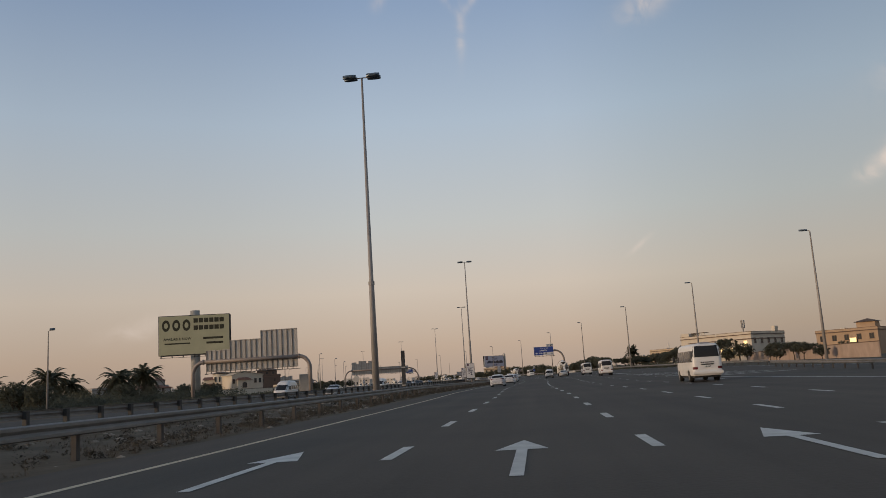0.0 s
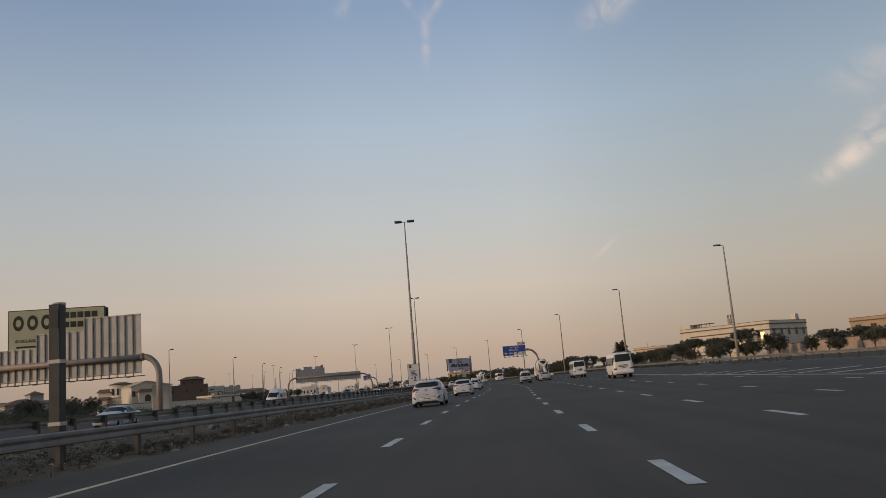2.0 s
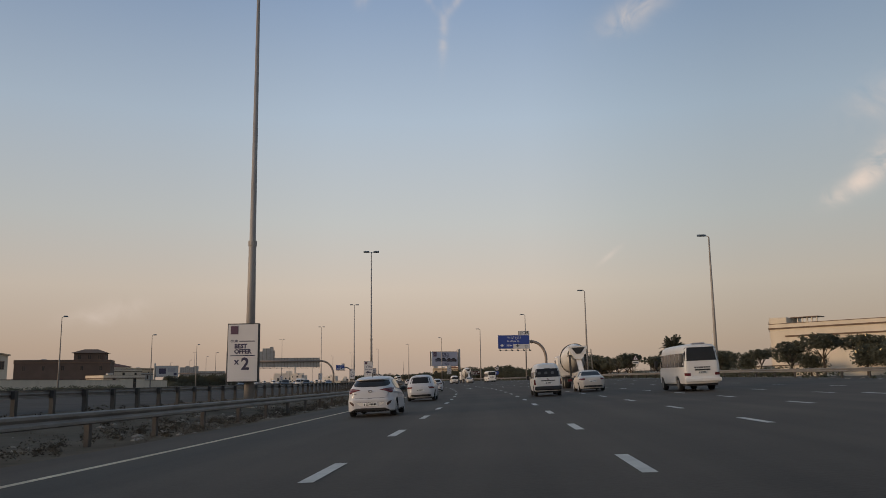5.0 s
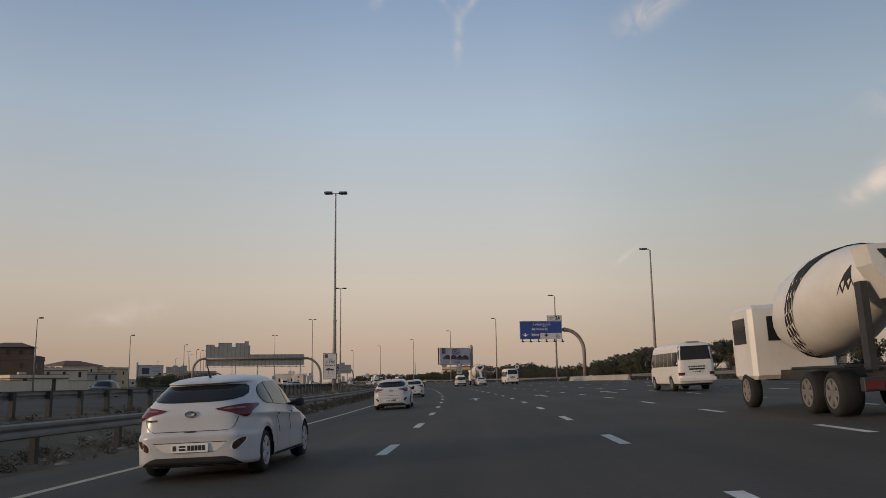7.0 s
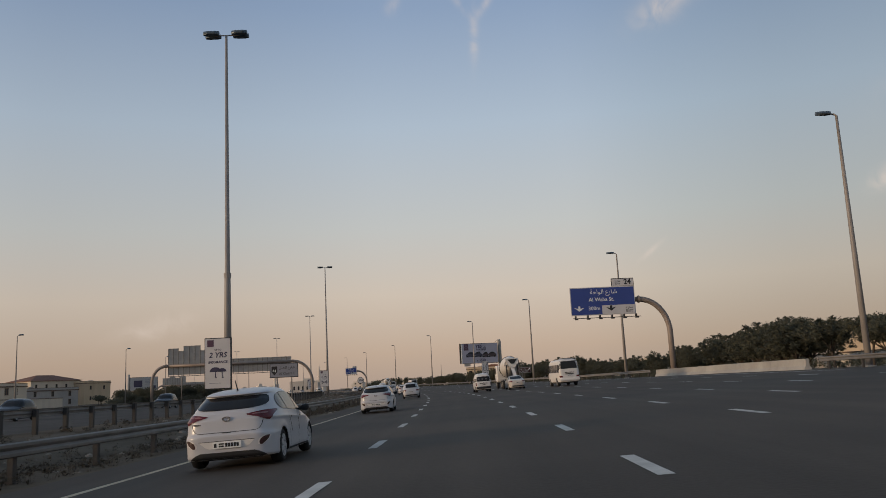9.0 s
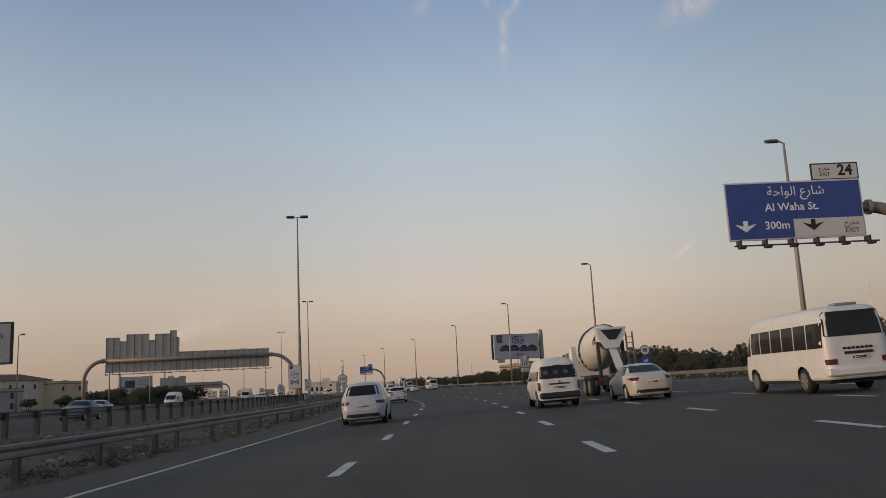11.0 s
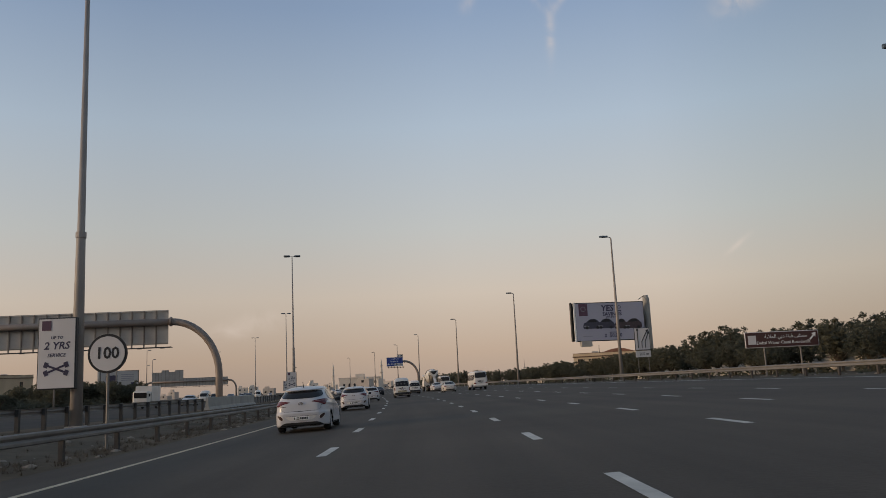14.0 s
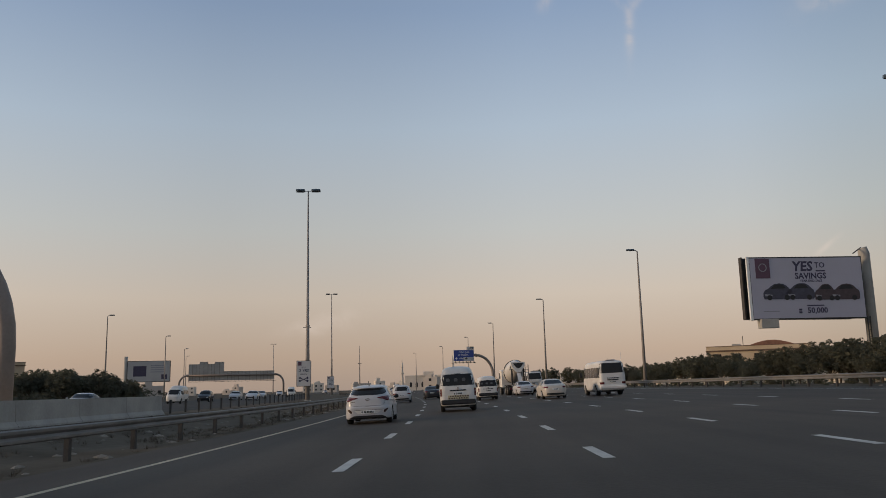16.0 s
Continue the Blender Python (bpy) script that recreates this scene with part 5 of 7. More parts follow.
def filled(levels, z_top=0.78, step=0.032):
    """More outlines between the given ones where the wheel arches are cut."""
    a = np.array(levels, float)
    zs = sorted({round(float(z), 4) for z in a[:, 0]} | {round(float(z), 4) for z in np.arange(a[0, 0], z_top, step)})
    zs = [z for i, z in enumerate(zs) if i == 0 or z - zs[i - 1] > 0.006]
    return [tuple([z] + [float(np.interp(z, a[:, 0], a[:, k])) for k in range(1, 6)]) for z in zs]


def wheel_wells(g, ys, r, arch_r, x_out, x_wheel, w=0.2, spokes=5, rim=ALLOY):
    for y in ys:
        for sd_ in (1, -1):
            bm = bmesh.new()
            arc = [(y + arch_r * math.cos(a), r + arch_r * math.sin(a)) for a in (math.pi * (k / 18 * 1.06 - 0.03) for k in range(19))]
            inner = [[bm.verts.new((sd_ * x, yy, zz)) for yy, zz in arc] for x in (x_out, x_out - 0.26)]
            for k in range(18):
                bm.faces.new((inner[0][k], inner[0][k + 1], inner[1][k + 1], inner[1][k]))
            bm.faces.new(inner[1])
            part("wheel_well", bm, DARK, g)
            wheel(g, sd_ * x_wheel, y, r, w, sd_, rim, spokes)


def minivan(m, label, hw=0.94, H=2.28, L=4.84, hazard=True, seats=True):
    g = thing("passenger_van", label, "van", m, group="passenger vans")
    h2 = L / 2
    k = H / 2.28
    S = [(0.3, -h2 + 0.06, h2 - 0.12, 0.9 * hw, 12, 8), (0.36, -h2 + 0.02, h2 - 0.06, 0.955 * hw, 12, 8), (0.6, -h2, h2 - 0.02, 0.985 * hw, 12, 7), (0.9, -h2, h2, hw, 11, 6), (1.05 * k, -h2, h2 - 0.08, hw, 11, 5.5), (1.2 * k, -h2 + 0.015, h2 - 0.28, 0.992 * hw, 10, 5), (1.45 * k, -h2 + 0.045, h2 - 0.62, 0.955 * hw, 9, 5),
         (1.7 * k, -h2 + 0.085, h2 - 0.98, 0.91 * hw, 8.5, 5), (1.9 * k, -h2 + 0.13, h2 - 1.26, 0.865 * hw, 8, 5), (2.04 * k, -h2 + 0.18, h2 - 1.42, 0.82 * hw, 7, 4.5), (2.14 * k, -h2 + 0.26, h2 - 1.55, 0.76 * hw, 6, 4), (2.21 * k, -h2 + 0.38, h2 - 1.7, 0.66 * hw, 5, 3.6), (2.255 * k, -h2 + 0.6, h2 - 1.95, 0.5 * hw, 4, 3), (2.28 * k, -h2 + 1.1, h2 - 2.4, 0.2 * hw, 3, 2.6)]
    bm = stacked_hull(filled(S, 0.8), 72, ((-1.45, 0.33), (1.5, 0.33)), 0.385)
    tree = BVHTree.FromBMesh(bm)
    part("body", bm, VANWHITE, g, smooth=True)
    part("rear_window", decal(tree, "y", [(1.3 * k, -0.84 * hw, 0.84 * hw), (1.33 * k, -0.87 * hw, 0.87 * hw), (1.82 * k, -0.79 * hw, 0.79 * hw), (1.87 * k, -0.74 * hw, 0.74 * hw)], 0.01, 16, 3), GLASS, g, "dark rear glass")
    yr = min(rear_y(tree, 0, z) for z in (0.65, 0.85, 1.0, 1.1, 1.18))
    if seats:
        for x in (-0.5, -0.1, 0.3):
            part("headrest", decal(tree, "y", [(1.5 * k, x - 0.07, x + 0.09), (1.6 * k, x - 0.09, x + 0.11), (1.67 * k, x - 0.05, x + 0.07)], 0.014, 4, 2), SEAT, g, "dim headrest behind the glass")
    part("high_brake_light", boxes((-0.16, 0.16, rear_y(tree, 0, 1.87 * k) - 0.02, rear_y(tree, 0, 1.87 * k) + 0.05, 1.86 * k, 1.9 * k)), BLACKPL, g)
    part("trim_strip", boxes((-0.42, 0.42, yr - 0.03, yr + 0.05, 1.03 * k, 1.09 * k), bevel=0.01), BLACKPL, g)
    part("badge", ring(0, 1.15 * k, 0.03, 0.055, yr - 0.03, yr + 0.03, 14), CHROME, g)
    plate_bars(g, 0.0, yr - 0.02, 0.9 * k, 0.46, 0.13)
    for sd_ in (1, -1):
        part("tail_light", decal(tree, "y", [(0.78 * k, sd_ * 0.86 * hw, sd_ * 0.95 * hw), (1.15 * k, sd_ * 0.86 * hw, sd_ * 0.96 * hw)], 0.015, 4, 3), TAIL, g, "red tail lamp")
        for a, b in ((-2.1, -1.25), (-1.15, -0.25), (-0.15, 0.62)):
            part("side_window", decal(tree, "x", [(1.24 * k, a, b), (1.66 * k, a + 0.03, b - 0.03)], 0.01, 6, 4, sd_), GLASS, g)
        part("front_side_window", decal(tree, "x", [(1.22 * k, 0.72, 1.62), (1.6 * k, 0.74, 1.36)], 0.01, 6, 4, sd_), GLASS, g)
        part("door_gap", decal(tree, "x", [(0.4, -0.2, -0.185), (1.9 * k, -0.2, -0.185)], 0.005, 2, 6, sd_), BLACKPL, g)
        part("wing_mirror", boxes((min(sd_ * (hw + 0.02), sd_ * (hw + 0.2)), max(sd_ * (hw + 0.02), sd_ * (hw + 0.2)), 1.42, 1.55, 1.15 * k, 1.42 * k), bevel=0.03), BLACKPL, g)
    bmp = part("rear_bumper", boxes((-0.93 * hw, 0.93 * hw, -h2 - 0.06, -h2 + 0.25, 0.36, 0.6), bevel=0.05), BLACKPL, g, "black rear bumper")
    if hazard:
        strip_ = part("reflector_strip", boxes((-0.53, 0.53, yr - 0.025, yr + 0.04, 0.62, 0.82), bevel=0.01), HAZARD, g, "pale checked reflector strip")
        for r_ in range(2):
            for c_ in range(8):
                x = -0.5 + c_ * 0.125 + 0.06 * r_
                part("reflector_tile", flat([(x, 0.67 + 0.095 * r_), (x + 0.045, 0.715 + 0.095 * r_), (x + 0.09, 0.67 + 0.095 * r_), (x + 0.045, 0.63 + 0.095 * r_)], yr - 0.032, yr - 0.02), BROWN, strip_)
    part("underbody", boxes((-0.8 * hw, 0.8 * hw, -2.1, 2.1, 0.2, 0.42)), BLACKPL, g)
    part("windscreen", decal(tree, "y", [(1.15 * k, -0.8 * hw, 0.8 * hw), (1.75 * k, -0.72 * hw, 0.72 * hw)], 0.01, 8, 4, -1), GLASS, g)
    wheel_wells(g, (-1.45, 1.5), 0.33, 0.385, hw * 0.94, hw * 0.95, 0.21, 6, STEEL)
    return g


def coaster(m, label):
    g = thing("minibus", label, "bus", m)
    hw, H, h2 = 1.04, 2.6, 3.45
    S = [(0.4, -h2 + 0.1, h2 - 0.1, 0.95, 12, 8), (0.46, -h2 + 0.04, h2 - 0.04, 0.99, 12, 8), (0.75, -h2 + 0.02, h2, 1.02, 12, 7), (0.78, -h2 + 0.05, h2 - 0.01, 1.025, 12, 7), (1.2, -h2 + 0.05, h2 - 0.1, hw, 12, 6), (1.5, -h2 + 0.06, h2 - 0.26, hw, 12, 6), (1.9, -h2 + 0.1, h2 - 0.5, 1.015, 11, 6), (2.25, -h2 + 0.14, h2 - 0.72, 0.985, 10, 6),
         (2.4, -h2 + 0.17, h2 - 0.82, 0.955, 9, 6), (2.5, -h2 + 0.22, h2 - 0.92, 0.9, 7, 5), (2.56, -h2 + 0.32, h2 - 1.05, 0.8, 6, 4.5), (2.6, -h2 + 0.55, h2 - 1.35, 0.6, 5, 4), (2.62, -h2 + 1.1, h2 - 2.0, 0.25, 4, 3)]
    bm = stacked_hull(filled(S, 0.9), 84, ((-1.75, 0.39), (2.2, 0.39)), 0.45)
    tree = BVHTree.FromBMesh(bm)
    part("body", bm, VANWHITE, g, smooth=True)
    part("rear_window", decal(tree, "y", [(1.66, -0.86, 0.86), (1.7, -0.91, 0.91), (2.34, -0.86, 0.86), (2.4, -0.8, 0.8)], 0.012, 12, 3), GLASS, g, "dark rear glass")
    yr = rear_y(tree, 0, 1.1)
    part("trim_strip", boxes((-0.42, 0.42, yr - 0.03, yr + 0.05, 1.12, 1.2)), BLACKPL, g)
    part("print_bar", boxes(*[(-0.44 + 0.13 * k, -0.35 + 0.13 * k, yr - 0.02, yr + 0.05, 1.26, 1.33) for k in range(7)]), BLACK, g)
    plate_bars(g, 0.0, yr - 0.025, 1.02, 0.46, 0.13)
    part("roof_hatch", boxes((-0.35, 0.35, -h2 + 0.35, -h2 + 0.75, 2.57, 2.66), bevel=0.03), GREYP, g)
    part("high_brake_light", boxes((-0.2, 0.2, rear_y(tree, 0, 2.38) - 0.02, rear_y(tree, 0, 2.38) + 0.05, 2.36, 2.4)), BLACKPL, g)
    for sd_ in (1, -1):
        part("tail_light", decal(tree, "y", [(0.84, sd_ * 0.66, sd_ * 0.95), (1.0, sd_ * 0.66, sd_ * 0.96)], 0.015, 5, 2), TAIL, g, "dark red tail lamp")
        for k in range(6):
            a = -3.25 + k * 0.92
            part("side_window", decal(tree, "x", [(1.35, a, a + 0.86), (2.1, a + 0.02, a + 0.84)], 0.012, 4, 3, sd_), GLASS, g)
        part("front_side_window", decal(tree, "x", [(1.3, 2.35, 3.05), (2.0, 2.35, 2.85)], 0.012, 4, 3, sd_), GLASS, g)
        part("wing_mirror", boxes((min(sd_ * 1.06, sd_ * 1.25), max(sd_ * 1.06, sd_ * 1.25), 3.0, 3.12, 1.4, 1.8), bevel=0.03), BLACKPL, g)
    part("rear_bumper", boxes((-1.0, 1.0, -h2 - 0.05, -h2 + 0.2, 0.5, 0.72), bevel=0.04), VANWHITE, g)
    part("underbody", boxes((-0.85, 0.85, -3.1, 3.1, 0.28, 0.5)), BLACKPL, g)
    part("windscreen", decal(tree, "y", [(1.25, -0.9, 0.9), (2.25, -0.82, 0.82)], 0.012, 6, 4, -1), GLASS, g)
    wheel_wells(g, (-1.75, 2.2), 0.39, 0.45, 0.965, 0.99, 0.28, 6, STEEL)
    part("aerial", tube(bmesh.new(), [(0.8, -h2 + 0.4, 2.55), (0.82, -h2 + 0.35, 3.15)], 0.012, 6), LETTER, g)
    return g


def saloon(m, label, paint, suv=False, name="saloon_car", lights=False):
    g = thing(name, label, "car", m, group="traffic")
    if suv:
        S = [(0.22, -2.05, 2.05, 0.82, 6, 6), (0.3, -2.14, 2.14, 0.87, 6, 6), (0.55, -2.2, 2.2, 0.9, 6, 6), (0.75, -2.18, 2.16, 0.915, 6, 5), (0.88, -2.17, 2.0, 0.91, 6, 4.5), (0.97, -2.15, 1.65, 0.9, 5.5, 4), (1.03, -2.12, 1.3, 0.885, 5, 3.6), (1.1, -2.07, 1.08, 0.865, 4.6, 3.6), (1.2, -1.99, 0.92, 0.83, 4.4, 3.6), (1.35, -1.87, 0.7, 0.77, 4.4, 3.6), (1.48, -1.75, 0.47, 0.7, 4.4, 3.4),
             (1.56, -1.65, 0.28, 0.63, 4, 3.2), (1.62, -1.45, 0.08, 0.5, 3.6, 3), (1.655, -1.15, -0.12, 0.33, 3, 2.6), (1.67, -0.85, -0.3, 0.12, 2.6, 2.4)]
        zw, zt, zside, wy = 1.12, 1.5, (1.06, 1.5), 1.36
    else:
        S = [(0.2, -2.25, 2.22, 0.82, 6, 6), (0.28, -2.33, 2.32, 0.865, 6, 6), (0.5, -2.37, 2.36, 0.9, 6, 5.5), (0.68, -2.37, 2.33, 0.91, 6, 5), (0.8, -2.36, 2.2, 0.905, 6, 4.6), (0.88, -2.34, 1.98, 0.895, 5.5, 4.2), (0.94, -2.31, 1.7, 0.885, 5, 4), (0.985, -2.24, 1.42, 0.872, 5, 3.8), (1.015, -2.08, 1.22, 0.86, 4.6, 3.6), (1.04, -1.88, 1.1, 0.845, 4.4, 3.6), (1.07, -1.7, 1.0, 0.828, 4.2, 3.6),
             (1.13, -1.52, 0.86, 0.798, 4.2, 3.6), (1.21, -1.33, 0.7, 0.757, 4.2, 3.6), (1.29, -1.13, 0.53, 0.71, 4.2, 3.4), (1.36, -0.94, 0.36, 0.65, 4, 3.2), (1.405, -0.78, 0.2, 0.575, 3.8, 3), (1.435, -0.64, 0.06, 0.47, 3.4, 2.8), (1.452, -0.5, -0.08, 0.32, 3, 2.6), (1.46, -0.38, -0.2, 0.12, 2.6, 2.4)]
        zw, zt, zside, wy = 1.09, 1.36, (0.99, 1.35), 1.38
    rw = 0.35 if suv else 0.32
    bm = stacked_hull(filled(S, 0.76), 64, ((-wy, rw), (wy, rw)), rw + 0.04)
    tree = BVHTree.FromBMesh(bm)
    part("body", bm, paint, g, smooth=True)
    part("rear_window", decal(tree, "y", [(zw, -0.66, 0.66), (zt - 0.04, -0.56, 0.56), (zt, -0.5, 0.5)], 0.008, 8, 3), GLASS, g)
    part("windscreen", decal(tree, "y", [(zw, -0.66, 0.66), (zt, -0.54, 0.54)], 0.008, 8, 3, -1), GLASS, g)
    for sd_ in (1, -1):
        part("tail_light", decal(tree, "y", [(0.78, sd_ * 0.56, sd_ * 0.84), (0.9, sd_ * 0.5, sd_ * 0.87)], 0.012, 5, 2), TAIL, g, "red tail lamp")
        part("head_light", decal(tree, "y", [(0.58, sd_ * 0.5, sd_ * 0.72), (0.7, sd_ * 0.48, sd_ * 0.76)], 0.012, 5, 2, -1), GLOW if lights else CLEARL, g, "lit headlamp" if lights else "")
        part("side_window", decal(tree, "x", [(zside[0], -1.3, -0.02), (zside[1], -0.85, -0.02)], 0.008, 6, 3, sd_), GLASS, g)
        part("side_window", decal(tree, "x", [(zside[0], 0.05, 0.95), (zside[1], 0.05, 0.32)], 0.008, 6, 3, sd_), GLASS, g)
        part("wing_mirror", boxes((min(sd_ * 0.92, sd_ * 1.06), max(sd_ * 0.92, sd_ * 1.06), 0.72, 0.86, 0.98, 1.1), bevel=0.02), paint, g)
    plate_bars(g, 0, rear_y(tree, 0, 0.7) - 0.015, 0.7, 0.46, 0.11)
    part("lower_bumper", decal(tree, "y", [(0.3, -0.66, 0.66), (0.42, -0.62, 0.62)], 0.012, 8, 2), BLACKPL, g)
    part("grille", decal(tree, "y", [(0.38, -0.5, 0.5), (0.54, -0.46, 0.46)], 0.012, 6, 2, -1), BLACKPL, g)
    part("underbody", boxes((-0.72, 0.72, -2.0, 2.0, 0.16, 0.34)), BLACKPL, g)
    wheel_wells(g, (-wy, wy), rw, rw + 0.04, 0.82, 0.875, 0.2, 5)
    return g


def mixer_truck(m):
    g = thing("concrete_mixer_truck", "white concrete mixer truck with a dark-striped drum", "truck", m)
    part("chassis", boxes((-0.45, 0.45, -4.2, 3.6, 0.75, 1.05), (-1.1, 1.1, -4.25, -4.05, 0.55, 0.85), bevel=0.02), DARK, g)
    cab = part("cab", boxes((-1.2, 1.2, 2.2, 4.0, 0.8, 2.95), bevel=0.12), VANWHITE, g, "white cab")
    part("cab_rear_window", boxes((-0.7, 0.7, 2.17, 2.21, 1.9, 2.6)), GLASS, cab)
    part("cab_side_window", boxes((-1.22, -1.19, 2.6, 3.7, 1.85, 2.6), (1.19, 1.22, 2.6, 3.7, 1.85, 2.6)), GLASS, cab)
    prof = [(-3.9, 0.45), (-3.6, 0.62), (-2.6, 0.95), (-1.2, 1.2), (0.2, 1.2), (1.3, 0.85), (1.7, 0.4)]
    drum = bmesh.new()
    tube(drum, [(0, y, 2.55 - 0.16 * y) for y, r in prof], [r for y, r in prof], 22)
    dr = part("drum", drum, VANWHITE, g, "tilted white drum", smooth=True)
    for k in range(2):
        st = bmesh.new()
        rows = []
        for i in range(25):
            t = i / 24
            y = -3.4 + 4.4 * t
            r = float(np.interp(y, [p[0] for p in prof], [p[1] for p in prof])) + 0.015
            for_a = 2 * math.pi * (t * 0.9) + math.pi * k
            row = []
            for da in (-0.34, -0.11, 0.11, 0.34):
                a = for_a + da
                row.append(st.verts.new((r * math.cos(a), y, 2.55 - 0.16 * y + r * math.sin(a))))
            rows.append(row)
        for a, b in zip(rows, rows[1:]):
            for j in range(3):
                st.faces.new((a[j], a[j + 1], b[j + 1], b[j]))
        part("drum_stripe", st, BLACKPL, dr, "dark spiral stripe")
    hopper = part("hopper", flat([(-0.8, 3.62), (0.8, 3.62), (0.72, 3.2), (0.3, 2.5), (-0.3, 2.5), (-0.72, 3.2)], -4.5, -3.75), VANWHITE, g, "dusty white filling hopper")
    # flat black plate painted in for the shade inside the hopper
    part("hopper_mouth", flat([(-0.6, 3.5), (0.6, 3.5), (0.18, 2.95), (-0.18, 2.95)], -4.53, -4.5), BLACKPL, hopper, "dark plate for the shaded hopper mouth")
    part("chute", loft(bmesh.new(), [[(x - 0.22, y, z), (x + 0.22, y, z), (x + 0.16, y, z - 0.16), (x - 0.16, y, z - 0.16)] for x, y, z in ((0, -4.3, 2.5), (0.05, -4.75, 1.9), (0.1, -5.0, 1.45))]), VANWHITE, g)
    part("ladder", boxes((0.75, 0.82, -4.4, -4.3, 1.0, 3.3), (1.1, 1.17, -4.4, -4.3, 1.0, 3.3), *[(0.8, 1.12, -4.38, -4.33, 1.2 + 0.3 * k, 1.24 + 0.3 * k) for k in range(7)]), STEEL, g)
    for x in (-0.75, 0.6):
        part("frame_stand", boxes((x, x + 0.15, -3.9, -3.6, 1.0, 2.9)), DARK, g)
    for sd_ in (1, -1):
        part("tail_light", boxes((min(sd_ * 0.7, sd_ * 1.05), max(sd_ * 0.7, sd_ * 1.05), -4.28, -4.24, 0.6, 0.78)), TAIL, g)
        part("mudguard", boxes((min(sd_ * 0.75, sd_ * 1.2), max(sd_ * 0.75, sd_ * 1.2), -3.6, -0.6, 1.05, 1.12), bevel=0.02), BLACKPL, g)
        for y in (-2.9, -1.5, 3.0):
            wheel(g, sd_ * 1.2, y, 0.5, 0.5 if y < 0 else 0.3, sd_, STEEL, 6)
    return g


def drive(s, o, turn=0.0):
    """On the lane, tilted with it."""
    return banked(s, o, 0.012, turn)


# our side of the road
hatch = hatchback(drive(235.3, -2.31, 0.5) @ Matrix.Scale(1.02, 4))
for s, o, turn in ((103.5, -1.9, -0.6), (133.4, -1.89, 0.4), (170, -2.14, 0.2), (206.1, -2.37, 0.3), (265.5, -2.44, 0.3), (295.2, -2.48, 0.2), (382.3, -1.8, 0.0), (414.6, -1.93, 0.0), (440.5, -1.9, 0.0), (473.4, -1.62, 0.0)):
    copy_thing(hatch, drive(s, o, turn))
bus = coaster(drive(61, 14.3), "white minibus with dark windows driving in an outer lane")
for s, o in ((144, 14.2), (187, 14.2), (240, 13.9), (331, 13.8), (504, 14.1)):
    copy_thing(bus, drive(s, o))
pearl = saloon(drive(197, 9.7), "pearl white saloon car with dark glass", CARTAN)
for s, o in ((338, 9.6), (502, 9.6)):
    copy_thing(pearl, drive(s, o))
low_van = minivan(drive(190, 6.0), "white low-roof passenger van with dark rear glass", hw=0.86, H=2.0, L=4.7, hazard=False)
for s, o in ((338.5, 6.0), (511, 5.35)):
    copy_thing(low_van, drive(s, o))
compact = saloon(drive(192, -1.9), "white compact sport utility car in the inner lane", CARWHITE, True, "sport_utility_car")
for s, o in ((338, -1.8), (520, -2.1)):
    copy_thing(compact, drive(s, o))
minivan(drive(483.5, 2.0), "white high-roof passenger van with a checked reflector strip")
saloon(drive(527, 10.7), "white saloon car ahead of another saloon", CARWHITE)
saloon(drive(535, 1.2), "dark saloon car far ahead in the second lane", CARDARK)
mixer = mixer_truck(drive(536, 11.0))
for s, o in ((352, 10.6), (214, 10.9)):
    copy_thing(mixer, drive(s, o))
coaster(drive(546, 14.7), "white minibus far ahead beside a mixer truck")
for s, o, kind in ((610, -2, 0), (640, 2.2, 1), (668, 6.3, 0), (690, -2.1, 1), (720, 10.3, 0), (745, 2.1, 0), (790, 6.4, 1), (820, -2.1, 0)):
    if kind:
        minivan(drive(s, o), "distant white passenger van on the highway", hazard=False, seats=False)
    else:
        saloon(drive(s, o), "distant pale car on the highway", CARWHITE if s != 690 else CARBLUE)
# oncoming traffic
ONC = [(98, -28, "v"), (112, -25.5, "s"), (166, -29, "v"), (275, -34, "d"), (312, -32, "d"), (345, -30, "d"), (366, -25, "l"), (388, -31.5, "s"), (430, -34, "v"), (505, -27, "s"), (566, -31, "d"), (548, -31, "v"),
       (566, -24, "s"), (579, -28.5, "s"), (604, -27, "s"), (640, -23, "v"), (676, -27, "s"), (715, -23, "s")]
first = {}
for s, o, k in ONC:
    m = drive(s, o, 180)
    if k in first:
        copy_thing(first[k], m)
    elif k == "v":
        first[k] = minivan(m, "white passenger van in the oncoming traffic", hazard=False, seats=False)
    else:
        paint = {"s": CARWHITE, "d": CARDARK, "l": CARBLUE}[k]
        first[k] = saloon(m, {"s": "white saloon car in the oncoming traffic", "d": "dark sport utility car in the oncoming traffic", "l": "grey car with lit headlamps in the oncoming traffic"}[k], paint, k == "d", "sport_utility_car" if k == "d" else "saloon_car", k == "l")
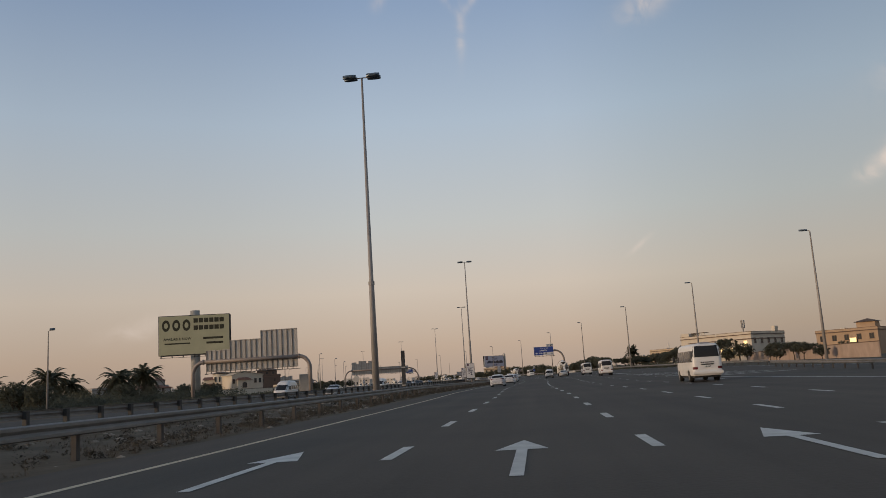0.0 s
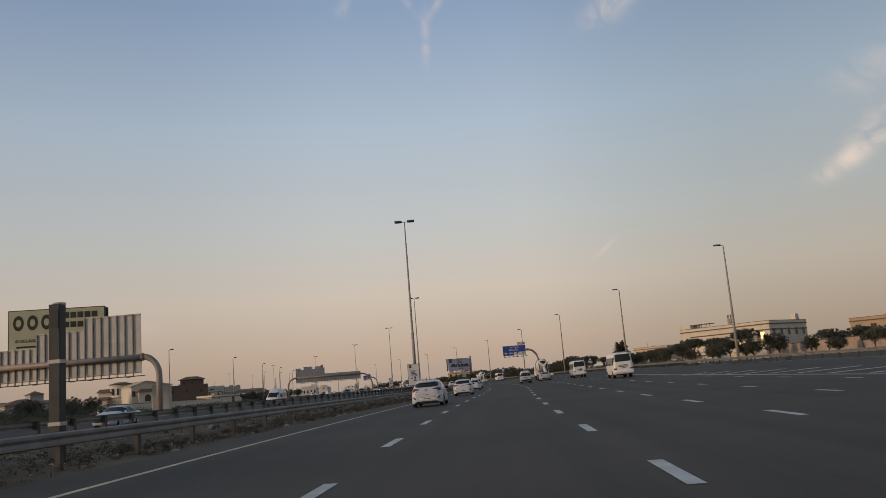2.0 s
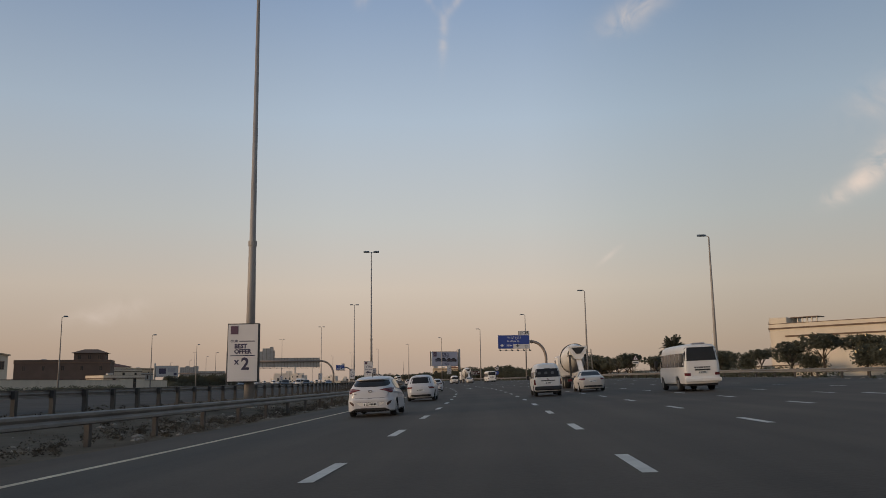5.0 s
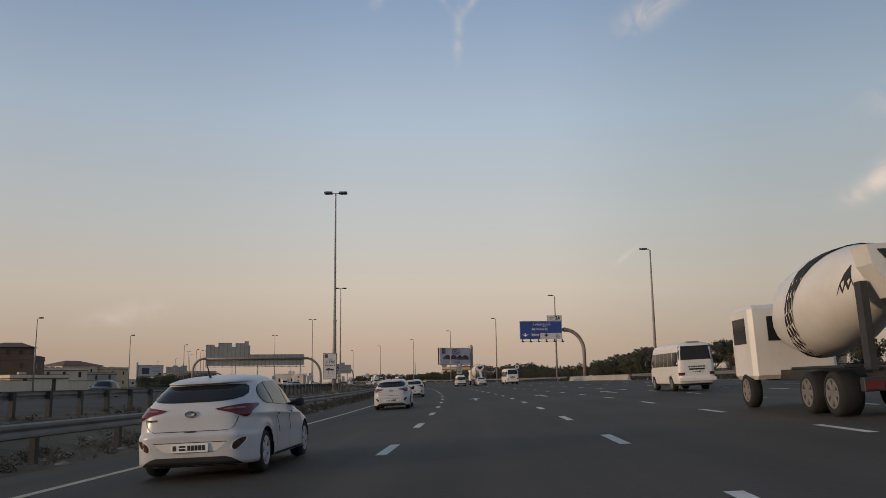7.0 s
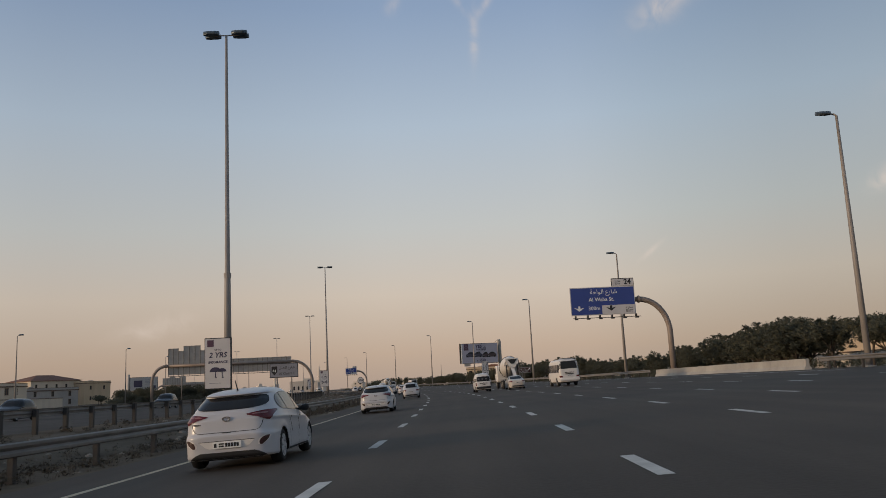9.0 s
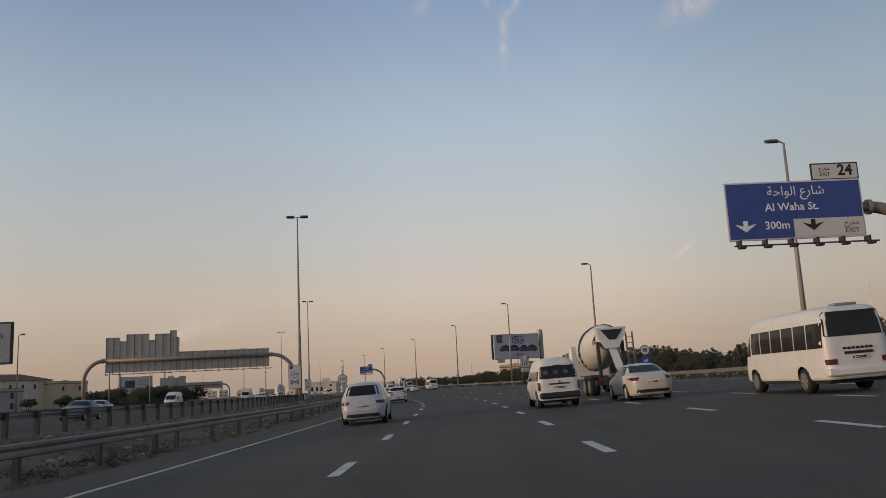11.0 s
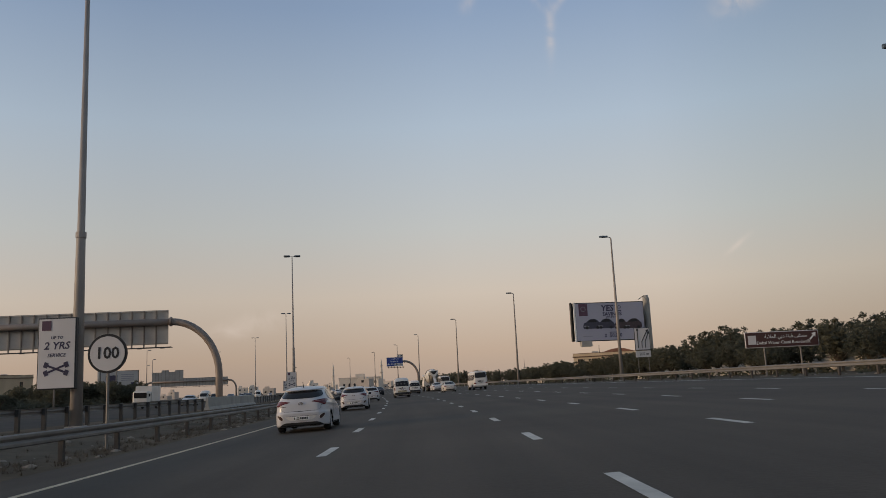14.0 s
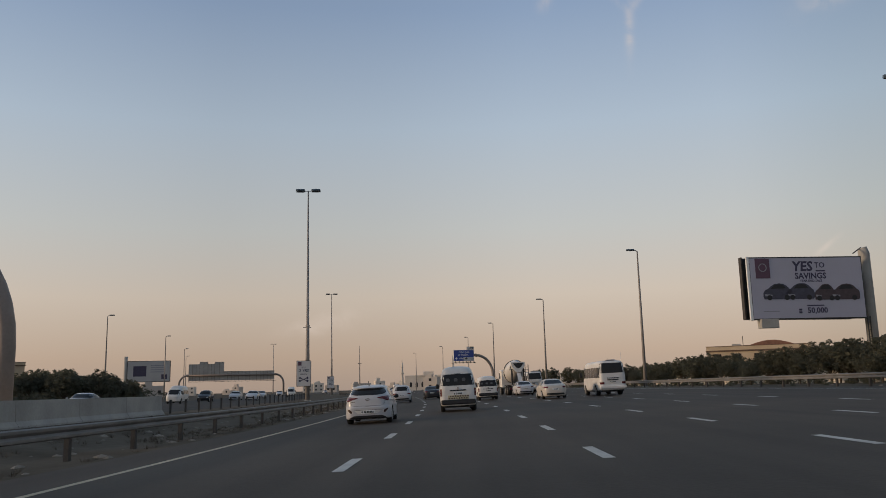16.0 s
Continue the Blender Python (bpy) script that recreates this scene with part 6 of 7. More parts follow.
# a small white box lorry on the far side
g = thing("box_lorry", "small white box lorry on the oncoming carriageway", "truck", drive(490, -29.5, 180), group="traffic")
part("cargo_box", boxes((-1.0, 1.0, -3.1, 1.1, 0.9, 2.75), bevel=0.04), VANWHITE, g, "white cargo box")
part("cab", boxes((-0.9, 0.9, 1.25, 2.7, 0.5, 2.15), bevel=0.15), VANWHITE, g)
part("windscreen", boxes((-0.76, 0.76, 2.67, 2.715, 1.3, 1.95), bevel=0.02), GLASS, g)
part("chassis", boxes((-0.75, 0.75, -3.0, 2.5, 0.45, 0.85)), DARK, g)
for sd_ in (1, -1):
    part("head_light", boxes((sd_ * 0.62 - 0.16, sd_ * 0.62 + 0.16, 2.68, 2.72, 0.72, 0.9)), CLEARL, g)
    part("wing_mirror", boxes((sd_ * 1.02 - 0.08, sd_ * 1.02 + 0.08, 2.4, 2.5, 1.5, 1.85)), BLACKPL, g)
    for y in (-1.9, 1.9):
        wheel(g, sd_ * 0.95, y, 0.38, 0.24, sd_, STEEL, 6)


# ---- buildings ----
RENDER_W = material("white_render", (0.58, 0.5, 0.4), 0.85, var=0.08, scale=0.4, fine=6, streak=0.25)
RENDER_C = material("cream_render", (0.5, 0.39, 0.27), 0.85, var=0.1, scale=0.4, fine=6, streak=0.25)
RENDER_T = material("tan_render", (0.42, 0.29, 0.19), 0.85, var=0.1, scale=0.4, fine=6, streak=0.25)
RENDER_B = material("brown_cladding", (0.09, 0.065, 0.055), 0.8, var=0.15, scale=0.4, fine=6)
RENDER_G = material("grey_render", (0.34, 0.32, 0.3), 0.85, var=0.1, scale=0.4, fine=6)
CORNICE = material("brown_cornice", (0.13, 0.085, 0.06), 0.8, var=0.12)
ROOFTILE = material("terracotta_roof", (0.2, 0.1, 0.07), 0.85, var=0.2, scale=2)
WINGLASS = material("window_glass", (0.03, 0.032, 0.036), 0.12, var=0.1, spec=0.6)
WALLT = material("compound_wall", (0.4, 0.29, 0.22), 0.9, var=0.12, scale=0.5, fine=6)


def window_part(g, wall, x, z, w, h, y, side):
    """A framed window on the -y (side 0), +x (1) or -x (2) face of a block."""
    fr = boxes((-w / 2 - 0.09, -w / 2, -0.06, 0.04, -h / 2 - 0.09, h / 2 + 0.09), (w / 2, w / 2 + 0.09, -0.06, 0.04, -h / 2 - 0.09, h / 2 + 0.09), (-w / 2, w / 2, -0.06, 0.04, h / 2, h / 2 + 0.09), (-w / 2 - 0.12, w / 2 + 0.12, -0.12, 0.04, -h / 2 - 0.12, -h / 2), (-0.03, 0.03, -0.03, 0.03, -h / 2, h / 2))
    win = part("window", fr, CORNICE, g)
    rot = {0: 0, 1: 90, 2: -90}[side]
    pos = (x, y, z) if side == 0 else (y, x, z)
    win.matrix_basis = Matrix.Translation(pos) @ Matrix.Rotation(radians(rot), 4, "Z")
    part("pane", boxes((-w / 2, w / 2, -0.025, 0.02, -h / 2, h / 2)), WINGLASS, win)
    return win


def block_house(m, w, d, h, mat, label, storeys=2, name="villa", roof="flat", group="villas", tower=False, faces=(0, 1, 2), detail=True, z0=-1.5, bay=3.4, win=(1.2, 1.6)):
    """A house with parapet, cornices and framed windows; its front is the -y face."""
    g = thing(name, label, "house", m, group=group)
    wall = part("wall", boxes((-w / 2, w / 2, 0, d, z0, h)), mat, g)
    if roof == "flat":
        part("parapet", boxes((-w / 2 - 0.1, w / 2 + 0.1, -0.1, 0.2, h, h + 0.7), (-w / 2 - 0.1, w / 2 + 0.1, d - 0.2, d + 0.1, h, h + 0.7), (-w / 2 - 0.1, -w / 2 + 0.2, 0.2, d - 0.2, h, h + 0.7), (w / 2 - 0.2, w / 2 + 0.1, 0.2, d - 0.2, h, h + 0.7)), mat, g)
        part("cornice", boxes((-w / 2 - 0.22, w / 2 + 0.22, -0.22, 0.0, h - 0.25, h + 0.02), (-w / 2 - 0.22, -w / 2 - 0.0, 0.0, d, h - 0.25, h + 0.02), (w / 2 + 0.0, w / 2 + 0.22, 0.0, d, h - 0.25, h + 0.02)), CORNICE, g)
        part("coping", boxes((-w / 2 - 0.16, w / 2 + 0.16, -0.16, 0.26, h + 0.7, h + 0.8), (-w / 2 - 0.16, -w / 2 + 0.26, 0.26, d, h + 0.7, h + 0.8), (w / 2 - 0.26, w / 2 + 0.16, 0.26, d, h + 0.7, h + 0.8)), CORNICE, g)
    else:
        bm = bmesh.new()
        e_ = 0.5
        base = [bm.verts.new(p) for p in ((-w / 2 - e_, -e_, h), (w / 2 + e_, -e_, h), (w / 2 + e_, d + e_, h), (-w / 2 - e_, d + e_, h))]
        low = [bm.verts.new((v.co.x, v.co.y, h - 0.2)) for v in base]
        r0, r1 = bm.verts.new((-w / 2 + d / 2, d / 2, h + d * 0.16)), bm.verts.new((w / 2 - d / 2, d / 2, h + d * 0.16))
        for f_ in ((base[0], base[1], r1, r0), (base[1], base[2], r1), (base[2], base[3], r0, r1), (base[3], base[0], r0), tuple(low)):
            bm.faces.new(f_)
        for k in range(4):
            bm.faces.new((base[k], base[(k + 1) % 4], low[(k + 1) % 4], low[k]))
        part("roof", bm, ROOFTILE, g, "terracotta hip roof")
    fh = h / storeys
    if detail:
        for st in range(storeys):
            z = fh * (st + 0.55)
            if 0 in faces:
                n_ = max(2, int(w / bay))
                for k in range(n_):
                    window_part(g, wall, -w / 2 + w * (k + 0.5) / n_, z, *win, 0.0, 0)
            for sd_, fx in ((1, w / 2), (2, -w / 2)):
                if sd_ in faces:
                    n_ = max(2, int(d / bay * 0.85))
                    for k in range(n_):
                        window_part(g, wall, d * (k + 0.5) / n_, z, win[0] * 0.92, win[1], fx, sd_)
    if tower:
        part("stair_tower", boxes((w * 0.12, w * 0.42, d * 0.3, d * 0.7, h, h + 2.6)), mat, g)
        bm = bmesh.new()
        c = (w * 0.27, d * 0.5)
        vs = [bm.verts.new(p) for p in ((w * 0.08, d * 0.24, h + 2.6), (w * 0.46, d * 0.24, h + 2.6), (w * 0.46, d * 0.76, h + 2.6), (w * 0.08, d * 0.76, h + 2.6))]
        ap = bm.verts.new((*c, h + 3.7))
        bm.faces.new(vs)
        for k in range(4):
            bm.faces.new((vs[k], vs[(k + 1) % 4], ap))
        part("tower_roof", bm, ROOFTILE if roof != "flat" else CORNICE, g)
    rnd = random.Random(int(w * 100 + d * 10 + h))
    for k in range(2):
        x, y = rnd.uniform(-w * 0.4, w * 0.1), rnd.uniform(0.3, 0.8) * d
        if roof == "flat":
            part("water_tank", boxes((x, x + 1.6, y, y + 1.2, h, h + rnd.uniform(0.9, 1.5)), bevel=0.06), PANEL, g)
    return g


def facing(x0, y0, x1, y1, z=0.0):
    """A pose whose x runs from the first point to the second, centred between them."""
    a = math.atan2(y1 - y0, x1 - x0)
    return Matrix.Translation(((x0 + x1) / 2, (y0 + y1) / 2, z)) @ Matrix.Rotation(a, 4, "Z"), math.hypot(x1 - x0, y1 - y0)


# the long pale building right of the road: one wall along the road, one across
m_, w_ = facing(68.5, 294.2, 86.5, 273.8)
g = block_house(m_, w_, 21.0, 10.1, RENDER_W, "long white flat-roofed building with brown cornices", 2, "building", faces=(1,), group="roadside buildings")
part("string_course", boxes((-w_ / 2 + 3, w_ / 2 + 0.08, -0.14, 0.0, 8.3, 8.6), (w_ / 2, w_ / 2 + 0.14, 0.0, 21, 8.3, 8.6)), CORNICE, g)
part("roof_room", boxes((-w_ / 2, -w_ / 2 + 3.4, 0, 6, 10.9, 12.0)), RENDER_W, g)
for k in range(6):
    part("roof_post", boxes((-w_ / 2 + 3.6 + k * 0.9, -w_ / 2 + 3.8 + k * 0.9, 2, 2.2, 10.1, 12.0)), RENDER_W, g)
part("pergola", boxes((-w_ / 2 + 3.4, -w_ / 2 + 8.6, 1.6, 4.4, 11.9, 12.05)), CORNICE, g)
part("roof_room", boxes((w_ / 2 - 1.6, w_ / 2 - 0.4, 16, 18, 10.1, 12.6)), RENDER_W, g)
part("awning", boxes((2, 9, -1.6, 0, 3.2, 3.4)), CREAM, g)
# gold panes with weak emission on the wall beside the road
GOLD = material("gold_window", (1.0, 0.72, 0.3), 0.5, emit=1.2, var=0.0)
for x, z, w2, h2 in ((-9.0, 6.2, 2.0, 1.2), (4.2, 5.2, 4.6, 1.1), (3.6, 7.2, 1.8, 1.7), (11.4, 7.0, 1.2, 1.8)):
    part("gold_window", boxes((x - w2 / 2, x + w2 / 2, -0.08, -0.02, z - h2 / 2, z + h2 / 2)), GOLD, g, "window glowing gold")

# tan villas right of it, with compound walls
block_house(Matrix.Translation((112, 262, 0)) @ Matrix.Rotation(radians(-38), 4, "Z"), 18, 14, 8.6, RENDER_T, "tan villa with a small domed stair tower", 2, tower=True, faces=(0, 2))
block_house(Matrix.Translation((126, 236, 0)) @ Matrix.Rotation(radians(-40), 4, "Z"), 20, 14, 8.8, RENDER_C, "cream villa behind a compound wall", 2, faces=(0, 2))
g = thing("lit_sign", "small glowing yellow sign on a villa wall", "sign", Matrix.Translation((104.5, 240.5, 5.4)) @ Matrix.Rotation(radians(-60), 4, "Z"))
part("case", boxes((-1.0, 1.0, -0.1, 0.1, -0.6, 0.6), bevel=0.04), GOLD, g)
part("bracket", boxes((-0.1, 0.1, 0.1, 2.0, -6.5, 0.1)), DARK, g)


def compound_wall(pts, h, label, mat=WALLT):
    g = thing("compound_wall", label, "wall", kind="structure")
    for (s0, o0), (s1, o1) in zip(pts, pts[1:]):
        n_ = max(1, int(math.hypot(s1 - s0, o1 - o0) / 5))
        for k in range(n_):
            a = at(s0 + (s1 - s0) * k / n_, o0 + (o1 - o0) * k / n_)
            b = at(s0 + (s1 - s0) * (k + 1) / n_, o0 + (o1 - o0) * (k + 1) / n_)
            d = (b - a)
            nrm = Vector((-d.y, d.x, 0)).normalized() * 0.12
            bm = bmesh.new()
            loft(bm, [[p - nrm - Vector((0, 0, 0.4)), p + nrm - Vector((0, 0, 0.4)), p + nrm + Vector((0, 0, h)), p - nrm + Vector((0, 0, h))] for p in (a, b)])
            part("wall_panel", bm, mat, g)
            bm = bmesh.new()
            loft(bm, [[p - nrm * 1.5 + Vector((0, 0, h)), p + nrm * 1.5 + Vector((0, 0, h)), p + nrm * 1.5 + Vector((0, 0, h + 0.14)), p - nrm * 1.5 + Vector((0, 0, h + 0.14))] for p in (a, b)])
            part("wall_coping", bm, CORNICE, g)


compound_wall([(150, 62), (215, 66), (262, 74)], 2.6, "tan rendered compound wall beside the villas")
compound_wall([(268, 60), (330, 56), (400, 54)], 1.8, "pale compound wall behind the trees", RENDER_W)
compound_wall([(440, 50), (520, 55), (640, 54)], 1.6, "white compound wall behind the trees", RENDER_W)

compound_wall([(256, -92.3), (300, -91), (360, -87), (430, -83), (478, -82)], 2.3, "pale garden wall before the far villas", RENDER_W)

# more houses right of the road
RIGHT = [(337, 62, 17, 12, 4.1, RENDER_C, "low cream villa behind roadside trees", "flat", False), (408, 100, 18, 12, 8.4, RENDER_C, "cream villa far behind roadside trees", "flat", False),
         (505, 92, 18, 12, 4.8, RENDER_W, "white villa behind the trees", "flat", False)]
for s, o, w, d, h, mt, lb, rf, tw in RIGHT:
    block_house(along(s, o, 0, -60), w, d, h, mt, lb, 2, roof=rf, tower=tw, faces=(0, 2))
m_, w_ = facing(-3.8, 600, 14.0, 598)
g = block_house(m_, w_, 14, 6.9, RENDER_C, "long cream hall with a low curved tiled roof", 2, "building", faces=(0, 2), group="roadside buildings")
bm = bmesh.new()
loft(bm, [[(x, y, 7.5 + 1.1 * math.sin(math.pi * (x + 2) / 9)) for y in (1, 12)] + [(x, y, 6.9) for y in (12, 1)] for x in range(-2, 8)])
part("vault_roof", bm, ROOFTILE, g, "low curved tiled roof")
part("flag_pole", tube(bmesh.new(), [(-2.5, 3, 7), (-2.5, 3, 9.6)], 0.06, 6), DARK, g)

# villas beyond the oncoming road
rnd = random.Random(4)
LEFT = [(293, -124, 12, 10, 4.6, RENDER_G, "hip"), (392, -84, 13, 10, 3.0, RENDER_W, "flat"),
        (462, -98, 20, 16, 5.8, RENDER_W, "flat"), (490, -102, 18, 14, 6.2, RENDER_W, "flat"), (545, -98, 18, 12, 5.4, RENDER_G, "flat"), (648, -110, 24, 16, 10.8, RENDER_W, "hip"), (654, -94, 14, 12, 9.2, RENDER_C, "flat"),
        (326, -142, 30, 12, 5.2, RENDER_G, "flat")]
for s, o, w, d, h, mt, rf in LEFT:
    nm = {"white_render": "white villa", "cream_render": "cream villa", "brown_cladding": "dark brown villa", "grey_render": "grey flat-roofed building"}[mt.name]
    block_house(along(s, o, 0, 42), w, d, h, mt, nm + " beyond the oncoming carriageway", 2, roof=rf, tower=(h == 4.6), faces=(0, 1), bay=4.8, win=(0.75, 1.5))

# round stair tower beside the white villa
g = thing("round_tower", "round cream stair tower with brown eaves beside a villa", "tower", along(322.5, -107), group="villas")
shaft = part("shaft", tube(bmesh.new(), [(0, 0, -1), (0, 0, 9.0)], 3.2, 24), RENDER_W, g, smooth=True)
part("eave", tube(bmesh.new(), [(0, 0, 8.7), (0, 0, 8.95), (0, 0, 9.5)], [3.55, 3.6, 1.2], 24), CORNICE, g, "brown tiled eave")
part("string_course", tube(bmesh.new(), [(0, 0, 4.6), (0, 0, 4.85)], 3.3, 24), CORNICE, g)
for k in range(3):
    part("slit_window", boxes((-1.9 + 1.6 * k, -1.3 + 1.6 * k, -3.26, -2.4, 5.6, 7.6)), WINGLASS, g)
part("side_wing", boxes((-6.2, -2.4, -2.2, 3.5, -1, 6.6)), RENDER_W, g)
part("wing_roof", loft(bmesh.new(), [[(x, -2.8, 6.6 + dz), (x, 4.0, 6.6 + dz), (x, 0.6, 7.7 + dz)] for x, dz in ((-6.7, 0), (-2.2, 0))]), ROOFTILE, g, "brown tiled wing roof")
part("side_wing", boxes((-5.4, -2.9, -4.6, -2.25, -1, 4.2)), RENDER_W, g)
part("wing_roof", loft(bmesh.new(), [[(x, -5.0, 4.2), (x, -2.0, 4.2), (x, -2.0, 5.3)] for x in (-5.8, -2.6)]), ROOFTILE, g, "brown tiled lean-to roof")

# white villa with a broad low gable and an arched porch
m_, w_ = facing(-95.6, 301.4, -86.2, 309.2)
g = thing("villa", "white villa with a low gable and an arched porch", "house", m_, group="villas")
wall = part("wall", loft(bmesh.new(), [[(-w_ / 2, y, -1), (w_ / 2, y, -1), (w_ / 2, y, 7.5), (-1.6, y, 8.9), (-w_ / 2, y, 7.5)] for y in (0, 13)]), RENDER_W, g)
for x0, z0, x1, z1 in ((-w_ / 2 - 0.4, 7.42, -1.6, 8.95), (-1.6, 8.95, w_ / 2 + 0.4, 7.42)):
    part("roof_slab", loft(bmesh.new(), [[(x0, y, z0), (x1, y, z1), (x1, y, z1 + 0.22), (x0, y, z0 + 0.22)] for y in (-0.45, 13.4)]), RENDER_C, g, "pale tiled roof slab")
porch = part("porch", boxes((-4.4, 0.8, -1.7, 0.0, -1, 5.7)), RENDER_W, g)
part("porch_roof", loft(bmesh.new(), [[(-4.9, -2.2, 5.7), (1.3, -2.2, 5.7), (1.3, -0.02, 5.7), (-4.9, -0.02, 5.7)], [(-3.6, -0.9, 6.7), (0.0, -0.9, 6.7), (0.0, -0.02, 6.7), (-3.6, -0.02, 6.7)]]), ROOFTILE, porch, "small brown tiled porch roof")
part("arched_window", flat([(-2.7, 2.9)] + [(-1.8 + 0.9 * math.cos(a), 4.2 + 0.8 * math.sin(a)) for a in (math.pi * (1 - k / 8) for k in range(9))] + [(-0.9, 2.9)], -1.78, -1.66), WINGLASS, porch)
part("arched_door", flat([(-2.5, -0.4)] + [(-1.8 + 0.7 * math.cos(a), 1.4 + 0.6 * math.sin(a)) for a in (math.pi * (1 - k / 8) for k in range(9))] + [(-1.1, -0.4)], -1.78, -1.66), CORNICE, porch)
for x, z in ((3.2, 5.4), (5.0, 5.4), (3.2, 1.6), (5.0, 1.6), (-5.4, 5.4), (-5.4, 1.6)):
    window_part(g, wall, x, z, 0.8, 1.5, 0.0, 0)
for y in (3.0, 8.0):
    window_part(g, wall, y, 5.2, 0.8, 1.5, w_ / 2, 1)

# dark brown house with a raised hip-roofed storey
m_, w_ = facing(-129.4, 391.8, -102.7, 400.3)
g = block_house(m_, w_, 14, 8.2, RENDER_B, "dark brown house with a raised hip-roofed storey", 2, faces=(0, 1), bay=5.5, win=(0.8, 1.4))
upper = part("upper_storey", boxes((w_ / 2 - 11.0, w_ / 2 - 1.6, 0.8, 9.0, 8.2, 11.2)), RENDER_B, g)
part("upper_roof", loft(bmesh.new(), [[(w_ / 2 - 11.8, 0.0, 11.2), (w_ / 2 - 0.8, 0.0, 11.2), (w_ / 2 - 0.8, 9.8, 11.2), (w_ / 2 - 11.8, 9.8, 11.2)], [(w_ / 2 - 8.4, 4.5, 12.5), (w_ / 2 - 4.2, 4.5, 12.5), (w_ / 2 - 4.2, 5.2, 12.5), (w_ / 2 - 8.4, 5.2, 12.5)]]), CORNICE, g, "dark tiled hip roof")
for k in range(3):
    window_part(g, upper, w_ / 2 - 9.4 + 3.0 * k, 9.8, 1.0, 1.3, 0.8, 0)

# tall pale box beside the gantry leg on the far side
g = thing("equipment_box", "tall pale equipment box beside a gantry leg", "cabinet", along(164.4, -44.3, 0.0, 12), group="roadside boxes")
part("body", boxes((-1.15, 1.15, -0.6, 0.6, 0.0, 4.1), bevel=0.04), PANEL, g)
part("door", boxes((-1.0, -0.03, -0.64, -0.6, 0.5, 3.8)), PANEL, g)
part("door", boxes((0.03, 1.0, -0.64, -0.6, 0.5, 3.8)), PANEL, g)
part("plinth", boxes((-1.4, 1.4, -0.9, 0.9, -0.4, 0.35), bevel=0.03), CONCRETE, g)


# far town on the horizon, low white blocks with a few towers
FARW = material("far_pale_wall", (0.68, 0.6, 0.52), 0.9, var=0.12, scale=0.05)
FARG = material("far_grey_wall", (0.5, 0.44, 0.39), 0.9, var=0.12, scale=0.05)
rnd = random.Random(11)
for k in range(120):
    a = radians(rnd.uniform(-40, 16))
    dist = rnd.uniform(640, 1100)
    x, y = 0 + dist * math.sin(a), 150 + dist * math.cos(a)
    s_, o_ = lateral(x, y)
    if -70 < o_ < 45 and s_ < 1100:
        continue
    w, d, h = rnd.uniform(6, 14), rnd.uniform(6, 12), rnd.choice((3.5, 4, 5, 5, 6, 7, 8))
    g = thing("distant_building", "pale flat-roofed building on the horizon", "building", Matrix.Translation((x, y, 0)) @ Matrix.Rotation(-a + rnd.uniform(-0.4, 0.4), 4, "Z"), group="far town")
    part("wall", boxes((-w / 2, w / 2, 0, d, -2, h), (-w / 2 + 1, -w / 2 + 4, 2, 5, h, h + rnd.uniform(1, 2.6))), rnd.choice((FARW, FARW, FARG)), g)
    n_ = int(w / 4)
    for st in range(max(1, int(h / 3.4))):
        for i in range(n_):
            xx = -w / 2 + w * (i + 0.5) / n_
            part("window", boxes((xx - 0.7, xx + 0.7, -0.12, 0.02, 1.6 + 3.3 * st, 3.0 + 3.3 * st)), WINGLASS, g)
for x, y in ((-250, 1190), (-183, 1122), (150, 690)):
    k = 0.85 if x < 0 else 0.62
    g = thing("minaret", "slender pale minaret far off", "minaret", Matrix.Translation((x, y, 0)), group="minarets")
    part("shaft", tube(bmesh.new(), [(0, 0, -2), (0, 0, 18 * k), (0, 0, 25 * k)], [1.7 * k, 1.5 * k, 1.2 * k], 12), FARW, g)
    part("balcony", tube(bmesh.new(), [(0, 0, 18 * k), (0, 0, 18.8 * k)], [1.9 * k, 2.4 * k], 12), FARW, g)
    part("balcony", tube(bmesh.new(), [(0, 0, 25 * k), (0, 0, 25.7 * k)], [1.4 * k, 1.8 * k], 12), FARW, g)
    part("spire", tube(bmesh.new(), [(0, 0, 25.7 * k), (0, 0, 29 * k), (0, 0, 34 * k)], [1.0 * k, 0.9 * k, 0.05], 12), FARW, g)
g = thing("mosque_hall", "long cream hall with a small roof kiosk far off", "mosque", Matrix.Translation((-150, 925, 0)) @ Matrix.Rotation(radians(12), 4, "Z"))
part("hall", boxes((-14, 14, 0, 16, -2, 8.5)), FARW, g)
part("parapet", boxes((-14.2, 14.2, -0.2, 0.4, 8.5, 9.2)), FARW, g)
part("roof_kiosk", boxes((-3, 3, 5, 10, 8.5, 11.5)), FARW, g)
for k in range(7):
    part("arched_window", flat([(-11.2 + 3.6 * k, 2.0), (-9.8 + 3.6 * k, 2.0), (-9.8 + 3.6 * k, 4.6), (-10.5 + 3.6 * k, 5.4), (-11.2 + 3.6 * k, 4.6)], -0.1, 0.05), WINGLASS, g)
for x, y, h in ((-222, 999, 33), (-60, 1250, 26)):
    g = thing("lattice_mast", "thin lattice radio mast far off", "mast", Matrix.Translation((x, y, 0)), group="radio masts")
    part("shaft", tube(bmesh.new(), [(0, 0, -2), (0, 0, h)], [0.6, 0.12], 4), POLE, g)
    part("platform", boxes((-1, 1, -1, 1, h * 0.6, h * 0.6 + 0.5)), POLE, g)


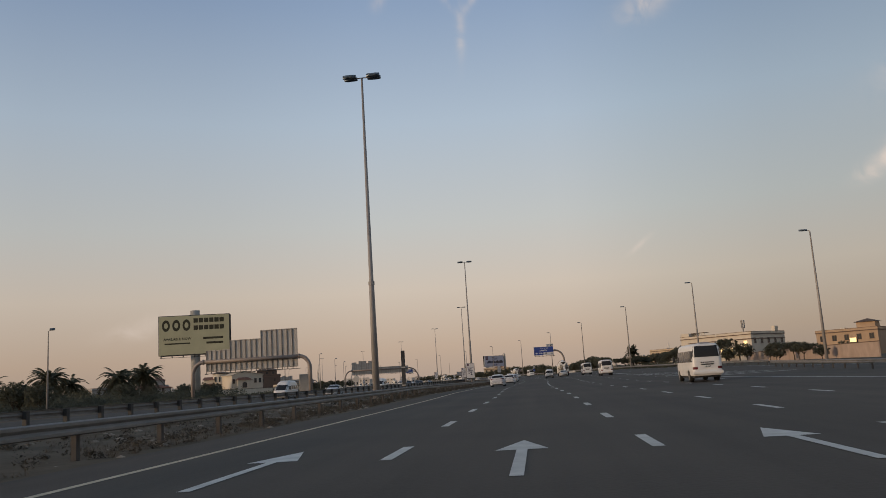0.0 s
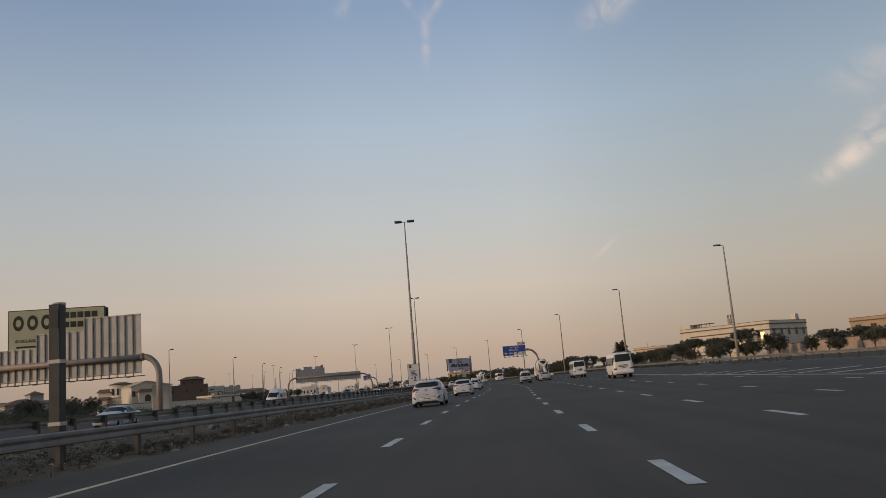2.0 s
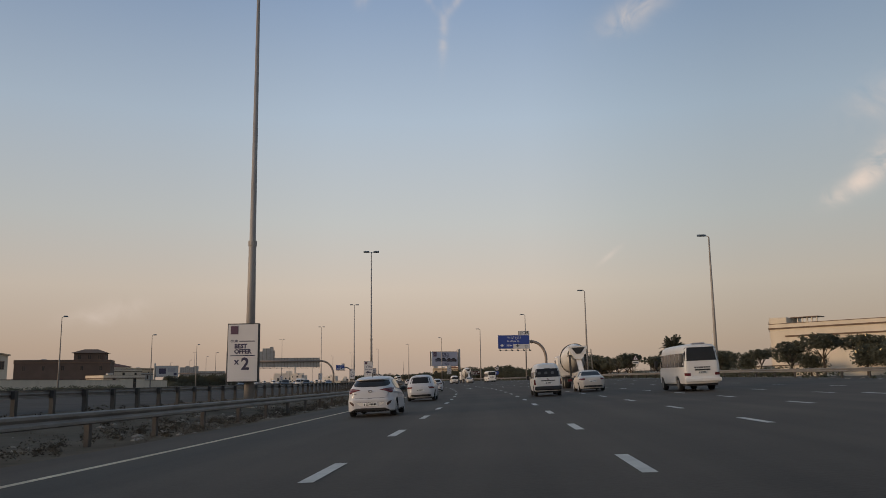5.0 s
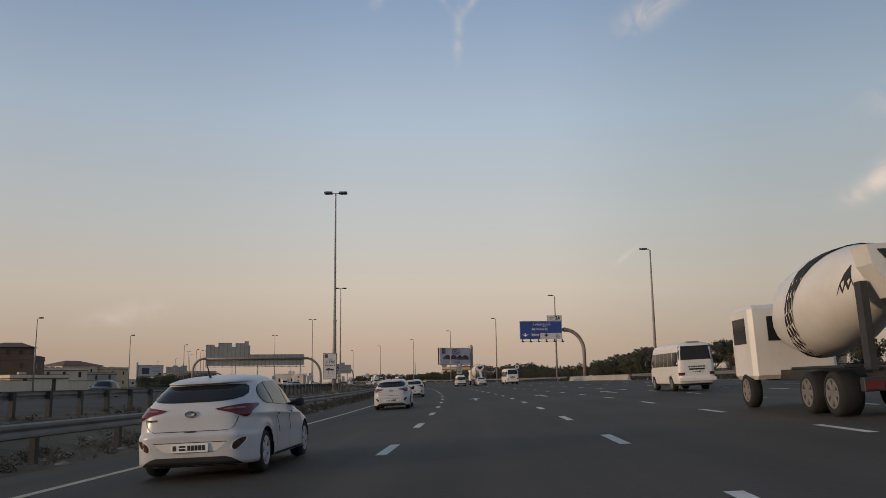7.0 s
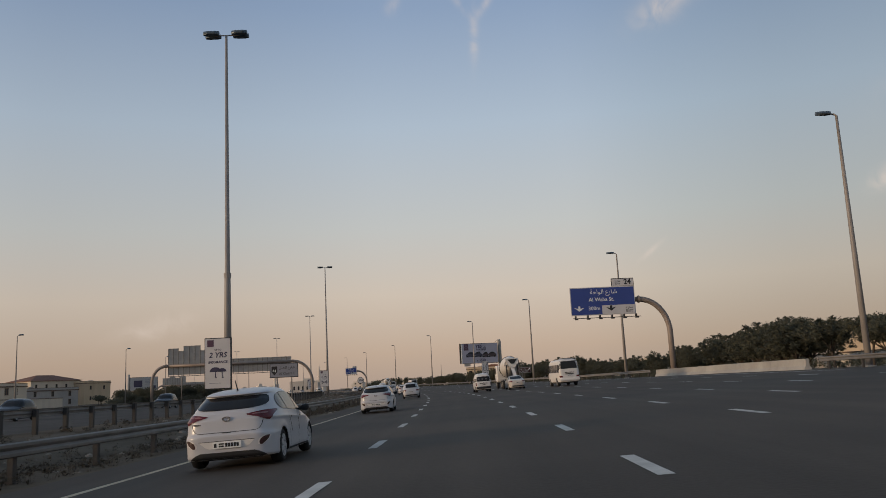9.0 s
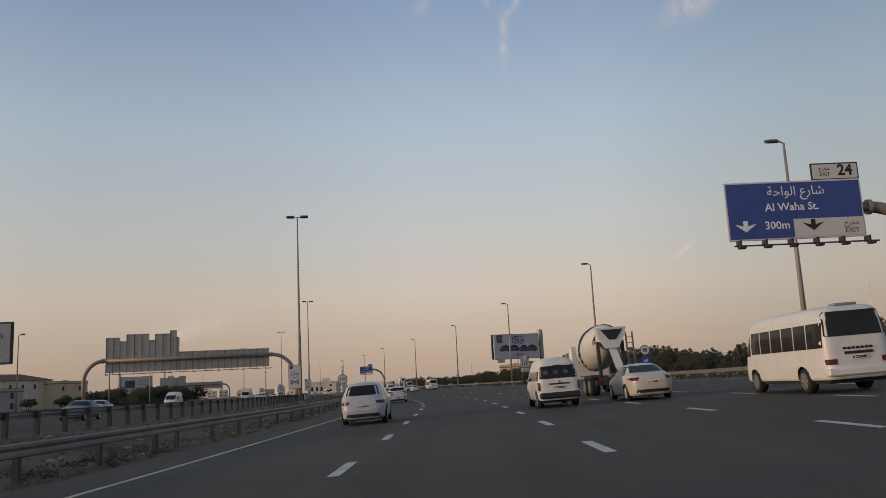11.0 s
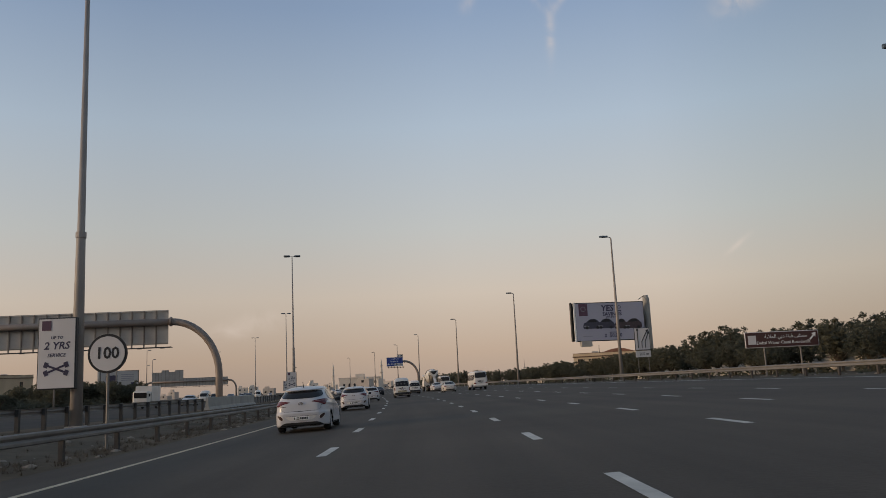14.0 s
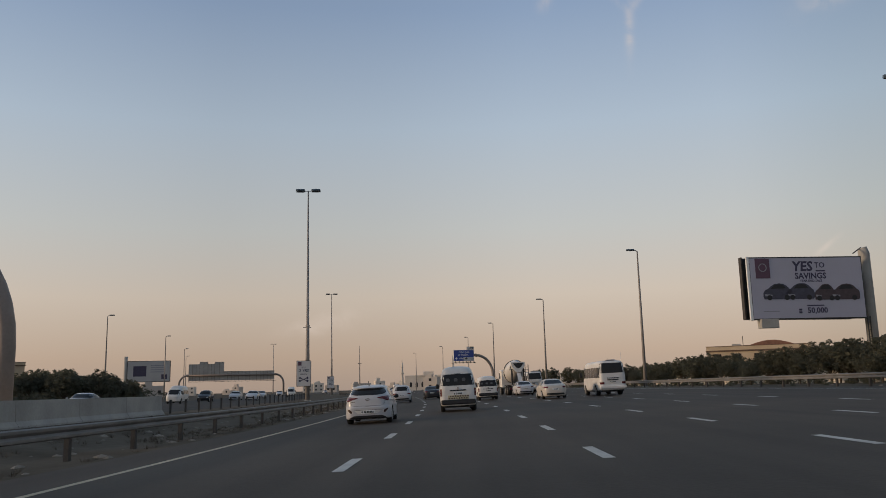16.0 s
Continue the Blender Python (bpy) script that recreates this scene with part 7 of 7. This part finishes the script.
# ---- plants ----
LEAF = material("dusty_leaves", (0.14, 0.142, 0.1), 0.75, var=0.3, scale=0.8, fine=4, spec=0.2, second=(0.165, 0.158, 0.112))
LEAF2 = material("dark_leaves", (0.128, 0.132, 0.096), 0.75, var=0.3, scale=0.8, fine=4, spec=0.2, second=(0.15, 0.148, 0.11))
PALMLEAF = material("palm_leaves", (0.125, 0.125, 0.088), 0.7, var=0.3, scale=1.5, fine=8, spec=0.25)
BARK = material("bark", (0.062, 0.048, 0.036), 0.9, var=0.25, scale=4, fine=20, bump=0.5)
DRY = material("dry_scrub", (0.1, 0.077, 0.053), 0.9, var=0.35, scale=1.5, fine=8)
SCRUB = material("dark_scrub", (0.062, 0.053, 0.04), 0.9, var=0.35, scale=1.5, fine=8)
STONE = material("rubble", (0.24, 0.205, 0.17), 0.9, var=0.3, scale=2, fine=12)


for m_ in (LEAF, LEAF2, PALMLEAF):  # thin leaves pass some light
    nd, lk = m_.node_tree.nodes, m_.node_tree.links
    thin, both = nd.new("ShaderNodeBsdfTranslucent"), nd.new("ShaderNodeMixShader")
    lk.new(nd["Principled BSDF"].inputs["Base Color"].links[0].from_socket, thin.inputs["Color"])
    both.inputs[0].default_value = 0.5
    lk.new(nd["Principled BSDF"].outputs[0], both.inputs[1])
    lk.new(thin.outputs[0], both.inputs[2])
    lk.new(both.outputs[0], nd["Material Output"].inputs["Surface"])


def leaf_cloud(rnd, clumps, per, size):
    """Many small folded leaves in clumps; vertices and faces for from_pydata."""
    vs, fs = [], []
    for (cx, cy, cz), (rx, ry, rz) in clumps:
        for _ in range(per):
            u = rnd.gauss(0, 1), rnd.gauss(0, 1), rnd.gauss(0, 1)
            l_ = math.sqrt(sum(c * c for c in u)) or 1
            k = (0.3 + 0.65 * rnd.random() ** 0.6) / l_
            p = Vector((cx + u[0] * k * rx, cy + u[1] * k * ry, cz + u[2] * k * rz))
            a = Vector((rnd.uniform(-1, 1), rnd.uniform(-1, 1), rnd.uniform(-0.5, 0.5))).normalized()
            b = a.cross(Vector((rnd.uniform(-1, 1), rnd.uniform(-1, 1), rnd.uniform(-1, 1)))).normalized()
            s_ = size * rnd.uniform(0.6, 1.4) * (1.7 if k * l_ < 0.62 else 1.0)
            i = len(vs)
            vs += [p - a * s_, p + b * s_ * 0.5 + Vector((0, 0, -0.1 * s_)), p + a * s_, p - b * s_ * 0.5]
            fs.append((i, i + 1, i + 2, i + 3))
    return vs, fs


def mesh_of(name, vs, fs, mat):
    me = bpy.data.meshes.new(name)
    me.from_pydata([tuple(v) for v in vs], [], fs)
    me.materials.append(mat)
    return me


def tree_kind(seed, h, spread, flat_top, mat, label, name="roadside_tree", per=56, n_clumps=34, leaf=0.12, low=0.5, knob=1.0):
    """Trunk and limbs under a domed crown: many small round leaf knobs outside, larger leaves within."""
    rnd = random.Random(seed)
    g = thing(name, label, "tree", group="roadside trees")
    bm = bmesh.new()
    th = h * max(0.16, low * 0.72)
    bend = rnd.uniform(-0.3, 0.3)
    tube(bm, [(0, 0, -0.3), (bend * 0.3, 0, th * 0.5), (bend, 0.1, th)], [0.19, 0.14, 0.11], 7)
    lobes = [(rnd.uniform(0, 6.28), rnd.uniform(0.12, 0.3)) for _ in range(3)]
    clumps = []
    for k in range(n_clumps):
        a = 2.4 * k + rnd.uniform(-0.3, 0.3)
        up = 1 - 1.55 * (k + 0.5) / n_clumps
        out = math.sqrt(max(0.05, 1 - up * up))
        swell = 1 + sum(q * math.cos(a - p_) for p_, q in lobes) * 0.8 + rnd.uniform(-0.12, 0.14)
        mid = h * (low + 0.9) * 0.5
        half = h * (0.9 - low) * 0.5
        r = spread * 0.84 * out * swell
        z = mid + half * up * (1.0 if not flat_top else 0.8) * rnd.uniform(0.86, 1.16)
        if flat_top:
            z = max(z, h * (low + 0.12))
        p = (bend + r * math.cos(a), r * math.sin(a), z)
        kr = knob * rnd.uniform(0.36, 0.72)
        clumps.append((p, (kr, kr, kr * rnd.uniform(0.7, 0.95))))
        if k % 4 == 0:
            tube(bm, [(bend, 0.1, th * 0.96), (bend + 0.5 * r * math.cos(a), 0.5 * r * math.sin(a), th + (z - th) * 0.6), p], [0.08, 0.045, 0.02], 5, cap=False)
    part("trunk", bm, BARK, g)
    vs, fs = leaf_cloud(rnd, clumps, per, leaf)
    core = [((bend + 0.2 * spread * math.cos(q), 0.2 * spread * math.sin(q), h * (low + 0.9) * 0.5), (spread * 0.78, spread * 0.78, h * (0.9 - low) * 0.47)) for q in (0.5, 2.6, 4.7)]
    v2, f2 = leaf_cloud(rnd, core, 250, leaf * 1.9)
    n0 = len(vs)
    vs += v2
    fs += [tuple(i + n0 for i in f_) for f_ in f2]
    ob = new("crown", mesh_of("crown", vs, fs, mat))
    ob.parent = g
    return g


def bare_tree(seed, h, spread):
    """Thin forking limbs with a few dry leaves at the tips."""
    rnd = random.Random(seed)
    g = thing("bare_tree", "thin dry roadside tree, nearly leafless", "tree", group="roadside trees")
    bm = bmesh.new()
    tube(bm, [(0, 0, -0.3), (0.05, 0.02, h * 0.2), (0.0, 0.05, h * 0.36)], [0.12, 0.09, 0.07], 7)
    tips = []
    for k in range(7):
        a = 2.4 * k + rnd.uniform(-0.3, 0.3)
        r = spread * rnd.uniform(0.35, 0.7)
        d = Vector((math.cos(a), math.sin(a), 0))
        p0 = Vector((0, 0.05, h * rnd.uniform(0.26, 0.36)))
        p1 = p0 + d * r * 0.5 + Vector((0, 0, h * 0.24))
        p2 = p0 + d * r + Vector((0, 0, h * rnd.uniform(0.38, 0.62)))
        tube(bm, [p0, p1, p2], [0.05, 0.035, 0.012], 5, cap=False)
        for q in range(7):
            b = p0.lerp(p1, rnd.uniform(0.5, 1)) if q < 3 else p1.lerp(p2, rnd.uniform(0.1, 0.9))
            tip = b + Vector((rnd.uniform(-0.6, 0.6), rnd.uniform(-0.6, 0.6), rnd.uniform(0.2, 0.75))) * (h / 5)
            tube(bm, [b, b.lerp(tip, 0.5) + Vector((0.04, 0.03, 0)), tip], [0.02, 0.013, 0.006], 4, cap=False)
            tips.append((tuple(tip), (0.3, 0.3, 0.22)))
    part("trunk", bm, BARK, g)
    vs, fs = leaf_cloud(rnd, tips, 7, 0.06)
    ob = new("crown", mesh_of("crown", vs, fs, DRY))
    ob.parent = g
    return g


def plant(src, s, o, k, turn, used):
    m = along(s, o, 0) @ Matrix.Rotation(turn, 4, "Z")
    if src not in used:
        used.add(src)
        src.matrix_basis = m @ Matrix.Scale(k, 4)
        return src
    c = copy_thing(src, m)
    c.scale = (k, k, k * random.Random(int(s * 10)).uniform(0.9, 1.1))
    return c


KINDS = [tree_kind(1, 6.0, 3.2, True, LEAF, "spreading roadside tree with a flat dusty crown", low=0.5), tree_kind(2, 6.5, 2.9, False, LEAF2, "dense dark green roadside tree", low=0.36), tree_kind(3, 5.6, 3.0, False, LEAF, "rounded dusty green roadside tree", low=0.42),
         tree_kind(4, 7.0, 3.4, True, LEAF2, "tall roadside tree with layered branches", low=0.5), tree_kind(5, 5.0, 2.6, False, LEAF2, "low bushy dark roadside tree", low=0.22)]
BUSHY = [tree_kind(6, 5.8, 3.0, False, LEAF2, "bushy dark roadside tree with a low crown", low=0.12), tree_kind(7, 6.2, 2.8, False, LEAF, "dense dusty roadside tree with a low crown", low=0.16), tree_kind(8, 6.3, 3.1, False, LEAF2, "tall uneven roadside tree in a thick belt", low=0.2, n_clumps=38)]
used = set()
rnd = random.Random(21)
# dense belt on the right: crown height along the road
BELT = [(303, 4.2), (312, 4.6), (330, 5.2), (342, 5.8), (356, 5.9), (366, 4.7), (411, 3.4), (420, 4.3), (426, 5.2), (434, 4.4), (442, 5.6), (450, 5.3), (464, 5.0), (472, 5.8), (480, 5.5), (490, 5.2), (500, 5.1), (512, 4.8), (524, 5.0), (535, 4.6), (550, 4.1), (560, 4.6), (575, 4.4), (600, 4.2), (700, 5.0)]
s = 304.0
while s < 690:
    tall = float(np.interp(s, [p_[0] for p_ in BELT], [p_[1] for p_ in BELT]))
    for row, (o, k) in enumerate(((37.9, 0.6), (41.0, 1.0), (46.5, 1.02))):
        if (row == 0 and (s < 352 or rnd.random() < 0.45)) or (row == 2 and s > 600):
            continue
        if s < 345:
            o -= 2.4 if row == 1 else 5.0
        if 512 < s < 545 and row == 1:
            o += 3
        if s < 328 and row == 2:
            continue
        plant(rnd.choice(KINDS[0:3:2] if s < 328 else BUSHY), s + rnd.uniform(-1.6, 1.6), o + rnd.uniform(-1.0, 1.0), tall / 5.9 * k * rnd.uniform(0.86, 1.06), rnd.uniform(0, 6.28), used)
    s += rnd.uniform(4.6, 5.8) * (1.0 if s < 580 else 1.6)
# looser trees before the long building and the villas
for s, o, k in ((262, 52, 0.85), (268, 55, 0.8), (275, 53, 0.8), (283, 54, 0.9), (292, 53, 0.8), (298, 49, 0.85), (307, 50, 0.85), (302, 52, 0.9), (294, 46.5, 0.7), (308, 46, 0.75), (329, 69.8, 1.15), (240, 56, 0.95), (234, 59, 1.0), (228, 62, 1.0), (222, 66, 0.8), (250, 57, 1.0), (246, 62, 1.05), (300, 58, 0.8), (310, 56, 0.8),
                (210, 66, 0.6), (204, 70, 0.6), (196, 74, 0.62), (256, 66, 0.8), (282, 37, 0.6)):
    plant(rnd.choice(KINDS), s, o, k, rnd.uniform(0, 6.28), used)
for s, o, k in ((172, 60, 0.62), (178, 58.5, 0.7), (185, 60, 0.6), (191, 61, 0.72), (198, 60, 0.66), (206, 62, 0.7), (236, 52, 0.85), (243, 53, 0.9), (252, 52, 0.95), (258, 53, 0.8)):
    plant(rnd.choice(KINDS[1:]), s, o, k, rnd.uniform(0, 6.28), used)
plant(KINDS[0], 289.3, 34.8, 0.8, 0.6, used)
bare = bare_tree(9, 4.9, 2.6)
bare.matrix_basis = along(299, 34.8)
copy_thing(bare, along(294, 36.5) @ Matrix.Rotation(2.2, 4, "Z") @ Matrix.Scale(0.8, 4))
# trees beyond the oncoming road
for k in range(36):
    s = rnd.uniform(560, 632)
    plant(rnd.choice(BUSHY), s, rnd.uniform(-80, -54) - (s - 600) * 0.3, rnd.uniform(0.75, 1.0), rnd.uniform(0, 6.28), used)
for k in range(20):
    s = 584 + 3.9 * k + rnd.uniform(-1, 1)
    plant(rnd.choice(BUSHY), s, -50 - (s - 585) * 0.22 + rnd.uniform(-6, 4), rnd.uniform(0.6, 0.8) * (1 if k < 10 else 0.85), rnd.uniform(0, 6.28), used)
for k in range(12):
    plant(rnd.choice(KINDS), rnd.uniform(484, 570), rnd.uniform(-82, -66), rnd.uniform(0.4, 0.65), rnd.uniform(0, 6.28), used)
for s, o, k in ((246, -94.2, 0.8), (250, -96, 0.74), (253.8, -93, 0.78), (259, -96, 0.5), (266, -95, 0.45)):
    plant(rnd.choice(BUSHY), s, o, k, rnd.uniform(0, 6.28), used)
for k in range(22):
    plant(rnd.choice(BUSHY), rnd.uniform(110, 225), rnd.uniform(-112, -82), rnd.uniform(0.6, 0.85), rnd.uniform(0, 6.28), used)


def palm_kind(seed, h, fronds, label, reach=1.0, lift=-0.75):
    rnd = random.Random(seed)
    g = thing("date_palm", label, "palm tree", group="date palms")
    bm = bmesh.new()
    n_ = 12
    tube(bm, [(0.04 * math.sin(k), 0.04 * math.cos(k * 2), h * k / n_ - 0.3) for k in range(n_ + 1)], [0.3 + 0.035 * (k % 2) for k in range(n_ + 1)], 9)
    part("trunk", bm, BARK, g)
    vs, fs = [], []
    for k in range(fronds):
        az_ = 2.4 * k + rnd.uniform(-0.2, 0.2)
        rise = rnd.uniform(lift, 1.35)
        L = rnd.uniform(2.8, 3.7) * reach
        if lift > 0:
            rise = lift + 3.4 * rnd.random() ** 1.6
            L *= 1.25 / math.sqrt(1 + 0.5 * rise * rise)
        d = Vector((math.cos(az_), math.sin(az_), 0))
        side = Vector((-d.y, d.x, 0))
        pts = []
        for i in range(10):
            t = i / 9
            pts.append(Vector((0, 0, h)) + d * (L * t * (1 - 0.12 * t)) + Vector((0, 0, rise * L * t * 0.9 - 1.1 * L * t * t * 0.62)))
        for i in range(1, 10):
            for sg in (-1, 1):
                for j in range(5):
                    p = pts[i - 1].lerp(pts[i], j * 0.2)
                    ln = 0.62 * (0.4 + 0.6 * reach) * (1 - 0.55 * abs(i / 9 - 0.45)) * rnd.uniform(0.8, 1.15)
                    tip = p + side * sg * ln * 0.8 + d * ln * 0.55 + Vector((0, 0, -0.22 * ln))
                    w = Vector((0, 0, 0.035)) + d * 0.06
                    i0 = len(vs)
                    vs += [p - w, tip, p + w]
                    fs.append((i0, i0 + 1, i0 + 2))
            i0 = len(vs)
            vs += [pts[i - 1] - side * 0.03, pts[i - 1] + side * 0.03, pts[i] + side * 0.02, pts[i] - side * 0.02]
            fs.append((i0, i0 + 1, i0 + 2, i0 + 3))
    ob = new("crown", mesh_of("crown", vs, fs, PALMLEAF))
    ob.parent = g
    return g


PALMS = [palm_kind(1, 6.2, 104, "large date palm with arching dusty fronds", 1.4, -1.15), palm_kind(2, 5.6, 98, "full date palm with drooping fronds over a hedge", 1.35, -1.15), palm_kind(3, 5.3, 92, "upright date palm between roadside trees", 0.86, 0.3)]
for i, (s, o, k, kind) in enumerate(((197.7, -93.5, 1.1, 0), (189, -96, 1.12, 1), (192, -115, 1.15, 0), (202, -114.5, 1.0, 1), (176, -121, 1.0, 1), (303, 48, 1.0, 2), (228, 60, 0.55, 2))):
    plant(PALMS[kind], s, o, k, 1.3 * i, used)
for k in range(16):
    plant(rnd.choice(BUSHY), rnd.uniform(82, 122), rnd.uniform(-80, -65), rnd.uniform(0.65, 0.82), rnd.uniform(0, 6.28), used)
bm = boxes((-0.06, 0.06, -0.06, 0.06, -0.1, 0.45), bevel=0.02)
M_KERBPOST = bpy.data.meshes.new("kerb_post")
bm.to_mesh(M_KERBPOST)
bm.free()
M_KERBPOST.materials.append(RIB)
for k in range(46):
    s = 58 + 3.4 * k
    ob = new("kerb_post", M_KERBPOST)
    ob.matrix_basis = along(s, -43.5)
    tagged(ob, "short pale kerb post along the far verge", "marker post", group="kerb posts")


# hedge along the palms, scrub and rubble in the median and verges
def scatter(name, label, category, mat, n_, s_range, o_range, size, seed, leaf=True, clump=0.2, per=26):
    rnd = random.Random(seed)
    vs, fs = [], []
    for k in range(n_):
        s, o = rnd.uniform(*s_range), rnd.uniform(*o_range)
        c = at(s, o, -0.05)
        if leaf:
            r = size * rnd.uniform(0.5, 1.5)
            v2, f2 = leaf_cloud(rnd, [((c.x, c.y, c.z + r * 0.45), (r, r, r * 0.6))], per, clump)
            b = len(vs)
            vs += v2
            fs += [tuple(i + b for i in f_) for f_ in f2]
        else:
            r = size * rnd.uniform(0.3, 1.0) ** 1.5
            b = len(vs)
            top = [Vector((c.x + r * rnd.uniform(0.5, 1) * math.cos(a), c.y + r * rnd.uniform(0.5, 1) * math.sin(a), c.z + r * 0.25)) for a in (0, 1.26, 2.5, 3.77, 5.0)]
            base = [Vector((c.x + r * 1.15 * math.cos(a), c.y + r * 1.15 * math.sin(a), c.z - 0.05)) for a in (0, 1.26, 2.5, 3.77, 5.0)]
            vs += base + top + [Vector((c.x, c.y, c.z + r * 0.5))]
            for i in range(5):
                j = (i + 1) % 5
                fs += [(b + i, b + j, b + 5 + j, b + 5 + i), (b + 5 + i, b + 5 + j, b + 10)]
    ob = new(name, mesh_of(name, vs, fs, mat))
    return tagged(ob, label, category, kind="stuff")


def tufts(name, label, mat, n_, s_range, o_range, h, seed):
    """Dry grass tufts as fans of narrow blades."""
    rnd = random.Random(seed)
    vs, fs = [], []
    for k in range(n_):
        s, o = rnd.uniform(*s_range), rnd.uniform(*o_range)
        if math.sin(s * 0.31) + math.sin(s * 0.083 + o) < -0.9:
            continue
        c = at(s, o, -0.06)
        for b_ in range(18):
            a = rnd.uniform(0, 6.28)
            r, hh = rnd.uniform(0.02, 0.16), h * rnd.uniform(0.3, 1.3)
            base = c + Vector((r * 0.6 * math.cos(a), r * 0.6 * math.sin(a), 0))
            sd_ = Vector((-math.sin(a), math.cos(a), 0)) * 0.007
            i0 = len(vs)
            vs += [base - sd_, base + sd_, base + Vector((r * 1.6 * math.cos(a), r * 1.6 * math.sin(a), hh))]
            fs.append((i0, i0 + 1, i0 + 2))
    ob = new(name, mesh_of(name, vs, fs, mat))
    return tagged(ob, label, "scrub", kind="stuff")


tufts("median_scrub", "low dry brown scrub along the median guardrail", DRY, 5000, (-20, 540), (-9.2, -6.6), 0.15, 5)
tufts("median_scrub", "sparse dry scrub on the median sand", DRY, 5000, (-10, 540), (-15.5, -8.3), 0.16, 6)
scatter("median_scrub", "dark low scrub bushes along the median guardrail", "scrub", SCRUB, 1150, (-12, 330), (-9.4, -6.7), 0.26, 17, clump=0.024, per=75)
scatter("median_scrub", "scattered dark scrub bushes on the median sand", "scrub", SCRUB, 420, (-8, 330), (-16, -9.4), 0.28, 18, clump=0.03, per=60)
scatter("median_rubble", "pale rubble and sand lumps on the median", "rubble", STONE, 1500, (-15, 520), (-14.5, -6.4), 0.22, 7, False)
scatter("verge_scrub", "low scrub behind the outer guardrail", "scrub", LEAF, 300, (150, 620), (29, 36), 0.4, 8, clump=0.09)
scatter("shrub_belt", "thick dark shrubs at the foot of the tree belt", "shrubs", LEAF2, 230, (345, 740), (37.4, 48), 0.95, 12, clump=0.13, per=90)
scatter("hedge", "clipped dark hedge along the far side", "hedge", LEAF2, 560, (60, 300), (-63, -60.5), 0.9, 9, clump=0.12, per=50)
scatter("shrub_belt", "thick dark shrubs beyond the oncoming road", "shrubs", LEAF2, 260, (555, 640), (-84, -52), 2.0, 14, clump=0.24, per=60)
scatter("hedge", "tall dark hedge behind the date palms", "hedge", LEAF2, 480, (120, 226), (-100, -78), 2.2, 13, clump=0.2, per=80)
scatter("shrub_belt", "dusty shrubs at the foot of the nearer trees", "shrubs", LEAF, 70, (326, 376), (35, 40), 0.95, 19, clump=0.1, per=80)
scatter("verge_rubble", "pale lumps of sand and litter on the verge", "rubble", STONE, 500, (150, 620), (28, 36), 0.2, 10, False)
scatter("shrub_belt", "thick dusty shrubs under the roadside trees", "shrubs", LEAF, 150, (255, 350), (44, 56), 1.5, 15, clump=0.12, per=110)
